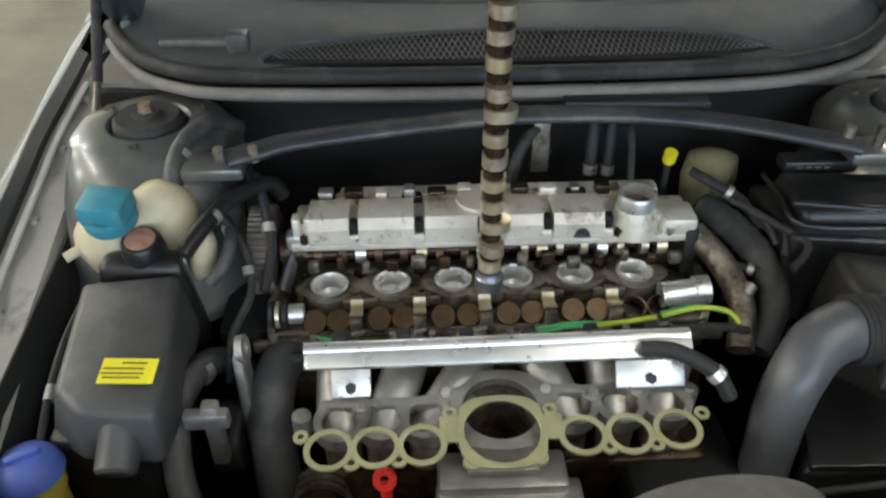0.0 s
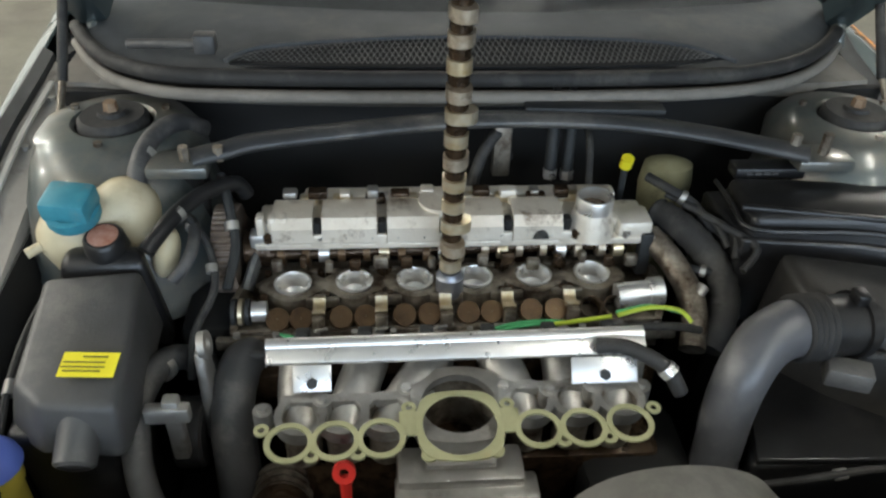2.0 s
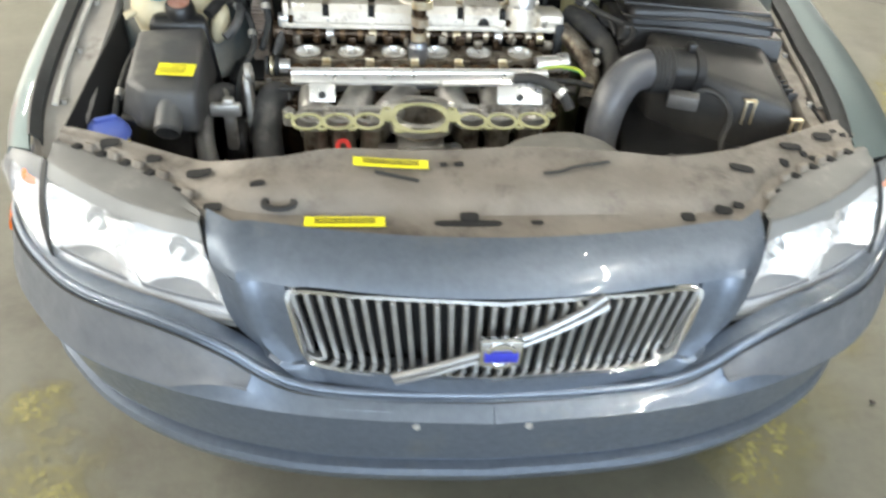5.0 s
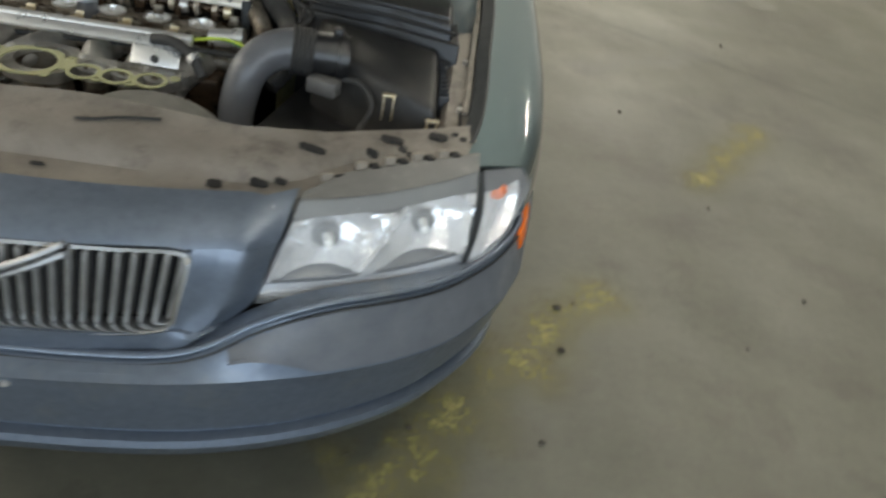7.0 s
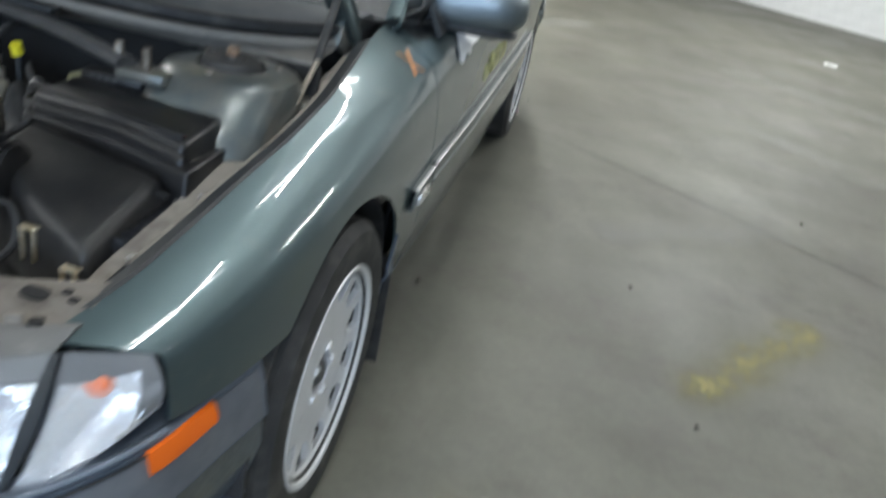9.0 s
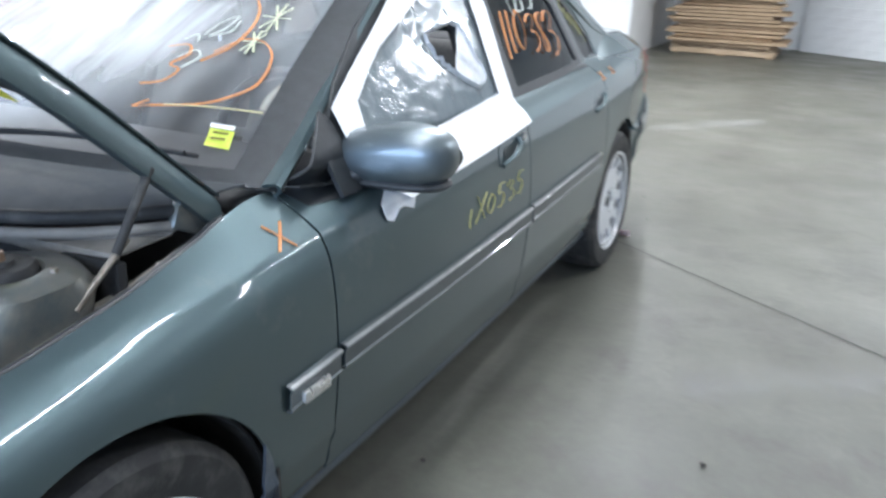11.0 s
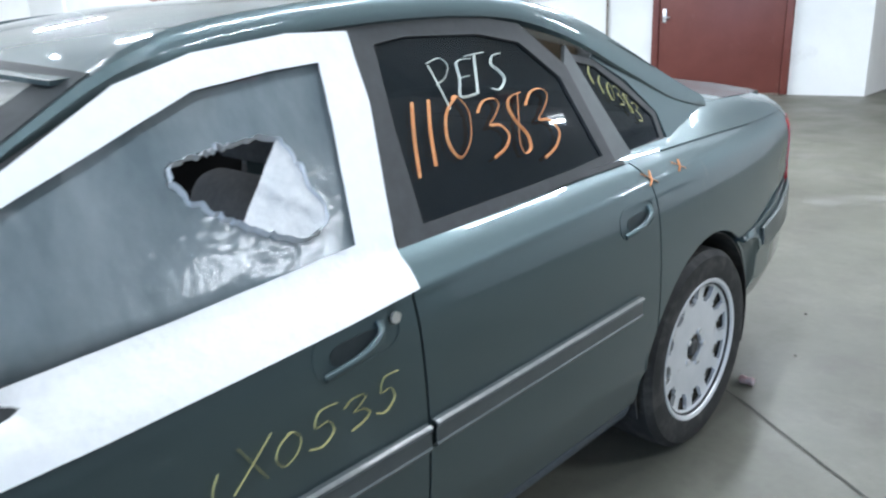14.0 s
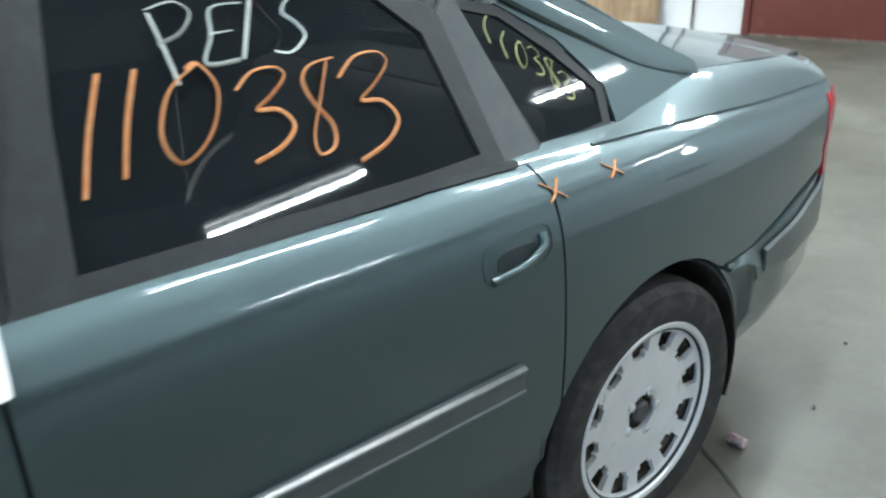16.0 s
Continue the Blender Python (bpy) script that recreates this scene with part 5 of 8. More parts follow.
for x in (-0.282, -0.191, -0.096, -0.002, 0.093):
    y = 0.771 + 0.02 * (x + 0.09)
    rows = [[(x + dx, y + 0.019 * math.cos(a), 0.690 - 0.017 * math.sin(a)) for a in np.linspace(0.25, math.pi - 0.25, 10)] for dx in (-0.009, 0.009)]
    epart("bearing_saddle", thick(grid(rows), 0.005), BRASSY, head, "shiny camshaft bearing saddle")
    for dy in (-0.024, 0.024):
        epart("saddle_post", box(x, y + dy, 0.670, 0.018, 0.011, 0.028, 0.003), ALU_DARK, head)
e = epart("end_plug", cyl((0.165, 0.782, 0.678), (0.222, 0.785, 0.682), 0.019, n=24), BRIGHT, head, "bright end plug")
epart("end_boss", cyl((0.215, 0.785, 0.682), (0.236, 0.785, 0.684), 0.022, n=24), BRIGHT, head)
for k in range(3):
    epart("cam_seal", cyl((-0.408 + 0.010 * k, 0.772, 0.672), (-0.402 + 0.010 * k, 0.772, 0.672), 0.020, n=24), BRASSY if k % 2 else TRIM_BLACK, head)
epart("cam_nose", cyl((-0.38, 0.772, 0.672), (-0.358, 0.773, 0.672), 0.015, n=20), BRIGHT, head)
epart("head_ledge", box(-0.09, 0.738, 0.642, 0.68, 0.012, 0.02, 0.003), ALU_DARK, head)
for x in np.linspace(-0.40, 0.22, 12):
    epart("flange_bolt", cyl((x, 0.740, 0.645), (x, 0.740, 0.658), 0.0055, n=6), ALU, head)

# rear camshaft, half under the remaining cam cover
def cam_lobe(x, y, z, phase, wide=0.011, base=0.0165, lift=0.009, axis="X"):
    rows = []
    for dx in (-wide / 2, wide / 2):
        rows.append([(x + dx, y + (base + lift * max(0, math.cos(a - phase)) ** 2) * math.cos(a), z + (base + lift * max(0, math.cos(a - phase)) ** 2) * math.sin(a)) for a in np.linspace(0, 2 * math.pi, 25)[:-1]])
    bm = grid(rows, closed_u=True)
    bm.verts.ensure_lookup_table()
    bm.faces.new([bm.verts[k] for k in range(24)])
    bm.faces.new([bm.verts[24 + k] for k in range(24)])
    return bm


cam_rear = epart("camshaft", cyl((-0.365, 0.872, 0.703), (0.19, 0.884, 0.703), 0.0105, n=16), OILY, None, "dark oily camshaft lying in the head")
for k in range(6):
    for s in (-0.019, 0.019):
        x = CY[k] + s
        epart("lobe", cam_lobe(x, 0.872 + 0.02 * (x + 0.365), 0.703, -1.3 + k * 2.1), BURNT if k < 3 else LOBE, cam_rear)
    x = CY[k] + 0.046
    epart("journal", cyl((x - 0.008, 0.874, 0.703), (x + 0.008, 0.874, 0.703), 0.0155, n=20), BRASSY if k % 2 else BRIGHT, cam_rear)

# the remaining cam cover: a ribbed alloy casting with the oil filler neck
COVER = surface("cast_cover", (0.74, 0.68, 0.58), (0.9, 0.85, 0.76), 0.36, 0.35, 14, dirt=(0.2, 0.13, 0.07), dirt_at=(0.56, 0.7), dirt_scale=18, bumps=0.2, bump_scale=180)
cover = epart("cam_cover", box(-0.075, 0.905, 0.738, 0.60, 0.055, 0.036, 0.006), COVER, None, "cast alloy cam cover half, bolted down")
for x0, x1 in ((-0.352, -0.292), (-0.278, -0.196), (-0.180, -0.102), (-0.086, -0.004), (0.012, 0.088)):
    rows = [[(x, y, z) for y, z in ((0.866, 0.731), (0.860, 0.738), (0.861, 0.756), (0.869, 0.765), (0.900, 0.767), (0.918, 0.762), (0.926, 0.74))] for x in np.linspace(x0, x1, 8)]
    epart("cover_panel", thick(grid(rows), -0.008), COVER, cover)
for x in (-0.285, -0.188, -0.094, 0.004, 0.096):
    # black block paints the shade in a slot of the cover
    epart("cover_slot_shade", box(x, 0.867, 0.754, 0.011, 0.018, 0.026, 0.002), SHADE_BLACK, cover)
    epart("bolt_boss", box(x - 0.002, 0.862, 0.737, 0.02, 0.016, 0.022, 0.004), COVER, cover)
epart("cover_flange", box(-0.07, 0.866, 0.726, 0.62, 0.02, 0.012, 0.003), COVER, cover)
for x in (-0.37, -0.352, -0.335):
    epart("cover_lug", box(x, 0.872, 0.752, 0.012, 0.022, 0.045, 0.004), COVER, cover)
epart("cover_end", box(-0.372, 0.872, 0.733, 0.03, 0.026, 0.024, 0.004), BRIGHT, cover)
epart("cover_top_pad", cyl((-0.098, 0.905, 0.760), (-0.098, 0.905, 0.778), 0.036, 0.033, n=32), COVER, cover, "round cast pad")
epart("neck_skirt", lathe([(0.038, 0.728), (0.034, 0.752), (0.030, 0.768), (0.029, 0.772)], Matrix.Translation((0.139, 0.882, 0)), 36), COVER, cover)
epart("oil_filler", lathe([(0.029, 0.768), (0.029, 0.792), (0.0275, 0.795), (0.024, 0.795), (0.0232, 0.775), (0.001, 0.772)], Matrix.Translation((0.139, 0.882, 0)), 40), BRIGHT, cover, "polished oil filler neck")
epart("filler_dark", cyl((0.139, 0.882, 0.772), (0.139, 0.882, 0.776), 0.0228, n=28), OILY, cover)
epart("cover_corner", box(0.205, 0.885, 0.742, 0.055, 0.055, 0.034, 0.008), COVER, cover)
epart("cover_stay", box(0.225, 0.862, 0.70, 0.02, 0.02, 0.08, 0.004), TRIM_BLACK, cover)
epart("rear_ridge", box(-0.06, 0.952, 0.750, 0.50, 0.028, 0.03, 0.006), COVER, cover, "stained rear edge of the cover")
for x in np.linspace(-0.30, 0.16, 10):
    epart("ridge_window", box(x, 0.935, 0.760, 0.032, 0.018, 0.018, 0.005), OILY if int(x * 100) % 2 else BRASSY, cover)
epart("vvt_knob", cyl((0.055, 0.853, 0.735), (0.055, 0.872, 0.752), 0.013, n=14), TRIM_BLACK, cover)

# toothed belt pulley at the engine's end
rows = []
teeth = 44
for dx in (-0.017, 0.017):
    rows.append([(-0.424 + dx, 0.892 + (0.066 + 0.0035 * (k % 4 < 2)) * math.cos(2 * math.pi * k / (teeth * 4)), 0.700 + (0.066 + 0.0035 * (k % 4 < 2)) * math.sin(2 * math.pi * k / (teeth * 4))) for k in range(teeth * 4)])
bm = grid(rows, closed_u=True)
bm.verts.ensure_lookup_table()
for r in (0, 1):
    bm.faces.new([bm.verts[r * teeth * 4 + k] for k in range(teeth * 4)])
epart("belt_pulley", bm, surface("rusty_pulley", (0.13, 0.10, 0.08), (0.25, 0.2, 0.16), 0.55, 0.5, 40), None, "toothed belt pulley")
epart("pulley_hub", cyl((-0.40, 0.892, 0.70), (-0.36, 0.892, 0.70), 0.03, n=20), OILY)
epart("belt_guard", pipe([(-0.395, 0.83, 0.665), (-0.385, 0.86, 0.69), (-0.375, 0.885, 0.705)], 0.008, n=8, flat=2.0), GREY_PLASTIC)

# fuel rail with its brackets
rail_bar = epart("fuel_rail", moved(box(0, 0, 0, 0.508, 0.030, 0.012, 0.005), Matrix.Translation((-0.089, 0.644, 0.709)) @ Matrix.Rotation(radians(32), 4, "X") @ Matrix.Rotation(radians(-0.5), 4, "Y")), BRIGHT, None, "bright metal fuel rail")
epart("rail_tube", cyl((-0.343, 0.655, 0.713), (0.163, 0.657, 0.717), 0.010, n=18), BRIGHT, rail_bar)
for x0, x1 in ((-0.307, -0.257), (0.060, 0.150)):
    m = Matrix.Translation(((x0 + x1) / 2, 0.616, 0.690)) @ Matrix.Rotation(radians(52), 4, "X")
    epart("rail_bracket", moved(box(0, 0, 0, x1 - x0, 0.036, 0.004, 0.0015), m), BRIGHT, rail_bar)
    epart("bracket_bolt", moved(cyl((0, -0.006, 0), (0, -0.006, 0.008), 0.0075, n=6), m), TRIM_BLACK, rail_bar)
hose = epart("rail_hose", pipe([(0.095, 0.635, 0.716), (0.13, 0.625, 0.722), (0.165, 0.606, 0.716), (0.185, 0.592, 0.705), (0.20, 0.58, 0.68)], 0.0105), RUBBER, None, "black fuel hose")
epart("hose_clamp", cyl((0.178, 0.596, 0.711), (0.186, 0.590, 0.705), 0.013, n=20), BRIGHT, hose)

# injector harness: green and yellow wires
GREEN = plain("green_wire", (0.08, 0.4, 0.16), 0.45)
LIME = plain("lime_wire", (0.42, 0.55, 0.05), 0.45)
for col, r, pts in ((GREEN, 0.0022, [(-0.335, 0.722, 0.672), (-0.30, 0.712, 0.672), (-0.255, 0.706, 0.668)]), (GREEN, 0.0022, [(-0.33, 0.716, 0.674), (-0.29, 0.709, 0.671), (-0.25, 0.702, 0.667)]),
                    (GREEN, 0.0028, [(-0.05, 0.704, 0.684), (0.0, 0.712, 0.69), (0.04, 0.718, 0.688), (0.08, 0.716, 0.686)]), (GREEN, 0.0025, [(-0.04, 0.700, 0.684), (0.01, 0.707, 0.69), (0.05, 0.712, 0.688)]),
                    (LIME, 0.0035, [(0.04, 0.712, 0.685), (0.09, 0.714, 0.69), (0.14, 0.72, 0.692)]), (LIME, 0.0035, [(0.15, 0.722, 0.692), (0.20, 0.728, 0.70), (0.24, 0.722, 0.698), (0.255, 0.705, 0.69)]), (GREEN, 0.003, [(0.15, 0.73, 0.69), (0.20, 0.735, 0.697), (0.25, 0.725, 0.69)]),
                    (RUBBER, 0.006, [(-0.38, 0.70, 0.655), (-0.2, 0.695, 0.66), (0.0, 0.702, 0.668), (0.2, 0.715, 0.675), (0.28, 0.72, 0.66)])):
    epart("harness_wire", pipe(pts, r, n=8), col)
for x in np.linspace(-0.30, 0.13, 6):
    inj = epart("injector", cyl((x, 0.672, 0.708), (x + 0.004, 0.705, 0.66), 0.010, n=14), TRIM_BLACK, None, "black fuel injector")
    epart("injector_plug", box(x, 0.70, 0.688, 0.02, 0.022, 0.014, 0.003), TRIM_BLACK, inj)
    epart("injector_clip", cyl((x + 0.015, 0.715, 0.682), (x + 0.03, 0.73, 0.672), 0.003, n=6), ALU, inj)

# intake flange, runners and the throttle opening
TILT = Matrix.Rotation(radians(2), 4, "X")


def ring_plate(cx, cy, cz, r0, r1, h, m=TILT, n=36, bm=None, square=0.0):
    rows = []
    for k in range(n):
        a = 2 * math.pi * k / n
        ca, sa = math.cos(a), math.sin(a)
        R = r1 * (1 + square * abs(math.sin(2 * a)) ** 3)
        rows.append([Vector((r0 * ca, r0 * sa, 0)), Vector((r0 * ca, r0 * sa, h)), Vector((R * ca, R * sa, h)), Vector((R * ca, R * sa, 0))])
    own = grid(rows, closed_u=True, closed_v=True)
    moved(own, Matrix.Translation((cx, cy, cz)) @ m)
    return join(bm, own)


RING_X = [-0.300, -0.246, -0.190, -0.002, 0.060, 0.120]
flange = epart("intake_flange", ring_plate(-0.092, 0.588, 0.645, 0.049, 0.064, 0.022, square=0.12), ALU, None, "grey cast intake flange with open ports")
for i, x in enumerate(RING_X):
    y = 0.580 + 0.012 * (x > -0.09)
    epart("port_ring", ring_plate(x + 0.004, y, 0.644 + 0.0004 * i, 0.0245, 0.034, 0.02), ALU, flange)
    m = Matrix.Translation((x + 0.004, y, 0.644)) @ TILT
    epart("port_wall", lathe([(0.0245, 0.012), (0.024, -0.06), (0.001, -0.065)], m, 24), ALU_DARK, flange)
    hx = CY[i] + 0.02
    epart("intake_runner", pipe([(x + 0.004, y + 0.01, 0.615), ((x + hx) / 2, y + 0.05, 0.64), (hx, 0.69, 0.648), (hx + 0.002, 0.74, 0.63)], 0.030, n=18), ALU, flange, "cast intake runner")
for x0, x1 in ((-0.325, -0.15), (-0.03, 0.145)):
    y = 0.580 + 0.012 * (x0 > -0.09)
    epart("flange_web", moved(box(0, 0, 0, x1 - x0, 0.014, 0.016, 0.003), Matrix.Translation(((x0 + x1) / 2, y + 0.026, 0.657)) @ TILT), ALU, flange)
for x, y in ((-0.345, 0.585), (-0.16, 0.615), (-0.03, 0.615), (0.158, 0.608), (-0.27, 0.60), (0.03, 0.605), (0.09, 0.61)):
    epart("flange_stud", cyl((x, y, 0.648), (x, y, 0.672), 0.0078, 0.0065, n=12), BRIGHT if abs(y - 0.615) < 0.003 else ALU, flange)
    epart("stud_boss", cyl((x, y, 0.640), (x, y, 0.667), 0.0125, n=18), ALU, flange)
epart("throttle_wall", lathe([(0.049, 0.01), (0.048, -0.10), (0.001, -0.10)], Matrix.Translation((-0.092, 0.588, 0.645)) @ TILT, 36), ALU_DARK, flange)
epart("throttle_plate", moved(box(0, 0, 0, 0.09, 0.05, 0.01, 0.003), Matrix.Translation((-0.092, 0.545, 0.622)) @ TILT), ALU, flange)
body = epart("throttle_body", box(-0.092, 0.535, 0.575, 0.165, 0.06, 0.075, 0.008), ALU, None, "grey alloy throttle housing")
epart("throttle_block", box(-0.085, 0.508, 0.568, 0.185, 0.045, 0.060, 0.006), ALU, body)
epart("throttle_label", box(-0.128, 0.4845, 0.566, 0.072, 0.002, 0.034, 0.0005), YELLOW, body, "yellow paper label")
for k in (-0.006, 0.004):
    epart("print_bar", box(-0.128, 0.4828, 0.566 + k, 0.052, 0.001, 0.0025, 0), INK, body)
epart("lower_clutter", box(-0.05, 0.62, 0.50, 0.5, 0.10, 0.14, 0.02), OILY)

# the pale intake gasket, slipped off its flange and leaning on it
gasket = tagged(part("intake_gasket", ring_plate(-0.095, 0.540, 0.6775, 0.0468, 0.0548, 0.003, square=0.14), GASKET), "pale yellow-green paper intake gasket leaning on the flange", "gasket")
for i, (x, y) in enumerate(((-0.305, 0.521), (-0.249, 0.522), (-0.193, 0.523), (0.003, 0.530), (0.060, 0.529), (0.120, 0.533))):
    part("gasket_ring", ring_plate(x, y, 0.677 + 0.0005 * (i % 3), 0.0228, 0.0300, 0.003), GASKET, gasket)
for x, y, r in ((-0.340, 0.542, 0.0095), (0.157, 0.557, 0.0095), (-0.277, 0.502, 0.0105), (-0.221, 0.504, 0.0105), (0.032, 0.512, 0.0105), (0.089, 0.514, 0.0105), (-0.158, 0.570, 0.0095), (-0.032, 0.571, 0.0095), (-0.135, 0.497, 0.0105), (-0.054, 0.500, 0.0105)):
    part("gasket_eye", ring_plate(x, y, 0.6762 + 0.035 * (y - 0.53), 0.0042, r, 0.0032, n=18), GASKET, gasket)
for x in (-0.158, -0.032):
    part("gasket_web", moved(box(0, 0, 0, 0.026, 0.038, 0.0034, 0.0008), Matrix.Translation((x, 0.545, 0.6786)) @ TILT), GASKET, gasket)

# a camshaft stood on end in the head
CAM_X, CAM_Y = -0.088, 0.806
lean = Matrix.Translation((CAM_X, CAM_Y, 0.672)) @ Matrix.Rotation(radians(0.1), 4, "Y")
upright = tagged(part("loose_camshaft", moved(cyl((0, 0, 0.03), (0, 0, 0.50), 0.0125, n=20), lean), OILY), "used camshaft stood upright on the open cylinder head", "camshaft")
part("end_collar", moved(lathe([(0.001, 0.001), (0.0195, 0.001), (0.021, 0.005), (0.021, 0.034), (0.018, 0.037), (0.0165, 0.045), (0.001, 0.045)], Matrix(), 28), lean), surface("blued_steel", (0.25, 0.27, 0.31), (0.38, 0.4, 0.44), 0.35, 0.8, 30), upright, "grey-blue steel end collar")
for k in range(13):
    z = 0.058 + k * 0.0345
    mat = (LOBE, LOBE, BRASSY, LOBE, BRASSY)[k % 5]
    if k % 3 == 0:
        part("journal", moved(cyl((0, 0, z - 0.009), (0, 0, z + 0.009), 0.0165, n=24), lean), BRASSY, upright)
    else:
        bm = cam_lobe(0, 0, 0, (0.3, 2.9, 1.5, 3.1, 0.1)[k % 5], wide=0.017, base=0.0165, lift=0.011)
        part("lobe", moved(bm, lean @ Matrix.Translation((0, 0, z)) @ Matrix.Rotation(radians(90), 4, "Y")), mat, upright)
    part("neck_ring", moved(cyl((0, 0, z + 0.011), (0, 0, z + 0.021), 0.0145, n=20), lean), OILY, upright)

# red dipstick ring and clutter by it
dip = thing("dipstick", "red plastic dipstick handle on its tube", "dipstick", at=(-0.238, 0.505, 0.52))
part("handle", moved(ring_plate(0, 0, 0, 0.006, 0.0145, 0.009, Matrix.Rotation(radians(60), 4, "X")), Matrix.Translation((-0.002, 0.008, 0.112))), RED, dip)
part("stem", cyl((0, 0.0, 0.02), (-0.001, 0.006, 0.10), 0.006, 0.008, n=10), RED, dip)
part("tube", pipe([(0.01, -0.02, -0.20), (0.005, -0.01, -0.08), (0, 0.0, 0.03)], 0.006, n=10), ALU, dip)
part("knob", cyl((0.012, -0.02, 0.035), (0.016, -0.03, 0.06), 0.013, n=14), GREY_PLASTIC, dip)

# bolts and oil-darkened lugs along the cam cover and the head
for k, x in enumerate(np.linspace(-0.36, 0.19, 15)):
    epart("cover_bolt", cyl((x, 0.862, 0.733), (x, 0.858, 0.745), 0.0065, n=6), ALU if k % 3 else OILY, cover)
    epart("head_lug", box(x + 0.012, 0.846 + 0.004 * math.sin(k * 2.3), 0.700 + 0.004 * math.sin(k * 1.7), 0.016 + 0.006 * math.sin(k * 5.1), 0.012, 0.02, 0.003), OILY if k % 2 else ALU_DARK, cover)
for k, x in enumerate(np.linspace(-0.33, 0.14, 12)):
    epart("rear_boss", box(x, 0.935 + 0.006 * math.sin(k * 3.1), 0.772, 0.022 + 0.008 * math.sin(k * 1.9), 0.02, 0.012 + 0.005 * math.sin(k * 2.7), 0.003), (ALU, OILY, COVER)[k % 3], cover)

# ---- loose and bolted things in the engine bay ----
def wedge_box(corners_lo, corners_hi, bevel=0.012):
    """A box from four lower and four upper corners, with rounded edges."""
    bm = bmesh.new()
    lo, hi = [bm.verts.new(p) for p in corners_lo], [bm.verts.new(p) for p in corners_hi]
    bm.faces.new(lo)
    bm.faces.new(hi)
    for i in range(len(lo)):
        bm.faces.new((lo[i], lo[(i + 1) % len(lo)], hi[(i + 1) % len(lo)], hi[i]))
    bmesh.ops.recalc_face_normals(bm, faces=bm.faces)
    if bevel:
        bmesh.ops.bevel(bm, geom=bm.edges[:], offset=bevel, segments=3, affect="EDGES", profile=0.5)
    return bm


# grey control-unit box with a yellow label and a spout
fuse = tagged(part("control_box", wedge_box([(-0.662, 0.585, 0.64), (-0.61, 0.545, 0.64), (-0.508, 0.535, 0.64), (-0.500, 0.60, 0.64), (-0.512, 0.79, 0.64), (-0.668, 0.79, 0.64)],
                                           [(-0.640, 0.592, 0.724), (-0.602, 0.556, 0.722), (-0.506, 0.548, 0.722), (-0.506, 0.61, 0.735), (-0.522, 0.772, 0.756), (-0.652, 0.765, 0.750)], 0.011), GREY_PLASTIC), "dusty grey plastic control-unit box with a yellow label", "plastic box")
# sides in black plastic, standing in for the shadow below the box's top
part("shaded_shell", wedge_box([(-0.645, 0.58, 0.31), (-0.53, 0.56, 0.31), (-0.53, 0.77, 0.31), (-0.645, 0.77, 0.31)], [(-0.66, 0.565, 0.66), (-0.525, 0.55, 0.66), (-0.525, 0.78, 0.66), (-0.66, 0.78, 0.66)], 0.01), PLASTIC, fuse)
part("spout", lathe([(0.020, 0.0), (0.025, 0.004), (0.026, 0.05), (0.030, 0.06), (0.030, 0.075), (0.0, 0.08)][::-1], Matrix.Translation((-0.560, 0.532, 0.664)) @ Matrix.Rotation(radians(-62), 4, "X") @ Matrix.Translation((0, 0, -0.02)), 24), GREY_PLASTIC, fuse, "short round spout")
m = Matrix.Translation((-0.548, 0.602, 0.7405)) @ Matrix.Rotation(radians(10.5), 4, "X") @ Matrix.Rotation(radians(-3), 4, "Z")
lab = part("box_label", moved(box(0, 0, 0, 0.068, 0.036, 0.001, 0), m), YELLOW, fuse, "yellow printed label")
for k, w in ((0.011, 0.03), (0.003, 0.05), (-0.004, 0.052), (-0.010, 0.045)):
    part("print_bar", moved(box(-0.006 + 0.012 * (k > 0.01), k, 0.0012, w, 0.0018, 0.0006, 0), m), INK, lab)
part("rear_hump", wedge_box([(-0.66, 0.775, 0.60), (-0.50, 0.775, 0.60), (-0.51, 0.83, 0.60), (-0.65, 0.83, 0.60)], [(-0.635, 0.775, 0.764), (-0.515, 0.775, 0.764), (-0.53, 0.815, 0.772), (-0.63, 0.815, 0.772)], 0.014), PLASTIC, fuse)

# power-steering reservoir cap behind it
ps = thing("fluid_reservoir", "small black fluid reservoir with a red-printed cap", "reservoir", at=(-0.574, 0.808, 0.594))
part("neck", lathe([(0.036, -0.3), (0.036, 0.15), (0.03, 0.165), (0.03, 0.175)], Matrix(), 24), PLASTIC, ps)
capm = Matrix.Translation((0, 0, 0.172)) @ Matrix.Rotation(radians(12), 4, "X")
part("cap", lathe([(0.001, 0.026), (0.024, 0.026), (0.028, 0.022), (0.031, 0.0), (0.031, -0.004)], capm, 28), PLASTIC, ps)
part("cap_label", moved(cyl((0, 0, 0.0262), (0, 0, 0.0272), 0.021, n=24), capm), surface("faded_red_label", (0.35, 0.13, 0.08), (0.5, 0.3, 0.24), 0.5, 0, 90), ps, "faded red cap label")

# cream expansion tank with a square turquoise cap
tank = thing("coolant_tank", "yellowed cream plastic coolant tank with a turquoise cap", "coolant tank", at=(-0.60, 0.87, 0.62))
tank.scale = (0.86, 0.86, 0.96)
bm = bmesh.new()
for c, r in (((-0.04, -0.028, 0.15), (0.056, 0.05, 0.05)), ((0.04, 0.012, 0.162), (0.056, 0.048, 0.055)), ((0.0, 0.01, 0.07), (0.085, 0.06, 0.06))):
    bmesh.ops.create_uvsphere(bm, u_segments=24, v_segments=16, radius=1.0, matrix=Matrix.Translation(c) @ Matrix.Diagonal((*r, 1)))
res = bmesh.ops.convex_hull(bm, input=bm.verts)
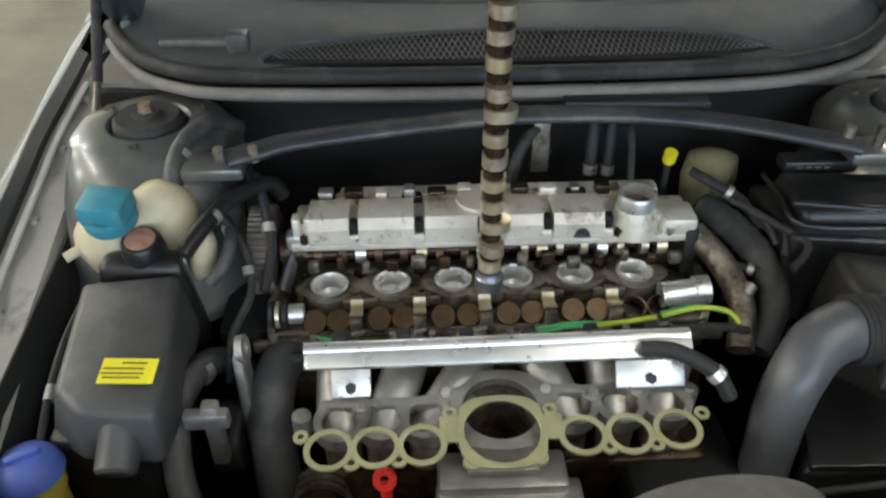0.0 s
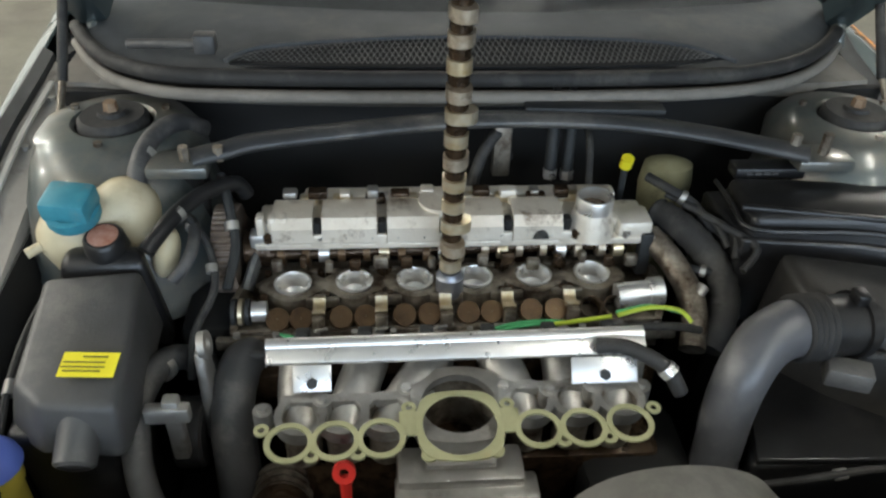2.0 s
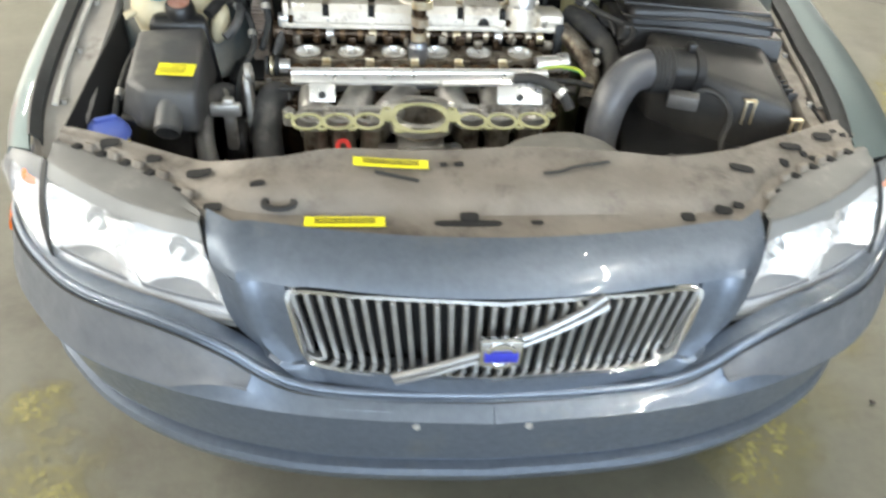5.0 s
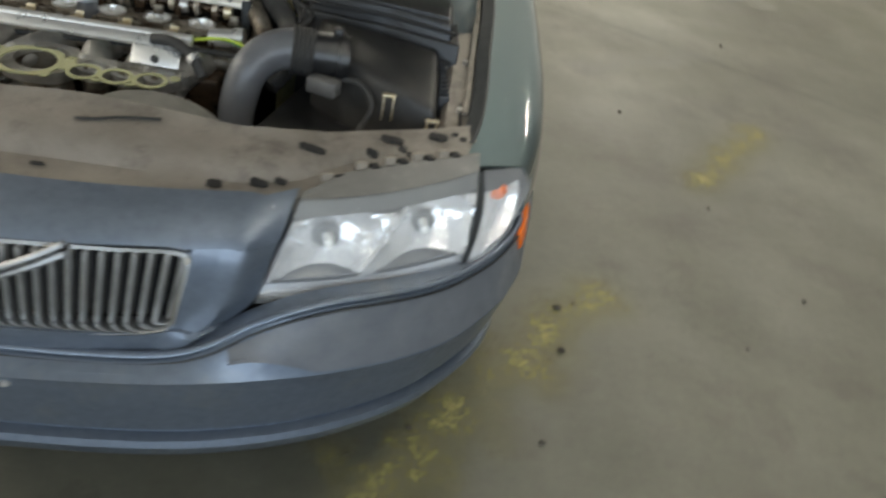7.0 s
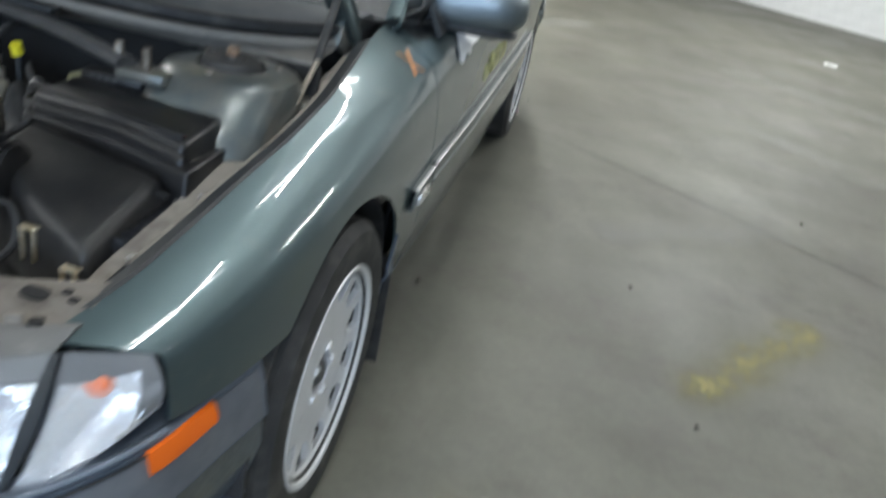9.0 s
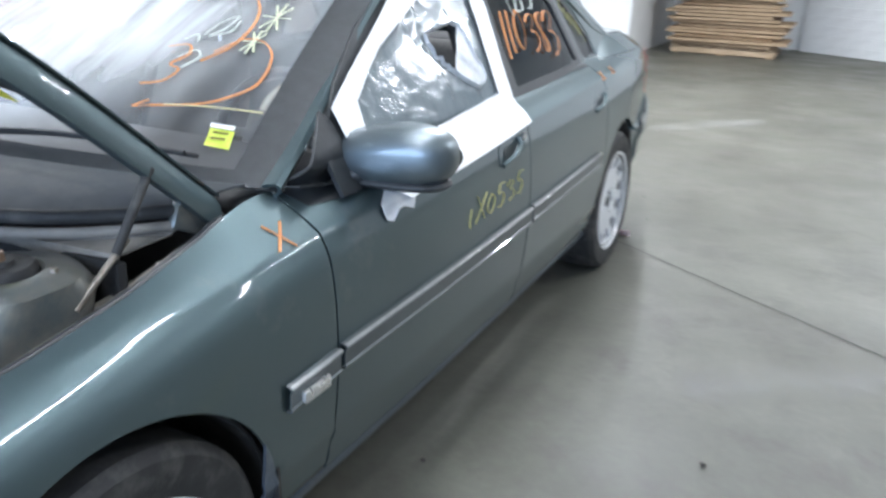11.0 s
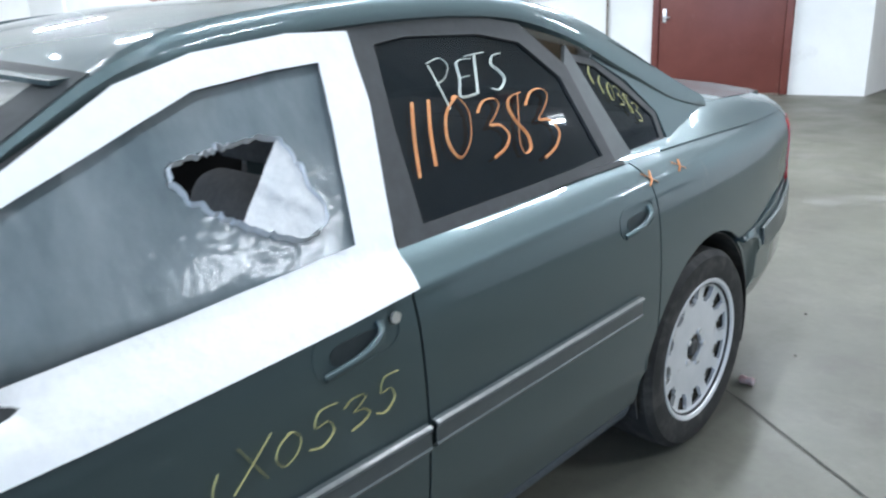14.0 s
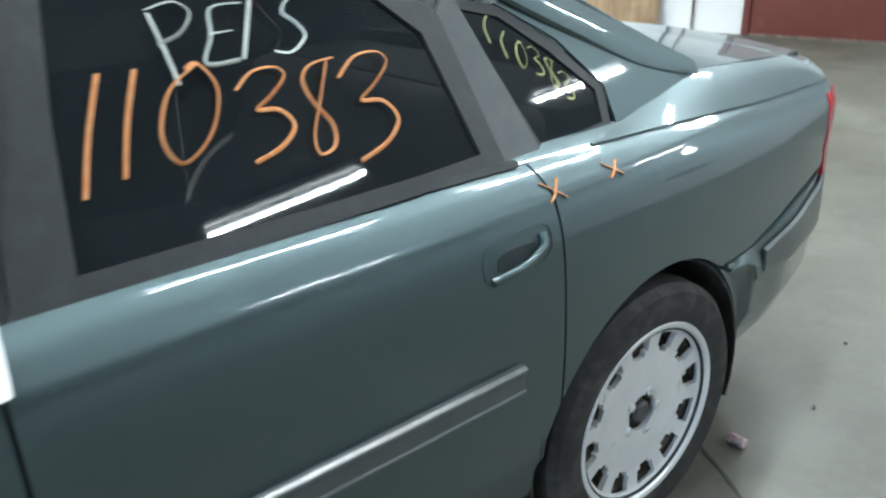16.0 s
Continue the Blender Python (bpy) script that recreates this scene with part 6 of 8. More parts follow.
bmesh.ops.delete(bm, geom=list({v for v in res["geom_interior"] + res["geom_unused"] if isinstance(v, bmesh.types.BMVert)}), context="VERTS")
bmesh.ops.create_uvsphere(bm, u_segments=28, v_segments=18, radius=1.0, matrix=Matrix.Translation((0.045, 0.012, 0.166)) @ Matrix.Diagonal((0.058, 0.05, 0.058, 1)))
ob = part("tank", bm, TANK, tank)
mod = ob.modifiers.new("remesh", "REMESH")
mod.mode, mod.voxel_size, mod.use_smooth_shade = "VOXEL", 0.006, True
part("tank_spout", cyl((-0.08, -0.06, 0.15), (-0.10, -0.075, 0.145), 0.008, n=12), TANK, tank)
part("tank_seam", lathe([(0.088, 0.128), (0.091, 0.131), (0.088, 0.134)], Matrix.Diagonal((1.0, 0.72, 1, 1)), 36), TANK, tank)
capm = Matrix.Translation((-0.018, -0.050, 0.205)) @ Matrix.Rotation(radians(10), 4, "X") @ Matrix.Rotation(radians(-8), 4, "Z")
cap = part("cap", moved(box(0, 0, 0.016, 0.076, 0.062, 0.036, 0.008), capm), BLUE_CAP, tank, "square turquoise screw cap")
part("cap_skirt", lathe([(0.040, -0.014), (0.043, -0.008), (0.043, 0.004), (0.034, 0.006)], capm, 28), BLUE_CAP, cap)
bm = bmesh.new()
bmesh.ops.create_uvsphere(bm, u_segments=20, v_segments=12, radius=1.0, matrix=Matrix.Translation((0.112, -0.04, 0.12)) @ Matrix.Rotation(radians(20), 4, "Y") @ Matrix.Diagonal((0.022, 0.03, 0.046, 1)))
part("tank_cheek", bm, TANK, tank)
part("tank_stand", box(0.0, 0.0, -0.10, 0.12, 0.10, 0.42, 0.01), PLASTIC, tank)

# ribbed coolant and vacuum hoses on that side
for name, label, pts, r in (
    ("coolant_hose", "thick grey rubber radiator hose", [(-0.365, 0.745, 0.56), (-0.378, 0.728, 0.620), (-0.392, 0.695, 0.632), (-0.400, 0.645, 0.60), (-0.393, 0.60, 0.53), (-0.39, 0.57, 0.40)], 0.031),
    ("radiator_hose", "curved black radiator hose", [(-0.450, 0.75, 0.59), (-0.484, 0.715, 0.640), (-0.507, 0.66, 0.650), (-0.511, 0.595, 0.635), (-0.497, 0.535, 0.585), (-0.462, 0.50, 0.525), (-0.42, 0.49, 0.47)], 0.0185),
    ("tank_hose", "grey hose of the coolant tank", [(-0.505, 0.896, 0.755), (-0.472, 0.872, 0.768), (-0.459, 0.835, 0.765), (-0.464, 0.797, 0.75), (-0.485, 0.775, 0.73)], 0.009),
    ("heater_hose", "grey heater hose beside the strut tower", [(-0.545, 0.87, 0.79), (-0.543, 0.915, 0.835), (-0.530, 0.965, 0.855), (-0.502, 1.008, 0.858), (-0.47, 1.04, 0.83)], 0.015),
    ("vacuum_hose", "bent black vacuum hose", [(-0.515, 0.785, 0.775), (-0.49, 0.825, 0.795), (-0.466, 0.866, 0.803), (-0.44, 0.895, 0.806), (-0.408, 0.922, 0.80), (-0.395, 0.93, 0.775)], 0.012),
):
    h = tagged(part(name, pipe(pts, r, n=18), PLASTIC if name == "vacuum_hose" else HOSE), label, "hose")
    part("hose_clamp", cyl(Vector(pts[1]).lerp(Vector(pts[2]), 0.35), Vector(pts[1]).lerp(Vector(pts[2]), 0.55), r * 1.06, n=20), ALU, h)
hub = tagged(part("belt_tensioner", lathe([(0.046, -0.02), (0.05, -0.016), (0.05, 0.016), (0.046, 0.02), (0.02, 0.02)], Matrix.Translation((-0.455, 0.64, 0.57)) @ Matrix.Rotation(radians(90), 4, "Y"), 32), PLASTIC), "grooved belt pulley with alloy brackets", "pulley")
part("bracket", wedge_box([(-0.435, 0.63, 0.56), (-0.42, 0.63, 0.56), (-0.42, 0.70, 0.56), (-0.435, 0.70, 0.56)], [(-0.440, 0.655, 0.70), (-0.425, 0.655, 0.70), (-0.425, 0.685, 0.70), (-0.440, 0.685, 0.70)], 0.005), ALU, hub)
part("bracket", box(-0.463, 0.585, 0.668, 0.058, 0.018, 0.026, 0.005), ALU, hub)
part("bracket", box(-0.458, 0.590, 0.635, 0.022, 0.02, 0.11, 0.005), ALU, hub)
part("bracket_eye", ring_plate(-0.432, 0.672, 0.702, 0.008, 0.019, 0.01, Matrix.Rotation(radians(80), 4, "Y")), ALU, hub)
alt = tagged(part("alternator", lathe([(0.01, -0.05), (0.035, -0.045), (0.04, -0.03), (0.04, 0.03), (0.03, 0.05), (0.01, 0.052)], Matrix.Translation((-0.332, 0.56, 0.50)) @ Matrix.Rotation(radians(70), 4, "X"), 30), OILY), "dirty finned alternator low in the bay", "alternator")
for k in range(6):
    part("fin", ring_plate(-0.332, 0.585 - 0.009 * k, 0.509 - 0.0033 * k, 0.034, 0.042, 0.004, Matrix.Rotation(radians(70), 4, "X"), 30), ALU_DARK, alt)

# washer filler by the lamp
wash = thing("washer_filler", "yellow washer neck with a blue cap", "washer filler", at=(-0.672, 0.535, 0.40))
part("neck", lathe([(0.030, -0.08), (0.030, 0.20), (0.035, 0.21), (0.035, 0.24)], Matrix(), 24), plain("washer_yellow", (0.6, 0.5, 0.08), 0.5), wash)
part("cap", lathe([(0.001, 0.270), (0.018, 0.269), (0.030, 0.263), (0.038, 0.252), (0.041, 0.240), (0.037, 0.236)], Matrix(), 28), WASHER_BLUE, wash, "blue screw cap")
part("cap_tab", box(0.0, 0.0, 0.271, 0.042, 0.011, 0.012, 0.004, Matrix.Rotation(0.5, 4, "Z")), WASHER_BLUE, wash)

# strut brace across the bay
brace = tagged(part("strut_brace", pipe([(-0.465, 0.916, 0.848), (-0.42, 0.930, 0.853), (-0.35, 0.952, 0.858), (-0.1, 0.990, 0.866), (0.05, 0.996, 0.867), (0.18, 0.988, 0.865), (0.30, 0.965, 0.860), (0.40, 0.930, 0.855), (0.47, 0.905, 0.850)], 0.021, n=18, per=6, flat=0.55), surface("brace_paint", (0.045, 0.047, 0.05), (0.08, 0.08, 0.08), 0.35, 0.2, 10, dirt=(0.2, 0.19, 0.17), dirt_at=(0.5, 0.75), dirt_scale=5)), "curved black steel strut brace, dusty on top", "strut brace")
part("brace_plate", moved(box(0, 0, 0, 0.225, 0.03, 0.01, 0.003), Matrix.Translation((0.155, 1.012, 0.878)) @ Matrix.Rotation(radians(-3), 4, "Z")), TRIM_BLACK, brace)
for s, x in ((1, 0.47), (-1, -0.455)):
    part("brace_foot", box(x + 0.03 * s, 0.92, 0.835, 0.09, 0.06, 0.02, 0.006), BAY_PAINT, brace)
    for d in (-0.02, 0.03):
        part("brace_bolt", cyl((x + d, 0.915, 0.845), (x + d, 0.915, 0.880 if s > 0 else 0.868), 0.008, n=6), ALU_DARK, brace)
    part("brace_leg", box(x + 0.02 * s, 0.95, 0.60, 0.04, 0.04, 0.46, 0.006), SHADE_BLACK, brace)

# black battery cover with a ledge, and the air filter box before it
batt = tagged(part("battery_cover", wedge_box([(0.345, 0.80, 0.50), (0.52, 0.765, 0.50), (0.67, 0.715, 0.50), (0.67, 0.93, 0.50), (0.345, 0.93, 0.50)], [(0.362, 0.810, 0.800), (0.53, 0.792, 0.806), (0.66, 0.755, 0.800), (0.66, 0.880, 0.812), (0.365, 0.925, 0.802)], 0.012), PLASTIC), "dusty black plastic battery cover", "battery cover")
part("cover_skirt", wedge_box([(0.335, 0.79, 0.32), (0.52, 0.755, 0.32), (0.675, 0.70, 0.32), (0.675, 0.94, 0.32), (0.335, 0.94, 0.32)], [(0.350, 0.802, 0.765), (0.52, 0.782, 0.765), (0.678, 0.735, 0.765), (0.675, 0.94, 0.765), (0.335, 0.94, 0.765)], 0.006), PLASTIC, batt)
part("cover_rib", moved(box(0, 0, 0, 0.31, 0.012, 0.010, 0.004), Matrix.Translation((0.50, 0.803, 0.803)) @ Matrix.Rotation(radians(-11), 4, "Z")), PLASTIC, batt)
part("cover_tab", box(0.43, 0.938, 0.805, 0.115, 0.035, 0.02, 0.004), PLASTIC, batt)
for k in range(4):
    part("tab_mark", box(0.395 + k * 0.014, 0.9195, 0.807, 0.009, 0.002, 0.004, 0), GREY_PLASTIC, batt)
part("lid_line", pipe([(0.352, 0.94, 0.783), (0.355, 0.87, 0.783), (0.362, 0.802, 0.783), (0.53, 0.783, 0.785), (0.668, 0.742, 0.783)], 0.004, n=6, per=4), PLASTIC, batt)
# slots drawn as black strips of painted shade
for z in (0.70, 0.73):
    part("side_slot_shade", moved(box(0, 0, 0, 0.11, 0.004, 0.008, 0.001), Matrix.Translation((0.61, 0.728, z)) @ Matrix.Rotation(radians(-19), 4, "Z")), SHADE_BLACK, batt)

air = tagged(part("air_filter_box", wedge_box([(0.39, 0.675, 0.56), (0.44, 0.62, 0.56), (0.53, 0.56, 0.56), (0.66, 0.515, 0.56), (0.665, 0.76, 0.56), (0.385, 0.79, 0.56)], [(0.395, 0.70, 0.757), (0.445, 0.648, 0.748), (0.53, 0.594, 0.728), (0.640, 0.545, 0.706), (0.638, 0.735, 0.752), (0.392, 0.772, 0.770)], 0.016), surface("air_box_plastic", (0.011, 0.011, 0.012), (0.019, 0.019, 0.019), 0.45, 0, 7, dirt=(0.05, 0.046, 0.04), dirt_at=(0.42, 0.75), dirt_scale=6, bumps=0.06, bump_scale=220)), "large black plastic air filter box, dusty on top", "air filter box")
part("lower_box", wedge_box([(0.31, 0.53, 0.31), (0.64, 0.52, 0.31), (0.66, 0.76, 0.31), (0.33, 0.78, 0.31)], [(0.295, 0.52, 0.60), (0.65, 0.51, 0.60), (0.67, 0.77, 0.60), (0.38, 0.79, 0.60)], 0.012), PLASTIC, air)
part("box_flange", wedge_box([(0.30, 0.520, 0.60), (0.66, 0.505, 0.60), (0.672, 0.77, 0.60), (0.375, 0.80, 0.60)], [(0.30, 0.520, 0.612), (0.66, 0.505, 0.612), (0.672, 0.77, 0.612), (0.375, 0.80, 0.612)], 0.003), PLASTIC, air)
for x, y, z in ((0.55, 0.553, 0.712), (0.635, 0.518, 0.69)):
    part("spring_clip", box(x - 0.009, y, z - 0.022, 0.004, 0.006, 0.05, 0.0015), BRASSY, air, "yellowed spring clip")
    part("spring_clip", box(x + 0.009, y, z - 0.022, 0.004, 0.006, 0.05, 0.0015), BRASSY, air, "yellowed spring clip")
    part("clip_head", box(x, y + 0.004, z + 0.002, 0.026, 0.012, 0.005, 0.002), BRASSY, air)
for k in range(7):
    part("box_rib", box(0.655, 0.60 + k * 0.02, 0.66, 0.02, 0.005, 0.10, 0.001), PLASTIC, air)
part("sensor_block", box(0.425, 0.585, 0.70, 0.06, 0.035, 0.03, 0.005, Matrix.Rotation(radians(-20), 4, "Z")), GREY_PLASTIC, air)
part("sensor_wire", pipe([(0.43, 0.62, 0.70), (0.49, 0.60, 0.71), (0.52, 0.565, 0.68), (0.50, 0.53, 0.64), (0.51, 0.52, 0.60)], 0.006, n=8), RUBBER, air)

duct = tagged(part("intake_duct", pipe([(0.365, 0.630, 0.742), (0.345, 0.627, 0.743), (0.312, 0.613, 0.732), (0.284, 0.590, 0.702), (0.270, 0.574, 0.650), (0.266, 0.563, 0.595), (0.265, 0.55, 0.48)], 0.040, n=28, per=7, taper=0.78), surface("duct_plastic", (0.075, 0.077, 0.084), (0.11, 0.112, 0.12), 0.34, 0, 10, dirt=(0.19, 0.185, 0.18), dirt_at=(0.5, 0.8), dirt_scale=6)), "fat grey plastic air intake elbow", "air duct")
part("bellows", pipe([(0.355, 0.629, 0.743), (0.375, 0.632, 0.742), (0.398, 0.634, 0.741)], 0.043, n=28, per=5, ripple=0.08), RUBBER, duct, "ribbed rubber bellows")
part("sleeve", cyl((0.395, 0.634, 0.741), (0.462, 0.642, 0.738), 0.042, n=28), PLASTIC, duct)
part("sleeve_band", cyl((0.440, 0.639, 0.739), (0.453, 0.641, 0.738), 0.047, n=28), PLASTIC, duct)
part("sleeve_lug", box(0.440, 0.640, 0.786, 0.018, 0.025, 0.02, 0.004), PLASTIC, duct)
# rounded grey fan cover standing up behind the slam panel
rows = []
for a in np.linspace(0, math.pi, 26):
    ca, sa = math.cos(a), math.sin(a) ** 0.8
    rows.append([(0.155 - 0.142 * ca * k, 0.375 + off, 0.595 + 0.115 * sa * k) for k, off in ((1.0, 0.0), (1.0, 0.022), (0.985, 0.05), (0.94, 0.072), (0.6, 0.080), (0.0, 0.082))])
fan = tagged(part("fan_shroud", thick(grid(rows), 0.005), surface("shroud_plastic", (0.11, 0.107, 0.096), (0.155, 0.15, 0.138), 0.6, 0, 8, dirt=(0.26, 0.25, 0.22), dirt_at=(0.5, 0.8), dirt_scale=5)), "dusty grey rounded fan shroud behind the radiator panel", "fan shroud")
part("shroud_base", box(0.155, 0.43, 0.45, 0.30, 0.06, 0.27, 0.01), SHADE_BLACK, fan)
part("shroud_dot", cyl((0.25, 0.455, 0.652), (0.25, 0.455, 0.66), 0.005, n=10), TRIM_BLACK, fan)

# pipes, plugs and lines towards the firewall
lines = thing("brake_lines", "small pipes and yellow-capped fluid bottle by the firewall", "brake fluid bottle", at=(0.25, 1.04, 0.70))
part("bottle", lathe([(0.04, -0.35), (0.045, 0.0), (0.05, 0.05), (0.045, 0.085), (0.02, 0.095), (0.001, 0.095)], Matrix.Translation((0.06, 0.0, -0.028)) @ Matrix.Diagonal((0.95, 0.7, 1, 1)), 26), surface("yellowed_bottle", (0.3, 0.28, 0.15), (0.4, 0.37, 0.22), 0.5, 0, 15, dirt=(0.1, 0.1, 0.08), dirt_scale=9), lines, "yellowed plastic bottle")
part("sight_plug", cyl((-0.04, -0.066, 0.092), (-0.04, -0.072, 0.11), 0.0105, n=20), YELLOW, lines, "bright yellow round plug")
part("plug_stem", cyl((-0.04, -0.066, 0.095), (-0.04, -0.06, -0.2), 0.006, n=8), TRIM_BLACK, lines)
for x, y, h in ((-0.155, 0.0, 0.085), (-0.125, 0.005, 0.08)):
    u = part("pipe_union", cyl((x, y - 0.03, h - 0.03), (x, y - 0.02, h + 0.06), 0.010, n=14), TRIM_BLACK, lines)
    part("union_nut", cyl((x, y - 0.031, h - 0.034), (x, y - 0.03, h - 0.018), 0.012, n=6), BRIGHT, u)
    part("pipe_line", pipe([(x, y - 0.02, h + 0.05), (x + 0.005, y, h + 0.10), (x + 0.01, y + 0.06, h + 0.10)], 0.006, n=8), TRIM_BLACK, lines)
part("pipe_line", pipe([(-0.10, -0.08, 0.06), (-0.095, -0.03, 0.12), (-0.09, 0.05, 0.12)], 0.006, n=8), RUBBER, lines)
part("bracket", box(-0.235, 0.0, 0.09, 0.03, 0.02, 0.10, 0.004), ALU_DARK, lines)
part("pipe_line", pipe([(-0.29, -0.04, 0.03), (-0.27, -0.02, 0.09), (-0.24, 0.0, 0.12), (-0.22, 0.02, 0.06)], 0.010, n=10), RUBBER, lines)
harness = tagged(part("wiring_harness", pipe([(0.255, 0.92, 0.74), (0.29, 0.87, 0.735), (0.33, 0.82, 0.70), (0.335, 0.77, 0.66), (0.30, 0.72, 0.62)], 0.022, n=14, ripple=0.10), RUBBER), "ribbed black wiring loom beside the battery", "wiring loom")
for k in range(4):
    part("loom_strap", pipe([(0.27 + 0.02 * k, 0.93 - 0.03 * k, 0.765), (0.31 + 0.02 * k, 0.90 - 0.035 * k, 0.755), (0.345, 0.86 - 0.03 * k, 0.73)], 0.006, n=8), RUBBER, harness)
part("plug", cyl((0.275, 0.765, 0.668), (0.300, 0.785, 0.690), 0.010, n=12), ALU, harness)
part("coolant_pipe", pipe([(0.235, 0.88, 0.72), (0.265, 0.83, 0.70), (0.285, 0.77, 0.665), (0.27, 0.71, 0.63)], 0.020, n=16), ALU_DARK, harness)
# black blocks added to fill the bay's depths with shade
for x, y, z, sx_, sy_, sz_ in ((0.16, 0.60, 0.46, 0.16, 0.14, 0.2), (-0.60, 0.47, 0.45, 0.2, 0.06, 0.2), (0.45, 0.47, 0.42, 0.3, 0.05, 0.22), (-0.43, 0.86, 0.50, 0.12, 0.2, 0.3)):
    part("bay_shade_block", box(x, y, z, sx_, sy_, sz_, 0.02), SHADE_BLACK, car)

# loose cables and small hoses
for name, label, pts, r, mat in (
    ("bay_cable", "thin black cable along the inner fender", [(-0.655, 0.50, 0.62), (-0.668, 0.58, 0.66), (-0.672, 0.68, 0.69), (-0.668, 0.78, 0.70), (-0.655, 0.84, 0.69)], 0.0055, RUBBER),
    ("bay_cable", "black cable draped beside the engine", [(-0.47, 0.86, 0.78), (-0.44, 0.83, 0.745), (-0.43, 0.78, 0.71), (-0.455, 0.73, 0.67), (-0.46, 0.69, 0.62)], 0.006, RUBBER),
    ("bay_cable", "black cable draped beside the engine", [(-0.43, 0.93, 0.81), (-0.415, 0.885, 0.785), (-0.405, 0.84, 0.74), (-0.415, 0.79, 0.70)], 0.0075, TRIM_BLACK),
    ("fuel_hose", "small black hose behind the battery cover", [(0.245, 0.96, 0.78), (0.275, 0.925, 0.775), (0.31, 0.905, 0.76), (0.335, 0.87, 0.73)], 0.008, RUBBER),
    ("bay_cable", "twisted black cable in front of the battery", [(0.255, 0.86, 0.715), (0.285, 0.82, 0.70), (0.325, 0.80, 0.70), (0.345, 0.76, 0.67)], 0.0065, TRIM_BLACK),
    ("bay_cable", "thin black cable over the fan shroud", [(0.30, 0.49, 0.60), (0.35, 0.475, 0.63), (0.42, 0.48, 0.635), (0.50, 0.50, 0.61)], 0.005, RUBBER),
):
    c = tagged(part(name, pipe(pts, r, n=8), mat), label, "cable", "loose cables")
    part("cable_clip", cyl(Vector(pts[1]).lerp(Vector(pts[2]), 0.4), Vector(pts[1]).lerp(Vector(pts[2]), 0.6), r * 1.5, n=10), ALU, c)

# ---- side windows, tape, film, mirror, handles ----
def tape_at(y, z, out=0.0):
    """On the door skin below the glass, on the glass above."""
    g = glass_at(y, z)
    s = skin(y, z)
    k = min(1.0, max(0.0, (z - 0.905) / 0.04))
    return Vector((s.x * (1 - k) + g.x * k + out, y, z))


def strip(outer, inner, at, out, sub=5):
    """A band between two loops of (y, z) with as many corners."""
    n = len(outer)
    rows = []
    for i in range(n):
        for k in range(sub):
            t = k / sub
            o = Vector(outer[i]).lerp(Vector(outer[(i + 1) % n]), t)
            q = Vector(inner[i]).lerp(Vector(inner[(i + 1) % n]), t)
            rows.append([at(*o.lerp(q, j / 3), out) for j in range(4)])
    return grid(rows, closed_v=True)


def fill(loop, at, out, centre=None, rings=6):
    c = Vector(centre or (sum(p[0] for p in loop) / len(loop), sum(p[1] for p in loop) / len(loop)))
    pts = []
    for i in range(len(loop)):
        a, b = Vector(loop[i]), Vector(loop[(i + 1) % len(loop)])
        pts += [a.lerp(b, k / 4) for k in range(4)]
    rows = [[at(*c.lerp(p, j / rings), out) for p in pts] for j in range(1, rings + 1)]
    bm = grid(rows, closed_u=True)
    mid = bm.verts.new(at(*c, out))
    bm.verts.ensure_lookup_table()
    m = len(pts)
    for k in range(m):
        bm.faces.new((mid, bm.verts[k], bm.verts[(k + 1) % m]))
    return bm


FW = [(1.70, 0.955), (1.80, 1.06), (1.95, 1.15), (2.14, 1.24), (2.31, 1.285), (2.45, 1.30), (2.575, 1.30), (2.55, 1.15), (2.53, 0.945), (2.2, 0.925), (1.9, 0.91), (1.72, 0.905)]
FWO = [(1.60, 0.955), (1.74, 1.075), (1.91, 1.175), (2.10, 1.265), (2.29, 1.315), (2.45, 1.332), (2.62, 1.335), (2.605, 1.15), (2.575, 0.92), (2.2, 0.895), (1.9, 0.875), (1.60, 0.87)]
RW = [(2.66, 0.957), (2.69, 1.14), (2.725, 1.292), (2.82, 1.302), (3.05, 1.294), (3.18, 1.268), (3.295, 1.175), (3.335, 0.978), (3.0, 0.966)]
RWO = [(2.578, 0.925), (2.61, 1.14), (2.635, 1.33), (2.82, 1.34), (3.06, 1.335), (3.21, 1.31), (3.345, 1.20), (3.385, 0.955), (3.0, 0.94)]
QW = [(3.405, 1.208), (3.50, 1.187), (3.61, 1.115), (3.712, 1.03), (3.70, 0.972), (3.60, 0.966), (3.50, 0.963)]
QWO = [(3.385, 1.232), (3.51, 1.205), (3.63, 1.13), (3.738, 1.035), (3.722, 0.955), (3.60, 0.948), (3.488, 0.945)]
POST = [(3.34, 1.20), (3.39, 1.25), (3.49, 0.945), (3.38, 0.945)]
FILM_HOLE = [(2.413, 1.153), (2.348, 1.159), (2.253, 1.149), (2.198, 1.141), (2.189, 1.117), (2.22, 1.078), (2.261, 1.048), (2.286, 1.034)]
FLAP = [(2.413, 1.153), (2.43, 1.11), (2.432, 1.069), (2.448, 1.030), (2.44, 1.004), (2.393, 0.988), (2.355, 1.0), (2.319, 1.013), (2.286, 1.034), (2.33, 1.075), (2.37, 1.113)]
T_OUT = [(1.668, 1.032), (1.805, 1.10), (1.979, 1.180), (2.16, 1.268), (2.31, 1.305), (2.513, 1.325), (2.656, 1.322), (2.640, 1.189), (2.566, 0.957), (2.553, 0.876), (2.382, 0.862), (1.968, 0.834), (1.80, 0.825), (1.70, 0.88), (1.675, 0.963)]
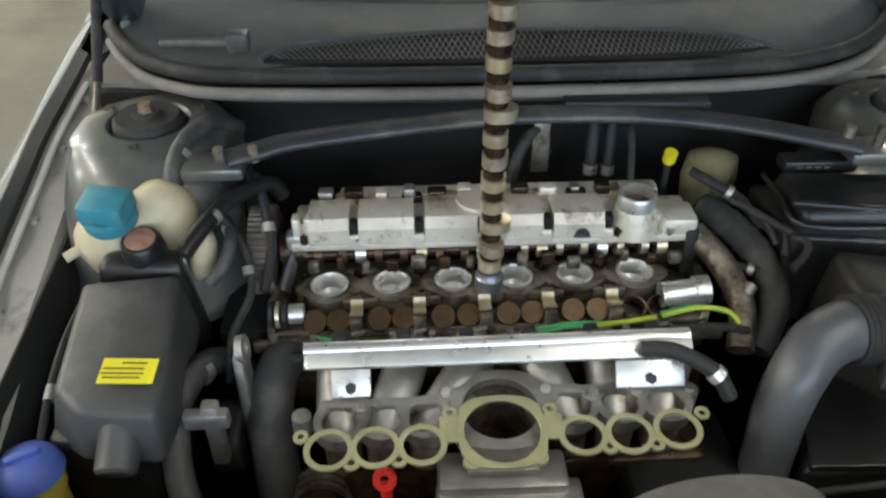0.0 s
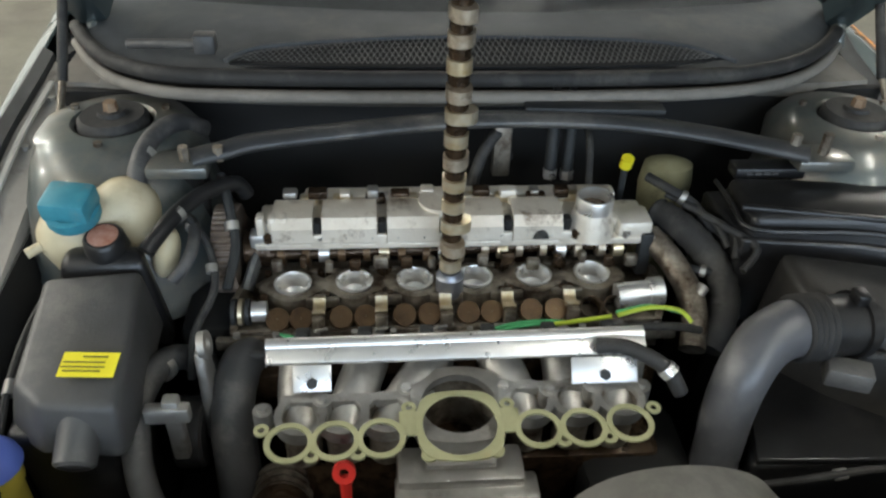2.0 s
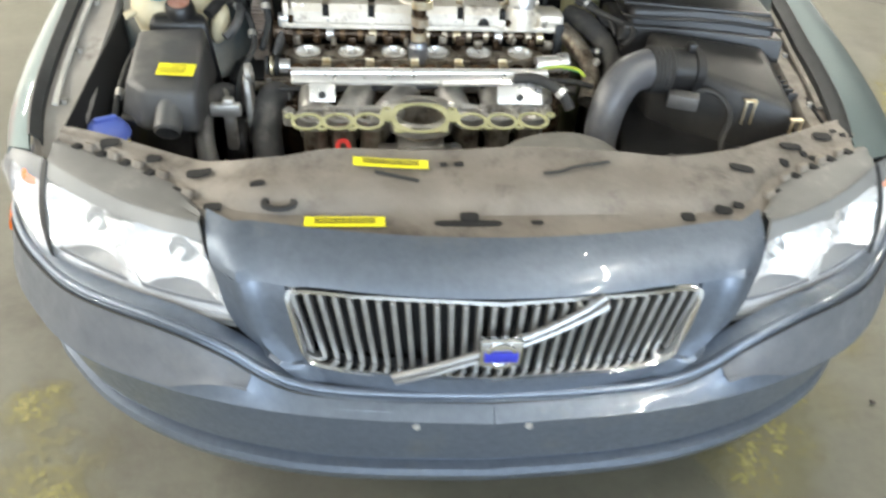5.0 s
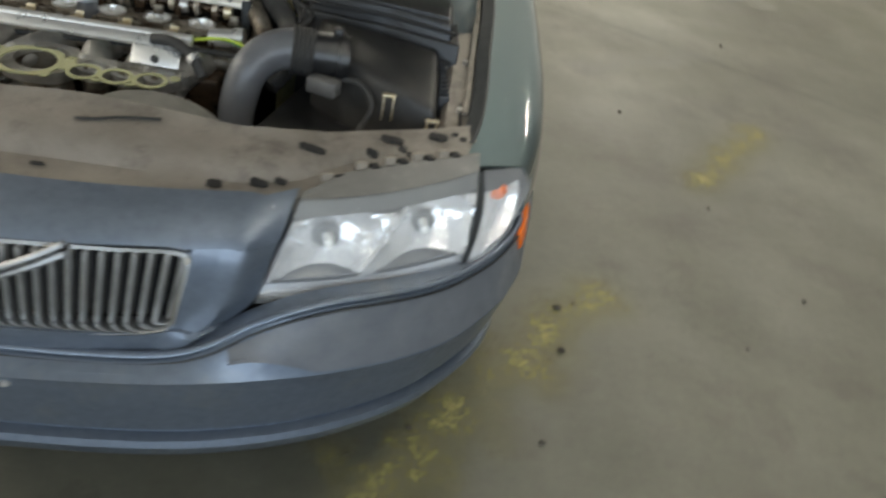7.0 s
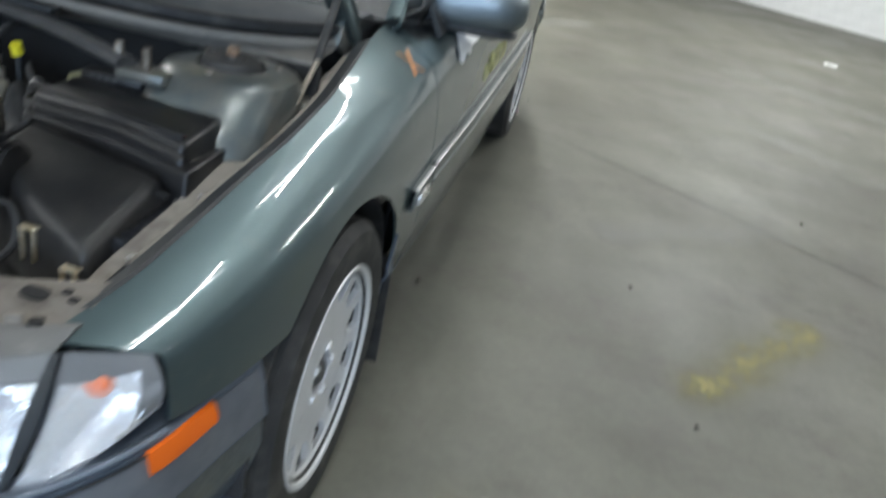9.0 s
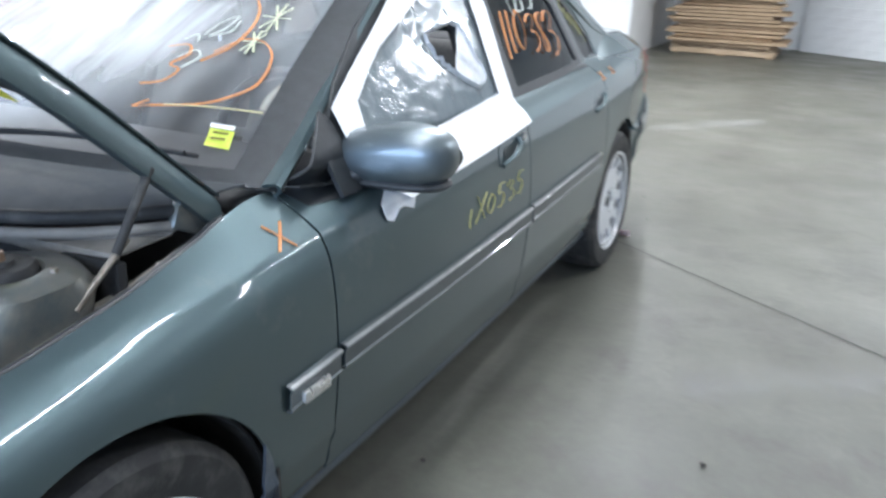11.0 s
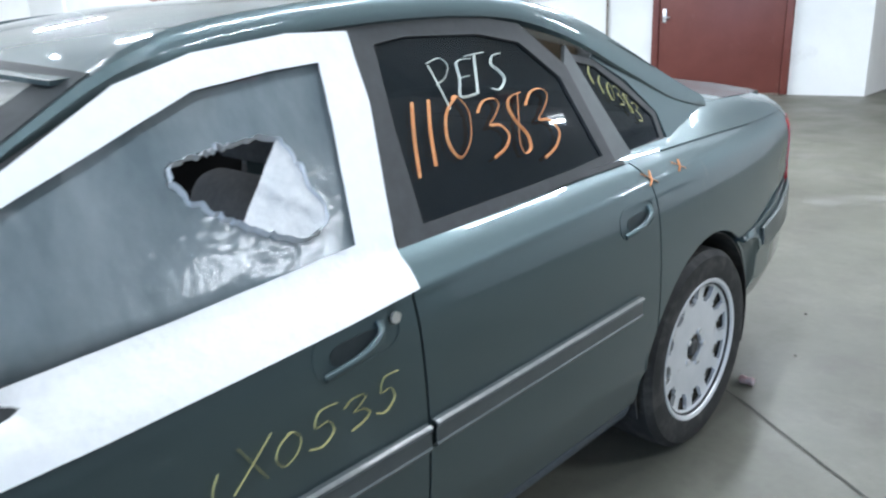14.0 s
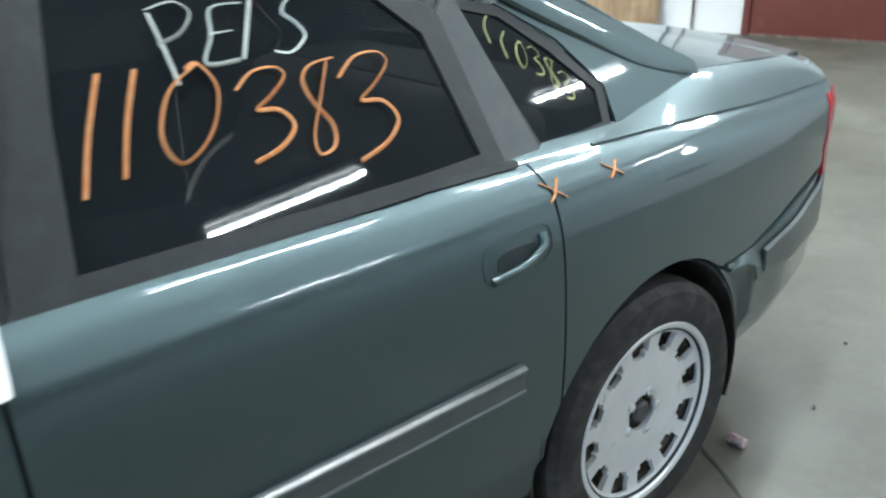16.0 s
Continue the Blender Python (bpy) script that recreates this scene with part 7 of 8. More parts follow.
T_IN = [(1.768, 1.033), (1.86, 1.085), (1.948, 1.129), (2.105, 1.183), (2.288, 1.247), (2.45, 1.264), (2.56, 1.27), (2.535, 1.17), (2.477, 0.962), (2.40, 0.958), (2.106, 0.938), (1.87, 0.924), (1.81, 0.935), (1.765, 0.955), (1.755, 0.99)]


def wrinkled(at, amount):
    return lambda y, z, out=0.0: at(y, z, out + amount * noise.noise(Vector((y * 14, z * 14, 3.1))) + amount * 0.6 * noise.noise(Vector((y * 45, z * 45, 0))))


for sx in (1, -1):
    part("door_frame", flip(thick(strip(FWO, FW, glass_at, 0.0), 0.01), sx), TRIM_BLACK, car, "black door window frame")
    part("door_frame", flip(thick(strip(RWO, RW, glass_at, 0.0), 0.01), sx), TRIM_BLACK, car, "black door window frame")
    part("quarter_frame", flip(thick(strip(QWO, QW, glass_at, -0.008), 0.008), sx), TRIM_BLACK, car)
    part("rear_glass", flip(thick(fill(RW, glass_at, -0.006), 0.003), sx), TINTED, car, "dark tinted rear door glass").visible_shadow = False
    part("quarter_glass", flip(thick(fill(QW, glass_at, -0.012), 0.003), sx), TINTED, car, "dark quarter glass").visible_shadow = False
    part("rear_post", flip(thick(fill(POST, glass_at, -0.002), 0.012), sx), surface("post_trim", (0.05, 0.058, 0.06), (0.07, 0.078, 0.08), 0.45, 0, 20), car, "grey rear window post")
    # skin of the rear pillar behind the quarter glass
    pl = [(3.50, 1.21), (3.56, 1.24), (3.70, 1.17), (3.9, 1.08), (4.1, 1.005), (4.1, 0.935), (3.74, 0.945), (3.742, 1.035), (3.64, 1.135)]
    part("rear_pillar", flip(thick(fill(pl, glass_at, -0.006), 0.006), sx), PAINT, car)
    tri = [(1.505, 0.895), (1.545, 0.94), (1.64, 1.03), (1.69, 0.975), (1.70, 0.90), (1.66, 0.865), (1.53, 0.865)]
    part("mirror_sail", flip(thick(fill(tri, tape_at, 0.004), 0.008), sx), TRIM_BLACK, car)
part("door_glass", flip(thick(fill(FW, glass_at, -0.006), 0.003), -1), GLASS, car, "front passenger door glass").visible_shadow = False
rows = [[skin(y, z) + Vector((o, 0, dz)) for o, dz in ((0.004, 0.002), (-0.004, 0.012), (-0.016, 0.01))] for y, z in [(y, side(y, 8.9).z) for y in np.linspace(2.60, 3.40, 16)]]
part("waist_seal", thick(grid(rows), 0.003), TRIM_BLACK, car)

# white tape round the broken driver's window and the torn film behind it
tape = tagged(part("window_tape", thick(strip(T_OUT, T_IN, wrinkled(tape_at, 0.0022), 0.016), 0.0015), WHITE_TAPE), "wide white tape round the broken driver's window", "tape")
for a, b in (([(1.69, 0.835), (1.70, 0.80), (1.72, 0.793), (1.745, 0.812), (1.775, 0.812), (1.81, 0.800), (1.84, 0.835), (1.83, 0.86), (1.76, 0.87)], 0.008),):
    part("tape_end", thick(fill(a, wrinkled(tape_at, 0.003), b), 0.0015), WHITE_TAPE, tape)
line = [tape_at(2.60 - 0.05 * t, 1.27 - 0.25 * t + 0.004 * math.sin(9 * t), 0.0085) for t in np.linspace(0, 1, 8)]
part("tape_crease", pipe(line, 0.0016, n=6, per=3, flat=0.6), WHITE_TAPE, tape)

C = Vector((2.30, 1.085))
N = 96


def ray_loop(loop, a):
    """Where the ray at angle a from C leaves a loop."""
    d, best = Vector((math.cos(a), math.sin(a))), 0.02
    for i in range(len(loop)):
        p, q = Vector(loop[i]) - C, Vector(loop[(i + 1) % len(loop)]) - C
        e = q - p
        den = d.x * e.y - d.y * e.x
        if abs(den) > 1e-9:
            t = (p.x * e.y - p.y * e.x) / den
            s = (p.x * d.y - p.y * d.x) / den
            if t > 0 and -1e-6 <= s <= 1 + 1e-6:
                best = max(best, t)
    return best


HOLE_ALL = FILM_HOLE + [(2.319, 1.013), (2.355, 1.0), (2.393, 0.988), (2.44, 1.004), (2.448, 1.03), (2.432, 1.069), (2.43, 1.11)]
film_at = wrinkled(tape_at, 0.0012)
wide = [(C.x + (y - C.x) * 1.07, C.y + (z - C.y) * 1.17) for y, z in T_IN]
rows, torn = [], []
for k in range(N):
    a = 2 * math.pi * k / N
    r1, r0 = ray_loop(wide, a), ray_loop(HOLE_ALL, a)
    r0 *= 1 + 0.07 * noise.noise(Vector((k * 0.55, 0, 0))) + 0.05 * noise.noise(Vector((k * 1.7, 3, 0)))
    d = Vector((math.cos(a), math.sin(a)))
    rows.append([film_at(*(C + d * (r0 + (r1 - r0) * j / 12)), 0.0025 + 0.0008 * math.sin(math.pi * j / 12)) for j in range(13)])
    torn.append(film_at(*(C + d * r0), 0.004))
film = part("window_film", grid(rows, closed_v=True), FILM, None, "clear plastic film, torn open")
tagged(film, "crumpled clear plastic film over the broken window, torn open", "plastic sheet")
ring_line = [torn[k] + Vector((0.002 * noise.noise(Vector((k * 0.37, 1, 0))), 0.008 * noise.noise(Vector((k * 0.37, 0, 2))), 0.010 * noise.noise(Vector((k * 0.37, 5, 0))))) for k in range(N)]
rows = [[p + Vector((0.002, 0, 0)), p + Vector((0.009, 0.004, 0.0045)), p + Vector((0.002, 0.001, -0.0055))] for p in ring_line]
edge_bm = grid(rows, closed_v=True, closed_u=True)
bmesh.ops.recalc_face_normals(edge_bm, faces=edge_bm.faces[:])
part("torn_edge", edge_bm, FILM_WHITE, film, "white stretched edge of the tear")
part("flap", thick(fill(FLAP, wrinkled(glass_at, 0.006), 0.006), 0.001), FILM_WHITE, film, "cloudy torn flap of film")

# door mirrors
for sx in (1, -1):
    bm = bmesh.new()
    bmesh.ops.create_uvsphere(bm, u_segments=40, v_segments=24, radius=1.0)
    for v in bm.verts:
        x, y, z = v.co
        f = lambda q, e: math.copysign(abs(q) ** e, q)
        v.co = (0.157 * f(x, 0.76), 0.078 * f(y, 0.85), 0.070 * f(z, 0.78))
        lean = max(0.0, (0.2 - x) / 1.2)
        v.co.x -= 0.014 * lean
        v.co.z = v.co.z * (1 - (0.50 if z > 0 else 0.20) * lean ** 1.3) - 0.012 * lean
        v.co.y = min(v.co.y, 0.05)
    moved(bm, Matrix.Translation((0.876, 1.735, 0.937)) @ Matrix.Rotation(radians(6), 4, "Z") @ Matrix.Rotation(radians(-3), 4, "Y"))
    mir = part("door_mirror", flip(bm, sx), MIRROR_LIT, car, "rounded green door mirror, its paint lightened as lit from above")
    bm = bmesh.new()
    bmesh.ops.create_uvsphere(bm, u_segments=32, v_segments=16, radius=1.0)
    for v in bm.verts:
        x, y, z = v.co
        f = lambda q, e: math.copysign(abs(q) ** e, q)
        v.co = (0.125 * f(x, 0.72), 0.070 * f(y, 0.85), 0.016 * f(z, 0.8))
        v.co.y = min(v.co.y, 0.052)
    moved(bm, Matrix.Translation((0.892, 1.736, 0.884)) @ Matrix.Rotation(radians(6), 4, "Z"))
    # underside in black, painting the shade below the mirror
    part("mirror_shade", flip(bm, sx), TRIM_BLACK, mir, "lower shell blackened as shade")
    part("mirror_arm", flip(pipe([(0.74, 1.64, 0.885), (0.80, 1.67, 0.893), (0.87, 1.71, 0.908)], 0.034, n=16, flat=0.75), sx), TRIM_BLACK, mir)
    rows = [[(0.912 + 0.115 * math.cos(a) * r, 1.789, 0.937 + 0.048 * math.sin(a) * r) for a in np.linspace(0, 2 * math.pi, 25)[:-1]] for r in (0.05, 0.6, 1.0)]
    part("mirror_glass", flip(thick(grid(rows, closed_u=True), 0.004), sx), CHROME, mir)

# pull handles in shallow dishes
def handle(y0, y1, z0, z1, sx, lock=None):
    cy, cz, ry, rz = (y0 + y1) / 2, (z0 + z1) / 2, (y1 - y0) / 2, (z1 - z0) / 2
    slope = 0.12
    at = lambda y, z, out: skin(y, z, out)
    loop = lambda k: [(cy + k * ry * math.copysign(abs(math.cos(a)) ** 0.55, math.cos(a)) + (0.02 if lock and math.cos(a) > 0 else 0) * k, cz + slope * ry * math.cos(a) + k * rz * math.copysign(abs(math.sin(a)) ** 0.7, math.sin(a))) for a in np.linspace(0, 2 * math.pi, 21)[:-1]]
    e = part("door_handle", flip(thick(strip(loop(1.16), loop(1.0), at, 0.002, 2), 0.002), sx), PAINT, car, "body-coloured pull handle in a dished recess")
    # dark patch on the skin, painted as the shade in the dish
    part("recess", flip(thick(fill([(cy + 0.62 * (y - cy) - 0.008, cz + 0.5 * (z - cz) - 0.006) for y, z in loop(1.0)], at, 0.0015), 0.002), sx), surface("recess_shade", (0.03, 0.04, 0.042), (0.045, 0.055, 0.058), 0.5, 0.3, 30), e)
    line = [at(y, cz + slope * (y - cy) + rz * h, o) for y, h, o in ((cy - 0.92 * ry, -0.75, 0.002), (cy - 0.5 * ry, -0.62, 0.010), (cy + 0.1 * ry, -0.5, 0.012), (cy + 0.62 * ry, -0.1, 0.010), (cy + 0.72 * ry, 0.4, 0.002))]
    part("grip", flip(pipe(line, 0.0075, n=12), sx), PAINT, e)
    if lock:
        p = at(*lock, 0.004)
        part("lock", flip(cyl(p, p + Vector((0.006, 0, 0)), 0.011, n=18), sx), BRIGHT, e, "round key lock")


for sx in (1, -1):
    handle(2.315, 2.475, 0.787, 0.858, sx, (2.487, 0.841))
    handle(3.245, 3.395, 0.802, 0.868, sx)


# ---- chalk writing: hand-drawn strokes ----
GLYPHS = {
    "1": [[(0.5, 1.0), (0.2, 0.5), (0.5, 0.0)]],
    "0": [[(0.55, 1.0), (0.2, 0.75), (0.15, 0.3), (0.45, 0.0), (0.8, 0.25), (0.85, 0.7), (0.55, 1.0), (0.4, 0.95)]],
    "3": [[(-0.05, 0.80), (0.2, 0.98), (0.6, 1.0), (0.78, 0.88), (0.55, 0.68), (0.34, 0.56), (0.72, 0.52), (1.0, 0.32), (0.80, 0.12), (0.35, 0.0)]],
    "8": [[(0.75, 1.0), (0.25, 0.95), (0.1, 0.8), (0.35, 0.55), (0.8, 0.28), (0.85, 0.06), (0.55, 0.0), (0.4, 0.2), (0.5, 0.55), (0.62, 0.98)]],
    "5": [[(0.85, 1.0), (0.3, 0.98), (0.22, 0.6), (0.6, 0.62), (0.8, 0.3), (0.5, 0.02), (0.1, 0.1)]],
    "P": [[(0.05, 0.9), (0.4, 0.35), (0.75, -0.25)], [(0.0, 0.95), (0.5, 1.05), (0.85, 0.85), (0.7, 0.55), (0.3, 0.4)]],
    "E": [[(0.8, 1.0), (0.2, 0.95), (0.25, 0.5), (0.2, 0.05), (0.85, 0.05)], [(0.2, 0.52), (0.65, 0.55)]],
    "T": [[(0.1, 0.95), (0.9, 1.0)], [(0.5, 0.97), (0.45, 0.0)]],
    "S": [[(0.8, 1.0), (0.35, 0.95), (0.2, 0.72), (0.6, 0.5), (0.85, 0.25), (0.5, 0.0), (0.05, 0.05)]],
    "X": [[(0.1, 1.0), (0.9, 0.0)], [(0.9, 1.0), (0.1, 0.0)]],
    "*": [[(0.1, 0.5), (0.9, 0.5)], [(0.25, 0.1), (0.75, 0.9)], [(0.25, 0.9), (0.75, 0.1)], [(0.5, 1.0), (0.5, 0.0)]],
}


def chalk(letters, place, material, parent, name, label, r=0.0035):
    """Letters (character, across, up, width, height), drawn along place(across, up) on a surface."""
    e = None
    for ch, x0, z0, wide, high in letters:
        for stroke in GLYPHS[ch]:
            if len(stroke) == 2:
                stroke = [(stroke[0][0] + (stroke[1][0] - stroke[0][0]) * k / 5, stroke[0][1] + (stroke[1][1] - stroke[0][1]) * k / 5) for k in range(6)]
            line = [place(x0 + wide * x, z0 + high * y) for x, y in stroke]
            ob = part(name if e is None else "stroke", pipe(line, r, n=6, per=5, flat=0.35), material, e or parent, label if e is None else "")
            e = e or ob


def spaced(text, wide, high, gap):
    return [(ch, wide * gap * i, 0.006 * math.sin(5 * i), wide, high) for i, ch in enumerate(text)]


on_rear = lambda a, u: glass_at(2.69 + a + 0.44 * u, 1.035 + u, 0.0035)
chalk([("1", 0.0, 0.0, 0.012, 0.138), ("1", 0.048, 0.014, 0.012, 0.124), ("0", 0.082, 0.018, 0.108, 0.118), ("3", 0.205, 0.002, 0.092, 0.117), ("8", 0.300, -0.004, 0.078, 0.126), ("3", 0.376, -0.024, 0.108, 0.146)], on_rear, CHALK_ORANGE, car, "chalk_number", "orange handwritten stock number", 0.0037)
chalk([("P", 0.062, 0.132, 0.075, 0.080), ("E", 0.140, 0.130, 0.078, 0.078), ("T", 0.176, 0.134, 0.080, 0.084), ("S", 0.258, 0.136, 0.062, 0.076)], on_rear, CHALK_WHITE, car, "chalk_word", "white handwritten word on the glass", 0.0032)
chalk(spaced("110383", 0.034, 0.045, 1.12), lambda a, u: glass_at(3.44 + a * 0.86 + 0.3 * u, 1.155 + u - 0.62 * a, -0.005), CHALK_YELLOW, car, "chalk_number", "small handwritten number", 0.0022)
chalk([("1", 0.0, -0.004, 0.02, 0.05), ("X", 0.035, 0.0, 0.075, 0.07), ("0", 0.108, 0.004, 0.062, 0.052), ("5", 0.175, 0.004, 0.07, 0.064), ("3", 0.252, 0.006, 0.058, 0.056), ("5", 0.320, 0.008, 0.06, 0.066)], lambda a, u: skin(2.085 + a + 0.25 * u, 0.672 + u, 0.003), CHALK_YELLOW, car, "chalk_code", "faint yellow handwritten code on the door", 0.0022)
chalk([("X", 0, 0, 0.052, 0.034)], lambda a, u: skin(1.378 + a + 0.5 * u, 0.822 + u, 0.004), CHALK_ORANGE, car, "chalk_cross", "orange chalk cross", 0.003)
chalk([("X", 0, 0, 0.055, 0.028)], lambda a, u: skin(3.405 + a, 0.897 + u, 0.003), CHALK_ORANGE, car, "chalk_cross", "orange chalk cross", 0.0025)
chalk([("X", 0, 0, 0.05, 0.022)], lambda a, u: skin(3.572 + a, 0.905 + u, 0.003), CHALK_ORANGE, car, "chalk_cross", "orange chalk cross", 0.0025)
on_screen = lambda u, v: screen_at(u, v) + Vector((0, -0.004, 0.008))


def screen_strokes(strokes, mat, r, label):
    e = None
    for s in strokes:
        ob = part("chalk_mark" if e is None else "stroke", pipe([on_screen(u, v) for u, v in s], r, n=6, per=6, flat=0.35), mat, e or ws, label if e is None else "")
        e = e or ob


screen_strokes([[(0.425, 0.70), (0.517, 0.755), (0.64, 0.745), (0.71, 0.63), (0.703, 0.50), (0.643, 0.415)], [(0.66, 0.46), (0.72, 0.53), (0.79, 0.53), (0.848, 0.465), (0.857, 0.355), (0.807, 0.293), (0.73, 0.25), (0.602, 0.226)],
                [(0.50, 0.46), (0.56, 0.48), (0.59, 0.44), (0.56, 0.39), (0.60, 0.37), (0.58, 0.32), (0.52, 0.30)], [(0.60, 0.226), (0.56, 0.215), (0.59, 0.245)]], CHALK_ORANGE, 0.003, "orange chalk scrawl on the windscreen")
screen_strokes([[(0.64, 0.236), (0.78, 0.246), (0.915, 0.247)]], surface("pale_yellow_chalk", (0.7, 0.62, 0.25), (0.8, 0.75, 0.5), 0.8, 0, 90), 0.0035, "pale yellow chalk line")
PALE_STAR = surface("pale_chalk", (0.62, 0.66, 0.42), (0.75, 0.77, 0.58), 0.8, 0, 90)
for u0, v0, k in ((0.770, 0.657, 0.105), (0.758, 0.525, 0.075)):
    screen_strokes([[(u0 + k * (x - 0.5) * 1.2, v0 + k * 1.5 * (y - 0.5)) for x, y in s] for s in GLYPHS["*"]], PALE_STAR, 0.003, "pale chalk star")
screen_strokes([[(0.58, 0.53), (0.60, 0.60), (0.64, 0.64), (0.63, 0.57), (0.60, 0.53), (0.655, 0.56), (0.66, 0.62)], [(0.56, 0.42), (0.60, 0.46), (0.63, 0.43), (0.60, 0.38)], [(0.53, 0.50), (0.56, 0.53), (0.58, 0.50)]], CHALK_WHITE, 0.003, "white chalk scribble")
rows = [[on_screen(*p) for p in r] for r in (((0.806, 0.175), (0.873, 0.170)), ((0.812, 0.145), (0.878, 0.140)), ((0.817, 0.115), (0.883, 0.109)))]
sticker = part("windscreen_sticker", thick(grid(rows), 0.001), surface("lime_sticker", (0.6, 0.75, 0.05), (0.75, 0.8, 0.15), 0.5, 0, 60), ws, "lime yellow sticker")
rows = [[on_screen(*p) + Vector((0, -0.002, 0.003)) for p in r] for r in (((0.804, 0.188), (0.871, 0.184)), ((0.806, 0.174), (0.873, 0.170)))]
part("sticker_header", thick(grid(rows), 0.001), WHITE_TAPE, sticker, "white printed header")
for k in (0.0, 0.02):
    rows = [[on_screen(u, v) + Vector((0, -0.002, 0.004)) for u in (0.825, 0.865)] for v in (0.132 + k, 0.138 + k)]
    part("print_bar", thick(grid(rows), 0.0006), INK, sticker)
rows = []
for k in np.linspace(0, 1, 14):
    lo, hi = Vector((0.415 + 0.375 * k, 0.755 + 0.033 * k)), Vector((0.35 + 0.422 * k, 0.833 + 0.067 * k))
    rows.append([on_screen(*lo.lerp(hi, j / 4)) + Vector((0, 0, 0.003 * noise.noise(Vector((k * 9, j, 0))))) for j in range(5)])
part("sun_strip", thick(grid(rows), 0.001), WHITE_TAPE, ws, "white paper strip at the top of the screen")

# ---- cabin ----
INNER = surface("cabin_trim", (0.05, 0.05, 0.05), (0.08, 0.08, 0.078), 0.7, 0, 10)
part("dashboard", wedge_box([(-0.70, 1.50, 0.60), (0.70, 1.50, 0.60), (0.70, 1.90, 0.62), (-0.70, 1.90, 0.62)], [(-0.70, 1.45, 0.87), (0.70, 1.45, 0.87), (0.68, 1.85, 0.885), (-0.68, 1.85, 0.885)], 0.03), INNER, car, "dark grey dashboard")
wheel_m = Matrix.Translation((0.36, 1.99, 0.86)) @ Matrix.Rotation(radians(62), 4, "X")
bm = lathe([(0.185 + 0.016 * math.cos(a), 0.016 * math.sin(a)) for a in np.linspace(0, 2 * math.pi, 11)[:-1]], wheel_m, 36, close=True)
sw = part("steering_wheel", bm, TRIM_BLACK, car, "black steering wheel")
part("airbag_pad", moved(box(0, 0, 0, 0.17, 0.14, 0.05, 0.02), wheel_m), TRIM_BLACK, sw)
part("spoke", moved(box(0, 0, 0, 0.36, 0.03, 0.02, 0.006), wheel_m), TRIM_BLACK, sw)


def seat(x, y):
    e = part("seat", wedge_box([(x - 0.25, y - 0.25, 0.36), (x + 0.25, y - 0.25, 0.36), (x + 0.25, y + 0.25, 0.36), (x - 0.25, y + 0.25, 0.36)], [(x - 0.24, y - 0.26, 0.56), (x + 0.24, y - 0.26, 0.56), (x + 0.24, y + 0.24, 0.52), (x - 0.24, y + 0.24, 0.52)], 0.05), SEAT, car, "grey cloth front seat")
    part("backrest", wedge_box([(x - 0.24, y + 0.18, 0.48), (x + 0.24, y + 0.18, 0.48), (x + 0.24, y + 0.32, 0.48), (x - 0.24, y + 0.32, 0.48)], [(x - 0.19, y + 0.36, 1.02), (x + 0.19, y + 0.36, 1.02), (x + 0.19, y + 0.46, 1.02), (x - 0.19, y + 0.46, 1.02)], 0.05), SEAT, e)
    part("headrest", wedge_box([(x - 0.13, y + 0.38, 1.05), (x + 0.13, y + 0.38, 1.05), (x + 0.13, y + 0.47, 1.05), (x - 0.13, y + 0.47, 1.05)], [(x - 0.12, y + 0.41, 1.21), (x + 0.12, y + 0.41, 1.21), (x + 0.12, y + 0.49, 1.21), (x - 0.12, y + 0.49, 1.21)], 0.035), SEAT, e)
    for d in (-0.05, 0.05):
        part("headrest_post", cyl((x + d, y + 0.42, 0.98), (x + d, y + 0.425, 1.07), 0.006, n=8), CHROME, e)


seat(0.37, 2.15)
seat(-0.37, 2.15)
part("rear_bench", wedge_box([(-0.68, 2.95, 0.36), (0.68, 2.95, 0.36), (0.68, 3.45, 0.36), (-0.68, 3.45, 0.36)], [(-0.66, 2.95, 0.56), (0.66, 2.95, 0.56), (0.66, 3.45, 0.53), (-0.66, 3.45, 0.53)], 0.05), SEAT, car, "grey cloth rear bench")
part("rear_backrest", wedge_box([(-0.66, 3.38, 0.48), (0.66, 3.38, 0.48), (0.66, 3.55, 0.48), (-0.66, 3.55, 0.48)], [(-0.62, 3.58, 0.98), (0.62, 3.58, 0.98), (0.62, 3.7, 0.98), (-0.62, 3.7, 0.98)], 0.05), SEAT, car)
part("parcel_shelf", box(0, 3.85, 0.97, 1.28, 0.34, 0.02, 0.004), INNER, car)
part("cabin_floor", box(0, 2.4, 0.34, 1.5, 1.8, 0.02, 0.004), INNER, car)
rows = [[(rail(y).x * u * 0.95, y, rail(y).z - 0.025 + 0.05 * (1 - u * u)) for u in np.linspace(-1, 1, 13)] for y in np.linspace(2.2, 3.35, 10)]
part("headliner", thick(grid(rows), 0.006), surface("headliner_cloth", (0.3, 0.29, 0.27), (0.36, 0.35, 0.33), 0.9, 0, 40), car)
part("belt_pillar", box(-0.67, 2.62, 0.95, 0.06, 0.10, 0.75, 0.02, Matrix.Rotation(radians(14), 4, "Y")), INNER, car)
part("belt_pillar", box(0.67, 2.62, 0.95, 0.04, 0.08, 0.70, 0.02, Matrix.Rotation(radians(-22), 4, "Y")), INNER, car)

# ---- things round the hall ----
door = thing("steel_door", "brown painted steel double door in the white wall", "door", at=(-3.0, DW(-3.0) - 0.03, 0))
door.rotation_euler = (0, 0, math.atan(0.25))
part("leaf", box(0.0, 0, 1.07, 1.62, 0.05, 2.1, 0.004), BROWN, door)
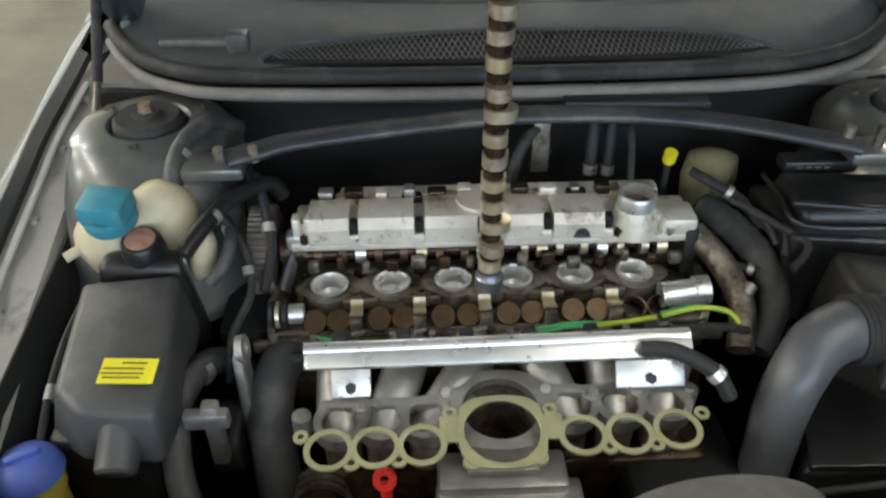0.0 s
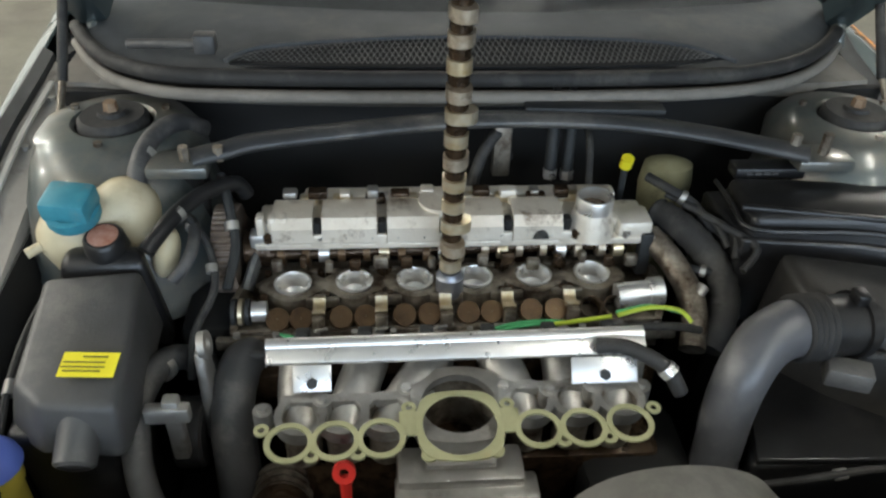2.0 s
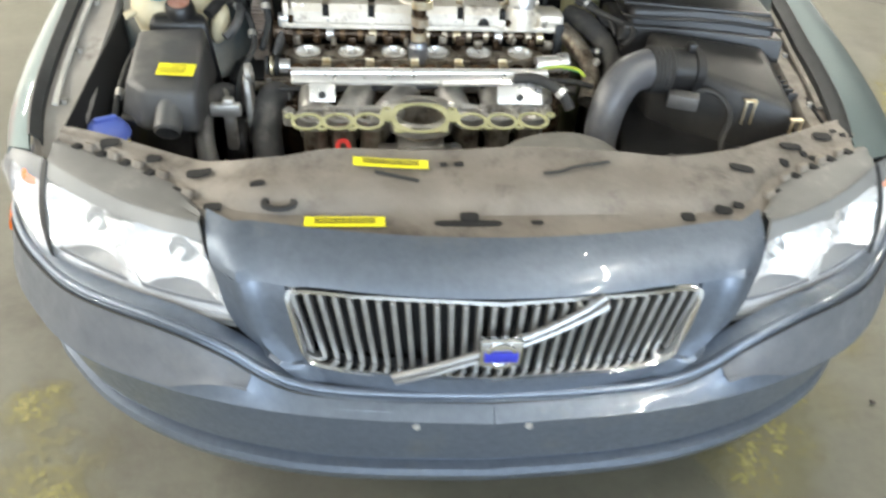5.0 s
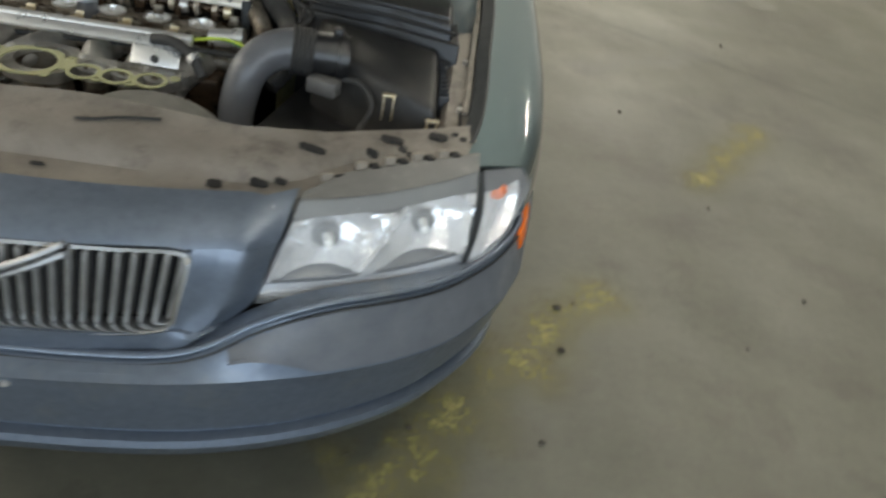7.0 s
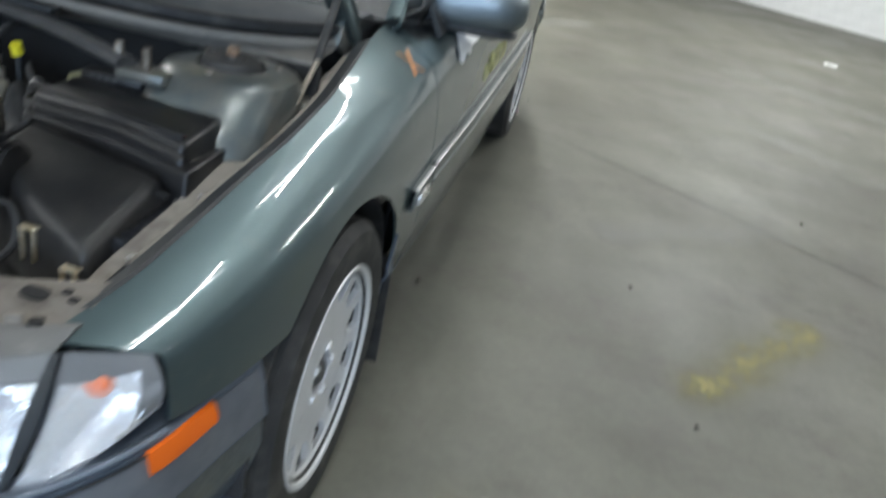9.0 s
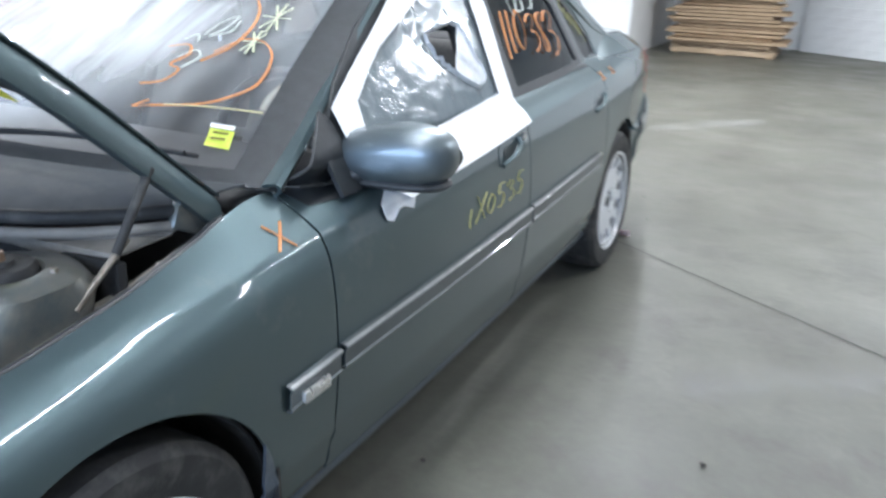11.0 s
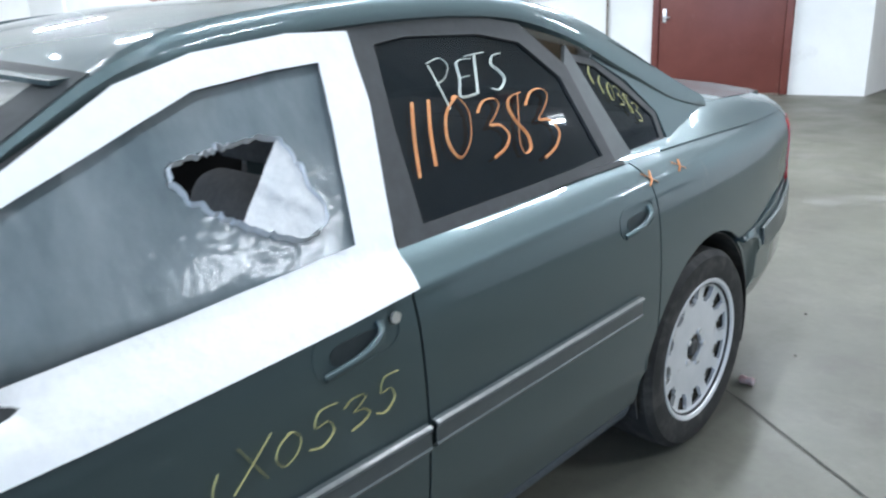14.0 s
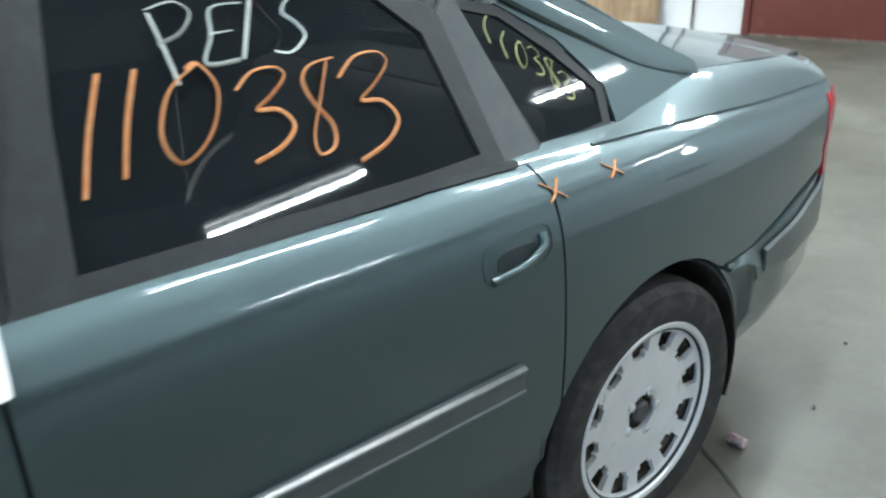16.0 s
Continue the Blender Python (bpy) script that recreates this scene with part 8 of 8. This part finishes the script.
for x in (-0.86, 0.86):
    part("jamb", box(x, 0, 1.09, 0.09, 0.09, 2.16, 0.006), BROWN, door)
part("lintel", box(0, 0, 2.17, 1.8, 0.09, 0.08, 0.006), BROWN, door)
part("threshold", box(0, -0.02, 0.012, 1.62, 0.1, 0.02, 0.004), ALU_DARK, door)
part("lever", pipe([(-0.74, -0.03, 1.02), (-0.74, -0.075, 1.02), (-0.66, -0.08, 1.02)], 0.011, n=10), BRIGHT, door, "steel lever handle")
part("lock_plate", box(-0.74, -0.03, 1.04, 0.05, 0.012, 0.18, 0.003), BRIGHT, door)

KRAFT = surface("cardboard", (0.34, 0.24, 0.14), (0.44, 0.32, 0.2), 0.85, 0, 6, bumps=0.1, bump_scale=60)
PALE_WOOD = surface("pallet_wood", (0.38, 0.28, 0.17), (0.5, 0.38, 0.25), 0.8, 0, 4, stretch=(1, 8, 1), bumps=0.15, bump_scale=40)
stack = thing("cardboard_stack", "tall stack of flattened brown cardboard sheets on a pallet", "cardboard stack", at=(-0.05, 14.3, 0))
random.seed(4)
for k in range(26):
    w, d = random.uniform(1.45, 1.85), random.uniform(0.95, 1.2)
    bm = box(random.uniform(-0.09, 0.09), random.uniform(-0.07, 0.07), 0.17 + k * 0.055, w, d, 0.045, 0.006, Matrix.Rotation(random.uniform(-0.06, 0.06), 4, "Z") @ Matrix.Rotation(random.uniform(-0.012, 0.012), 4, "Y"))
    part("cardboard_sheet", bm, KRAFT, stack)
for y in (-0.45, 0, 0.45):
    part("pallet_bearer", box(0, y, 0.06, 1.6, 0.09, 0.09, 0.004), PALE_WOOD, stack)
for x in np.linspace(-0.72, 0.72, 7):
    part("pallet_board", box(x, 0, 0.125, 0.11, 1.05, 0.02, 0.003), PALE_WOOD, stack)
for x in np.linspace(-0.72, 0.72, 3):
    part("pallet_foot", box(x, 0, 0.0075, 0.1, 1.05, 0.015, 0.002), PALE_WOOD, stack)

# plywood and boards leant against the rear wall
PLY = surface("plywood", (0.24, 0.15, 0.075), (0.42, 0.3, 0.17), 0.7, 0, 2.2, stretch=(4, 4, 0.5), dirt=(0.16, 0.1, 0.055), dirt_at=(0.5, 0.7), dirt_scale=2.5, bumps=0.08, bump_scale=60)


def leaning_board(x, w, h, material, label, name):
    ob = tagged(part(name, box(0, 0, h / 2, w, 0.02, h, 0.003), material), label, "board", "boards by the wall")
    ob.matrix_basis = Matrix.Translation((x, DW(x) - 0.13, 0.004)) @ Matrix.Rotation(math.atan(0.25), 4, "Z") @ Matrix.Rotation(radians(-5), 4, "X")
    return ob


leaning_board(-5.45, 1.1, 0.96, PLY, "brown plywood sheet leaning on the white wall", "plywood_sheet")
leaning_board(-6.27, 0.45, 1.5, surface("pale_pine", (0.5, 0.36, 0.18), (0.62, 0.47, 0.27), 0.7, 0, 3, stretch=(5, 5, 0.4)), "pale yellow pine board leaning on the wall", "pine_board")
tagged(part("wall_conduit", cyl((-4.52, DW(-4.52) - 0.03, 0.0), (-4.52, DW(-4.52) - 0.03, CEIL), 0.016, n=10), ALU_DARK), "thin grey conduit up the white wall", "conduit")

# red strip curtain in the far doorway
curtain = thing("strip_curtain", "dark red hanging strip curtain across a doorway", "curtain", at=(-12.2, DW(-12.2) - 0.06, 0))
curtain.rotation_euler = (0, 0, math.atan(0.25))
CRIMSON = surface("red_curtain", (0.22, 0.012, 0.02), (0.36, 0.03, 0.045), 0.6, 0, 5)
for k in range(11):
    rows = [[(-1.15 + 0.21 * k + 0.24 * t, -0.03 - 0.03 * math.sin(math.pi * t) - 0.02 * (k % 2), z) for t in np.linspace(0, 1, 6)] for z in (0.04, 1.2, 2.5)]
    part("strip", thick(grid(rows), 0.006), CRIMSON, curtain)
part("curtain_rail", box(0, 0.0, 2.54, 2.5, 0.06, 0.06, 0.01), ALU, curtain)
for x in (-1.34, 1.28):
    part("door_post", box(x, 0.0, 1.3, 0.14, 0.12, 2.6, 0.01), surface("post_paint", (0.25, 0.1, 0.07), (0.32, 0.15, 0.11), 0.5, 0, 6), curtain)

ext = thing("fire_extinguisher", "red fire extinguisher hung on the white wall", "fire extinguisher", at=(-14.45, DW(-14.45) - 0.10, 0.1))
part("cylinder", lathe([(0.001, 0.0), (0.075, 0.0), (0.085, 0.02), (0.085, 0.75), (0.06, 0.83), (0.03, 0.86), (0.03, 0.9)], Matrix(), 24), plain("extinguisher_red", (0.5, 0.02, 0.02), 0.3), ext)
part("valve", box(0, 0, 0.94, 0.06, 0.09, 0.07, 0.01), TRIM_BLACK, ext)
part("lever", box(0.02, -0.05, 1.0, 0.03, 0.14, 0.015, 0.004), BRIGHT, ext)
part("hose", pipe([(0.05, 0, 0.93), (0.12, -0.02, 0.8), (0.10, -0.04, 0.4)], 0.014, n=10), TRIM_BLACK, ext)
part("bracket", box(0, 0.08, 0.5, 0.06, 0.05, 0.5, 0.005), ALU, ext)

# upright pipes and a board on the far wall
for x in (-16.2, -9.2):
    tagged(part("wall_pipe", cyl((x, DW(x) - 0.06, 0), (x, DW(x) - 0.06, CEIL), 0.04, n=14), HOUSING), "pale painted pipe up the wall", "pipe", "wall pipes")
board = thing("notice_board", "white notice board with a dark frame on the wall", "notice board", at=(-5.3, DW(-5.3) - 0.03, 1.75))
board.rotation_euler = (0, 0, math.atan(0.25))
part("panel", box(0, 0, 0, 1.1, 0.02, 0.8, 0.003), WHITE_TAPE, board)
for dx, dz, w, h in ((0, 0.41, 1.16, 0.03), (0, -0.41, 1.16, 0.03), (0.57, 0, 0.03, 0.85), (-0.57, 0, 0.03, 0.85)):
    part("frame", box(dx, -0.005, dz, w, 0.035, h, 0.003), TRIM_BLACK, board)

# brick courses of the white wall past the car
p0, p1 = Vector((9.5, 10.4, 0)), Vector((1.0, 15.65, 0))
along = (p1 - p0).normalized()
face = Vector((along.y, -along.x, 0))
face = -face if face.y > 0 else face
BRICK = surface("white_brick", (0.72, 0.72, 0.7), (0.82, 0.82, 0.8), 0.6, 0, 8, dirt=(0.5, 0.49, 0.46), dirt_at=(0.62, 0.85), dirt_scale=3, bumps=0.2, bump_scale=60)
wall_brick = bpy.data.objects["wall_brick"]
brick_mesh = bpy.data.meshes.new("brick")
bm = box(0, 0, 0, 0.395, 0.03, 0.145, 0.006, seg=1)
bm.to_mesh(brick_mesh)
bm.free()
brick_mesh.materials.append(BRICK)
turn = math.atan2(along.y, along.x)
for row in range(12):
    for k in range(22):
        d = 1.0 + k * 0.405 + (0.2 if row % 2 else 0)
        p = p0 + along * d + face * (-0.010 + 0.002 * noise.noise(Vector((k, row, 0))))
        b = new("brick", brick_mesh)
        b.matrix_basis = pose(p.x, p.y, 0.08 + row * 0.155, 0, 0, math.degrees(turn))
        b.parent = wall_brick
win = thing("wall_window", "dark window in the white brick wall", "window", at=tuple(p0 + along * 4.2 + face * 0.03 + Vector((0, 0, 1.95))))
win.rotation_euler = (0, 0, turn)
part("pane", box(0, 0, 0, 1.5, 0.02, 0.5, 0.002), TINTED, win)
part("backing", box(0, 0.02, 0, 1.5, 0.015, 0.5, 0.002), SHADE_BLACK, win)
for dx, dz, w, h in ((0, 0.27, 1.62, 0.06), (0, -0.27, 1.62, 0.06), (0.78, 0, 0.06, 0.5), (-0.78, 0, 0.06, 0.5)):
    part("frame", box(dx, -0.01, dz, w, 0.05, h, 0.004), HOUSING, win)

# ---- the silver wagon parked across the hall ----
wagon = thing("wagon", "silver estate car with plastic sheet over its front window", "car", at=(-6.75, 1.5, 0))
wagon.scale = (1, 1, 0.93)
SILVER = surface("silver_paint", (0.34, 0.36, 0.41), (0.4, 0.42, 0.47), 0.35, 0.6, 500, coat=0.8, dirt=(0.4, 0.41, 0.43), dirt_at=(0.6, 0.85), dirt_scale=3)
ys = [-2.25, -2.15, -1.6, -0.9, -0.55, 0.1, 1.2, 1.7, 2.0, 2.15]
tops = [0.55, 0.72, 0.86, 0.93, 1.0, 1.0, 1.0, 1.0, 0.98, 0.9]
rows = []
for y, zt in zip(ys, tops):
    w = tab(y, [-2.25, -1.9, 1.9, 2.15], [0.62, 0.86, 0.86, 0.78])
    rows.append([(w * u, y, z) for u, z in ((1.0, 0.22), (1.03, 0.5), (1.02, 0.75), (0.98, zt - 0.03), (0.93, zt), (0, zt + 0.02), (-0.93, zt), (-0.98, zt - 0.03), (-1.02, 0.75), (-1.03, 0.5), (-1.0, 0.22))])
part("body", thick(grid(rows), 0.02), SILVER, wagon)
part("roof", wedge_box([(-0.66, -0.2, 1.38), (0.66, -0.2, 1.38), (0.64, 1.75, 1.38), (-0.64, 1.75, 1.38)], [(-0.60, -0.12, 1.43), (0.60, -0.12, 1.43), (0.58, 1.7, 1.43), (-0.58, 1.7, 1.43)], 0.02), SILVER, wagon)
for s in (1, -1):
    for y0, y1, t0, t1 in ((-0.85, -0.82, -0.20, -0.14), (0.02, 0.10, 0.06, 0.12), (0.92, 1.0, 0.90, 0.97), (1.98, 2.1, 1.66, 1.75)):
        part("pillar", wedge_box([(0.80 * s, y0, 0.98), (0.74 * s, y0, 0.98), (0.74 * s, y1, 0.98), (0.80 * s, y1, 0.98)], [(0.655 * s, t0, 1.40), (0.60 * s, t0, 1.40), (0.60 * s, t1, 1.40), (0.655 * s, t1, 1.40)], 0.006), SILVER if y0 != 0.92 else TRIM_BLACK, wagon)
    for a in ([(-0.80, 0.99), (0.02, 0.99), (0.06, 1.37), (-0.14, 1.37)], [(0.10, 0.99), (0.92, 0.99), (0.90, 1.37), (0.12, 1.37)], [(1.0, 0.99), (1.98, 0.99), (1.66, 1.37), (0.97, 1.37)]):
        bm = bmesh.new()
        bm.faces.new([bm.verts.new(((0.785 - (z - 0.98) * 0.36) * s, y, z)) for y, z in a])
        part("side_window", thick(bm, 0.006), TINTED, wagon)
    for y in (-1.45, 1.35):
        wh = part("wheel", lathe([(0.17, -0.09), (0.28, -0.09), (0.305, -0.06), (0.305, 0.06), (0.28, 0.09), (0.17, 0.09)], Matrix(), 32), RUBBER, wagon)
        wh.matrix_basis = pose(0.78 * s, y, 0.305, 0, 90 * s, 0)
        part("rim", lathe([(0.001, 0.075), (0.10, 0.08), (0.17, 0.092), (0.18, 0.085)], Matrix(), 28), ALLOY, wh)
    part("rub_strip", box(0.895 * s, 0.0, 0.52, 0.02, 3.6, 0.07, 0.006), GREY_PLASTIC, wagon)
    part("door_handle", box(0.885 * s, -0.1, 0.84, 0.02, 0.14, 0.03, 0.006), TRIM_BLACK, wagon)
    part("door_handle", box(0.885 * s, 0.78, 0.84, 0.02, 0.14, 0.03, 0.006), TRIM_BLACK, wagon)
rows = [[(0.62 * u, -0.82 + 0.66 * v - 0.1 * (1 - u * u), 0.98 + 0.42 * v) for u in np.linspace(-1.15, 1.0, 9)] for v in (0, 0.5, 1)]
part("windscreen", thick(grid(rows), 0.006), TINTED, wagon)
rows = [[(0.62 * u, 2.06 - 0.36 * v, 0.98 + 0.42 * v) for u in np.linspace(-1.1, 1.0, 7)] for v in (0, 0.5, 1)]
part("tailgate_glass", thick(grid(rows), 0.006), TINTED, wagon)
part("door_mirror", box(0.95, -0.72, 1.0, 0.16, 0.09, 0.1, 0.03), TRIM_BLACK, wagon)
rows = [[(0.90 + 0.02 * math.sin(9 * y + 5 * z), y, z) for y in np.linspace(-0.5, 0.35, 14)] for z in np.linspace(0.35, 0.98, 10)]
part("plastic_sheet", thick(grid(rows), 0.002), plain("milky_sheet", (0.75, 0.77, 0.8), 0.3, alpha=0.55), wagon, "milky plastic sheet hung from the window")

# ---- floor: worn yellow paint, a joint, dirt and litter ----
def worn(name, c1, lo, hi, scale):
    m, t, p = nodes_of(name)
    p.inputs["Base Color"].default_value = (*c1, 1)
    p.inputs["Roughness"].default_value = 0.7
    fac = noise_at(t, scale, 9.0, 0.75)
    fine = noise_at(t, scale * 14, 8.0, 0.9)
    mul = t.nodes.new("ShaderNodeMath")
    mul.operation = "MULTIPLY"
    t.links.new(fac, mul.inputs[0])
    t.links.new(fine, mul.inputs[1])
    tc, sep = t.nodes.new("ShaderNodeTexCoord"), t.nodes.new("ShaderNodeVertexColor")
    sep.layer_name = "fade"
    m2 = t.nodes.new("ShaderNodeMath")
    m2.operation = "MULTIPLY"
    t.links.new(mul.outputs[0], m2.inputs[0])
    t.links.new(sep.outputs[0], m2.inputs[1])
    a = ramp(t, m2.outputs[0], [(lo, (0, 0, 0)), (hi, (1, 1, 1))])
    t.links.new(a, p.inputs["Alpha"])
    return m


WORN_YELLOW = worn("worn_yellow_paint", (0.29, 0.262, 0.11), 0.17, 0.31, 4.5)
SPILL = worn("oil_stain", (0.05, 0.047, 0.042), 0.14, 0.42, 3.5)
PALE_WEAR = worn("pale_wear", (0.42, 0.41, 0.38), 0.18, 0.5, 2.5)


def floor_patch(pts, half, material, label, z=0.004):
    """A band of paint or dirt along a line on the floor, fading to its edges."""
    line = spline([(x, y, z) for x, y in pts], 8)
    bm = bmesh.new()
    lay = bm.loops.layers.color.new("fade")
    rows = []
    for i, p in enumerate(line):
        d = (line[min(i + 1, len(line) - 1)] - line[max(i - 1, 0)]).normalized()
        n = Vector((-d.y, d.x, 0))
        rows.append([(bm.verts.new(p + n * half * k / 3), (1 - abs(k) / 3) ** 0.4 * min(1.0, 4 * i / (len(line) - 1), 4 * (1 - i / (len(line) - 1)))) for k in range(-3, 4)])
    fade = {v: f for r in rows for v, f in r}
    for i in range(len(rows) - 1):
        for j in range(6):
            f = bm.faces.new((rows[i][j][0], rows[i][j + 1][0], rows[i + 1][j + 1][0], rows[i + 1][j][0]))
            for lp in f.loops:
                lp[lay] = (fade[lp.vert],) * 3 + (1,)
    me = bpy.data.meshes.new("floor_paint")
    bm.to_mesh(me)
    bm.free()
    me.materials.append(material)
    ob = new("floor_paint" if material is WORN_YELLOW else "floor_stain", me)
    tagged(ob, label, "floor marking", kind="structure")


floor_patch([(0.25, -0.2), (0.6, 0.2), (0.9, 0.6), (1.25, 1.0), (1.45, 1.25)], 0.40, WORN_YELLOW, "worn yellow paint line on the concrete")
floor_patch([(1.5, 1.45), (1.85, 1.9), (2.15, 2.3), (2.4, 2.6)], 0.30, WORN_YELLOW, "worn yellow paint line on the concrete", 0.0042)
floor_patch([(-1.15, 0.7), (-0.9, 0.35), (-0.8, 0.0), (-0.7, -0.25)], 0.36, WORN_YELLOW, "worn yellow paint line on the concrete", 0.0044)
floor_patch([(-0.75, -0.3), (-0.1, -0.05), (0.3, 0.1)], 0.3, SPILL, "dark oily stain under the nose", 0.005)
floor_patch([(1.2, 2.6), (1.8, 3.0), (2.6, 3.6)], 0.4, PALE_WEAR, "scuffed patch on the concrete", 0.0052)
floor_patch([(2.0, 7.4), (3.0, 7.0), (4.2, 6.2)], 0.6, PALE_WEAR, "pale worn patch on the concrete", 0.0054)
floor_patch([(1.6, 5.6), (2.6, 5.0), (3.4, 4.2)], 0.45, PALE_WEAR, "pale worn patch on the concrete", 0.0056)
floor_patch([(-0.2, 6.6), (0.6, 7.4), (1.4, 8.6)], 0.6, PALE_WEAR, "pale worn patch on the concrete", 0.0058)
line = [(0.72, 4.16, 0.004), (0.88, 4.08, 0.004), (1.3, 3.82, 0.004), (1.95, 3.42, 0.004), (2.6, 3.0, 0.004), (3.6, 2.35, 0.004), (5.0, 1.5, 0.004)]
rows = []
for p in spline(line, 10):
    j = 0.006 * noise.noise(p * 9)
    rows.append([p + Vector((-0.002, -0.003 + j, 0)), p + Vector((0.002, 0.003 + j, 0))])
tagged(part("floor_joint", grid(rows), plain("joint_dark", (0.07, 0.068, 0.06), 0.9)), "dark saw-cut joint in the concrete", "floor joint", kind="structure")

CRUMB = surface("dirt_crumb", (0.035, 0.03, 0.025), (0.07, 0.06, 0.05), 0.9, 0, 60, bumps=0.4, bump_scale=200)
random.seed(7)
for x, y, r in ((0.696, 0.396, 0.014), (1.098, 0.898, 0.020), (1.089, 0.722, 0.018), (1.002, 0.399, 0.012), (0.567, 0.301, 0.009), (1.918, 1.10, 0.013), (1.642, 0.83, 0.009), (0.857, 1.972, 0.014), (2.386, 3.516, 0.016), (1.56, 2.34, 0.014), (1.75, 1.6, 0.012), (-0.42, -0.06, 0.014), (1.15, 0.93, 0.010), (1.05, 0.68, 0.009), (0.9, 4.54, 0.01), (0.78, 4.98, 0.012)):
    bm = bmesh.new()
    bmesh.ops.create_icosphere(bm, subdivisions=2, radius=r * 0.55)
    for v in bm.verts:
        v.co *= 1 + 0.45 * noise.noise(v.co * 120 + Vector((x * 9, y * 9, 0)))
        v.co.z = max(v.co.z * 0.55, -r * 0.25)
    lo = min(v.co.z for v in bm.verts)
    tagged(part("dirt_crumb", moved(bm, Matrix.Translation((x, y, -lo + 0.004))), CRUMB, smooth=False), "dark crumb of dirt on the floor", "debris", "floor debris")
can = thing("crushed_can", "small crushed red and silver can on the floor", "can", at=(0.854, 4.206, 0.0175))
can.scale = (0.5, 0.5, 0.5)
bm = lathe([(0.001, -0.05), (0.026, -0.05), (0.031, -0.042), (0.030, -0.01), (0.024, 0.0), (0.029, 0.015), (0.031, 0.042), (0.026, 0.05), (0.001, 0.05)], Matrix.Rotation(radians(90), 4, "Y"), 24)
for v in bm.verts:
    v.co += Vector((noise.noise(v.co * 60), noise.noise(v.co * 60 + Vector((3, 0, 0))), noise.noise(v.co * 60 + Vector((0, 7, 0))))) * 0.005
    v.co.z = max(v.co.z, -0.03)
part("can_body", bm, surface("can_print", (0.36, 0.13, 0.11), (0.72, 0.66, 0.68), 0.35, 0.4, 25), can)
tagged(part("paper_scrap", thick(grid([[(3.62 + 0.03 * i + 0.02 * j, 9.0 + 0.06 * j, 0.006 + 0.008 * noise.noise(Vector((i, j, 0)))) for i in range(6)] for j in range(4)]), 0.001), plain("white_paper", (0.8, 0.8, 0.8), 0.7)), "scrap of white paper on the floor", "paper")
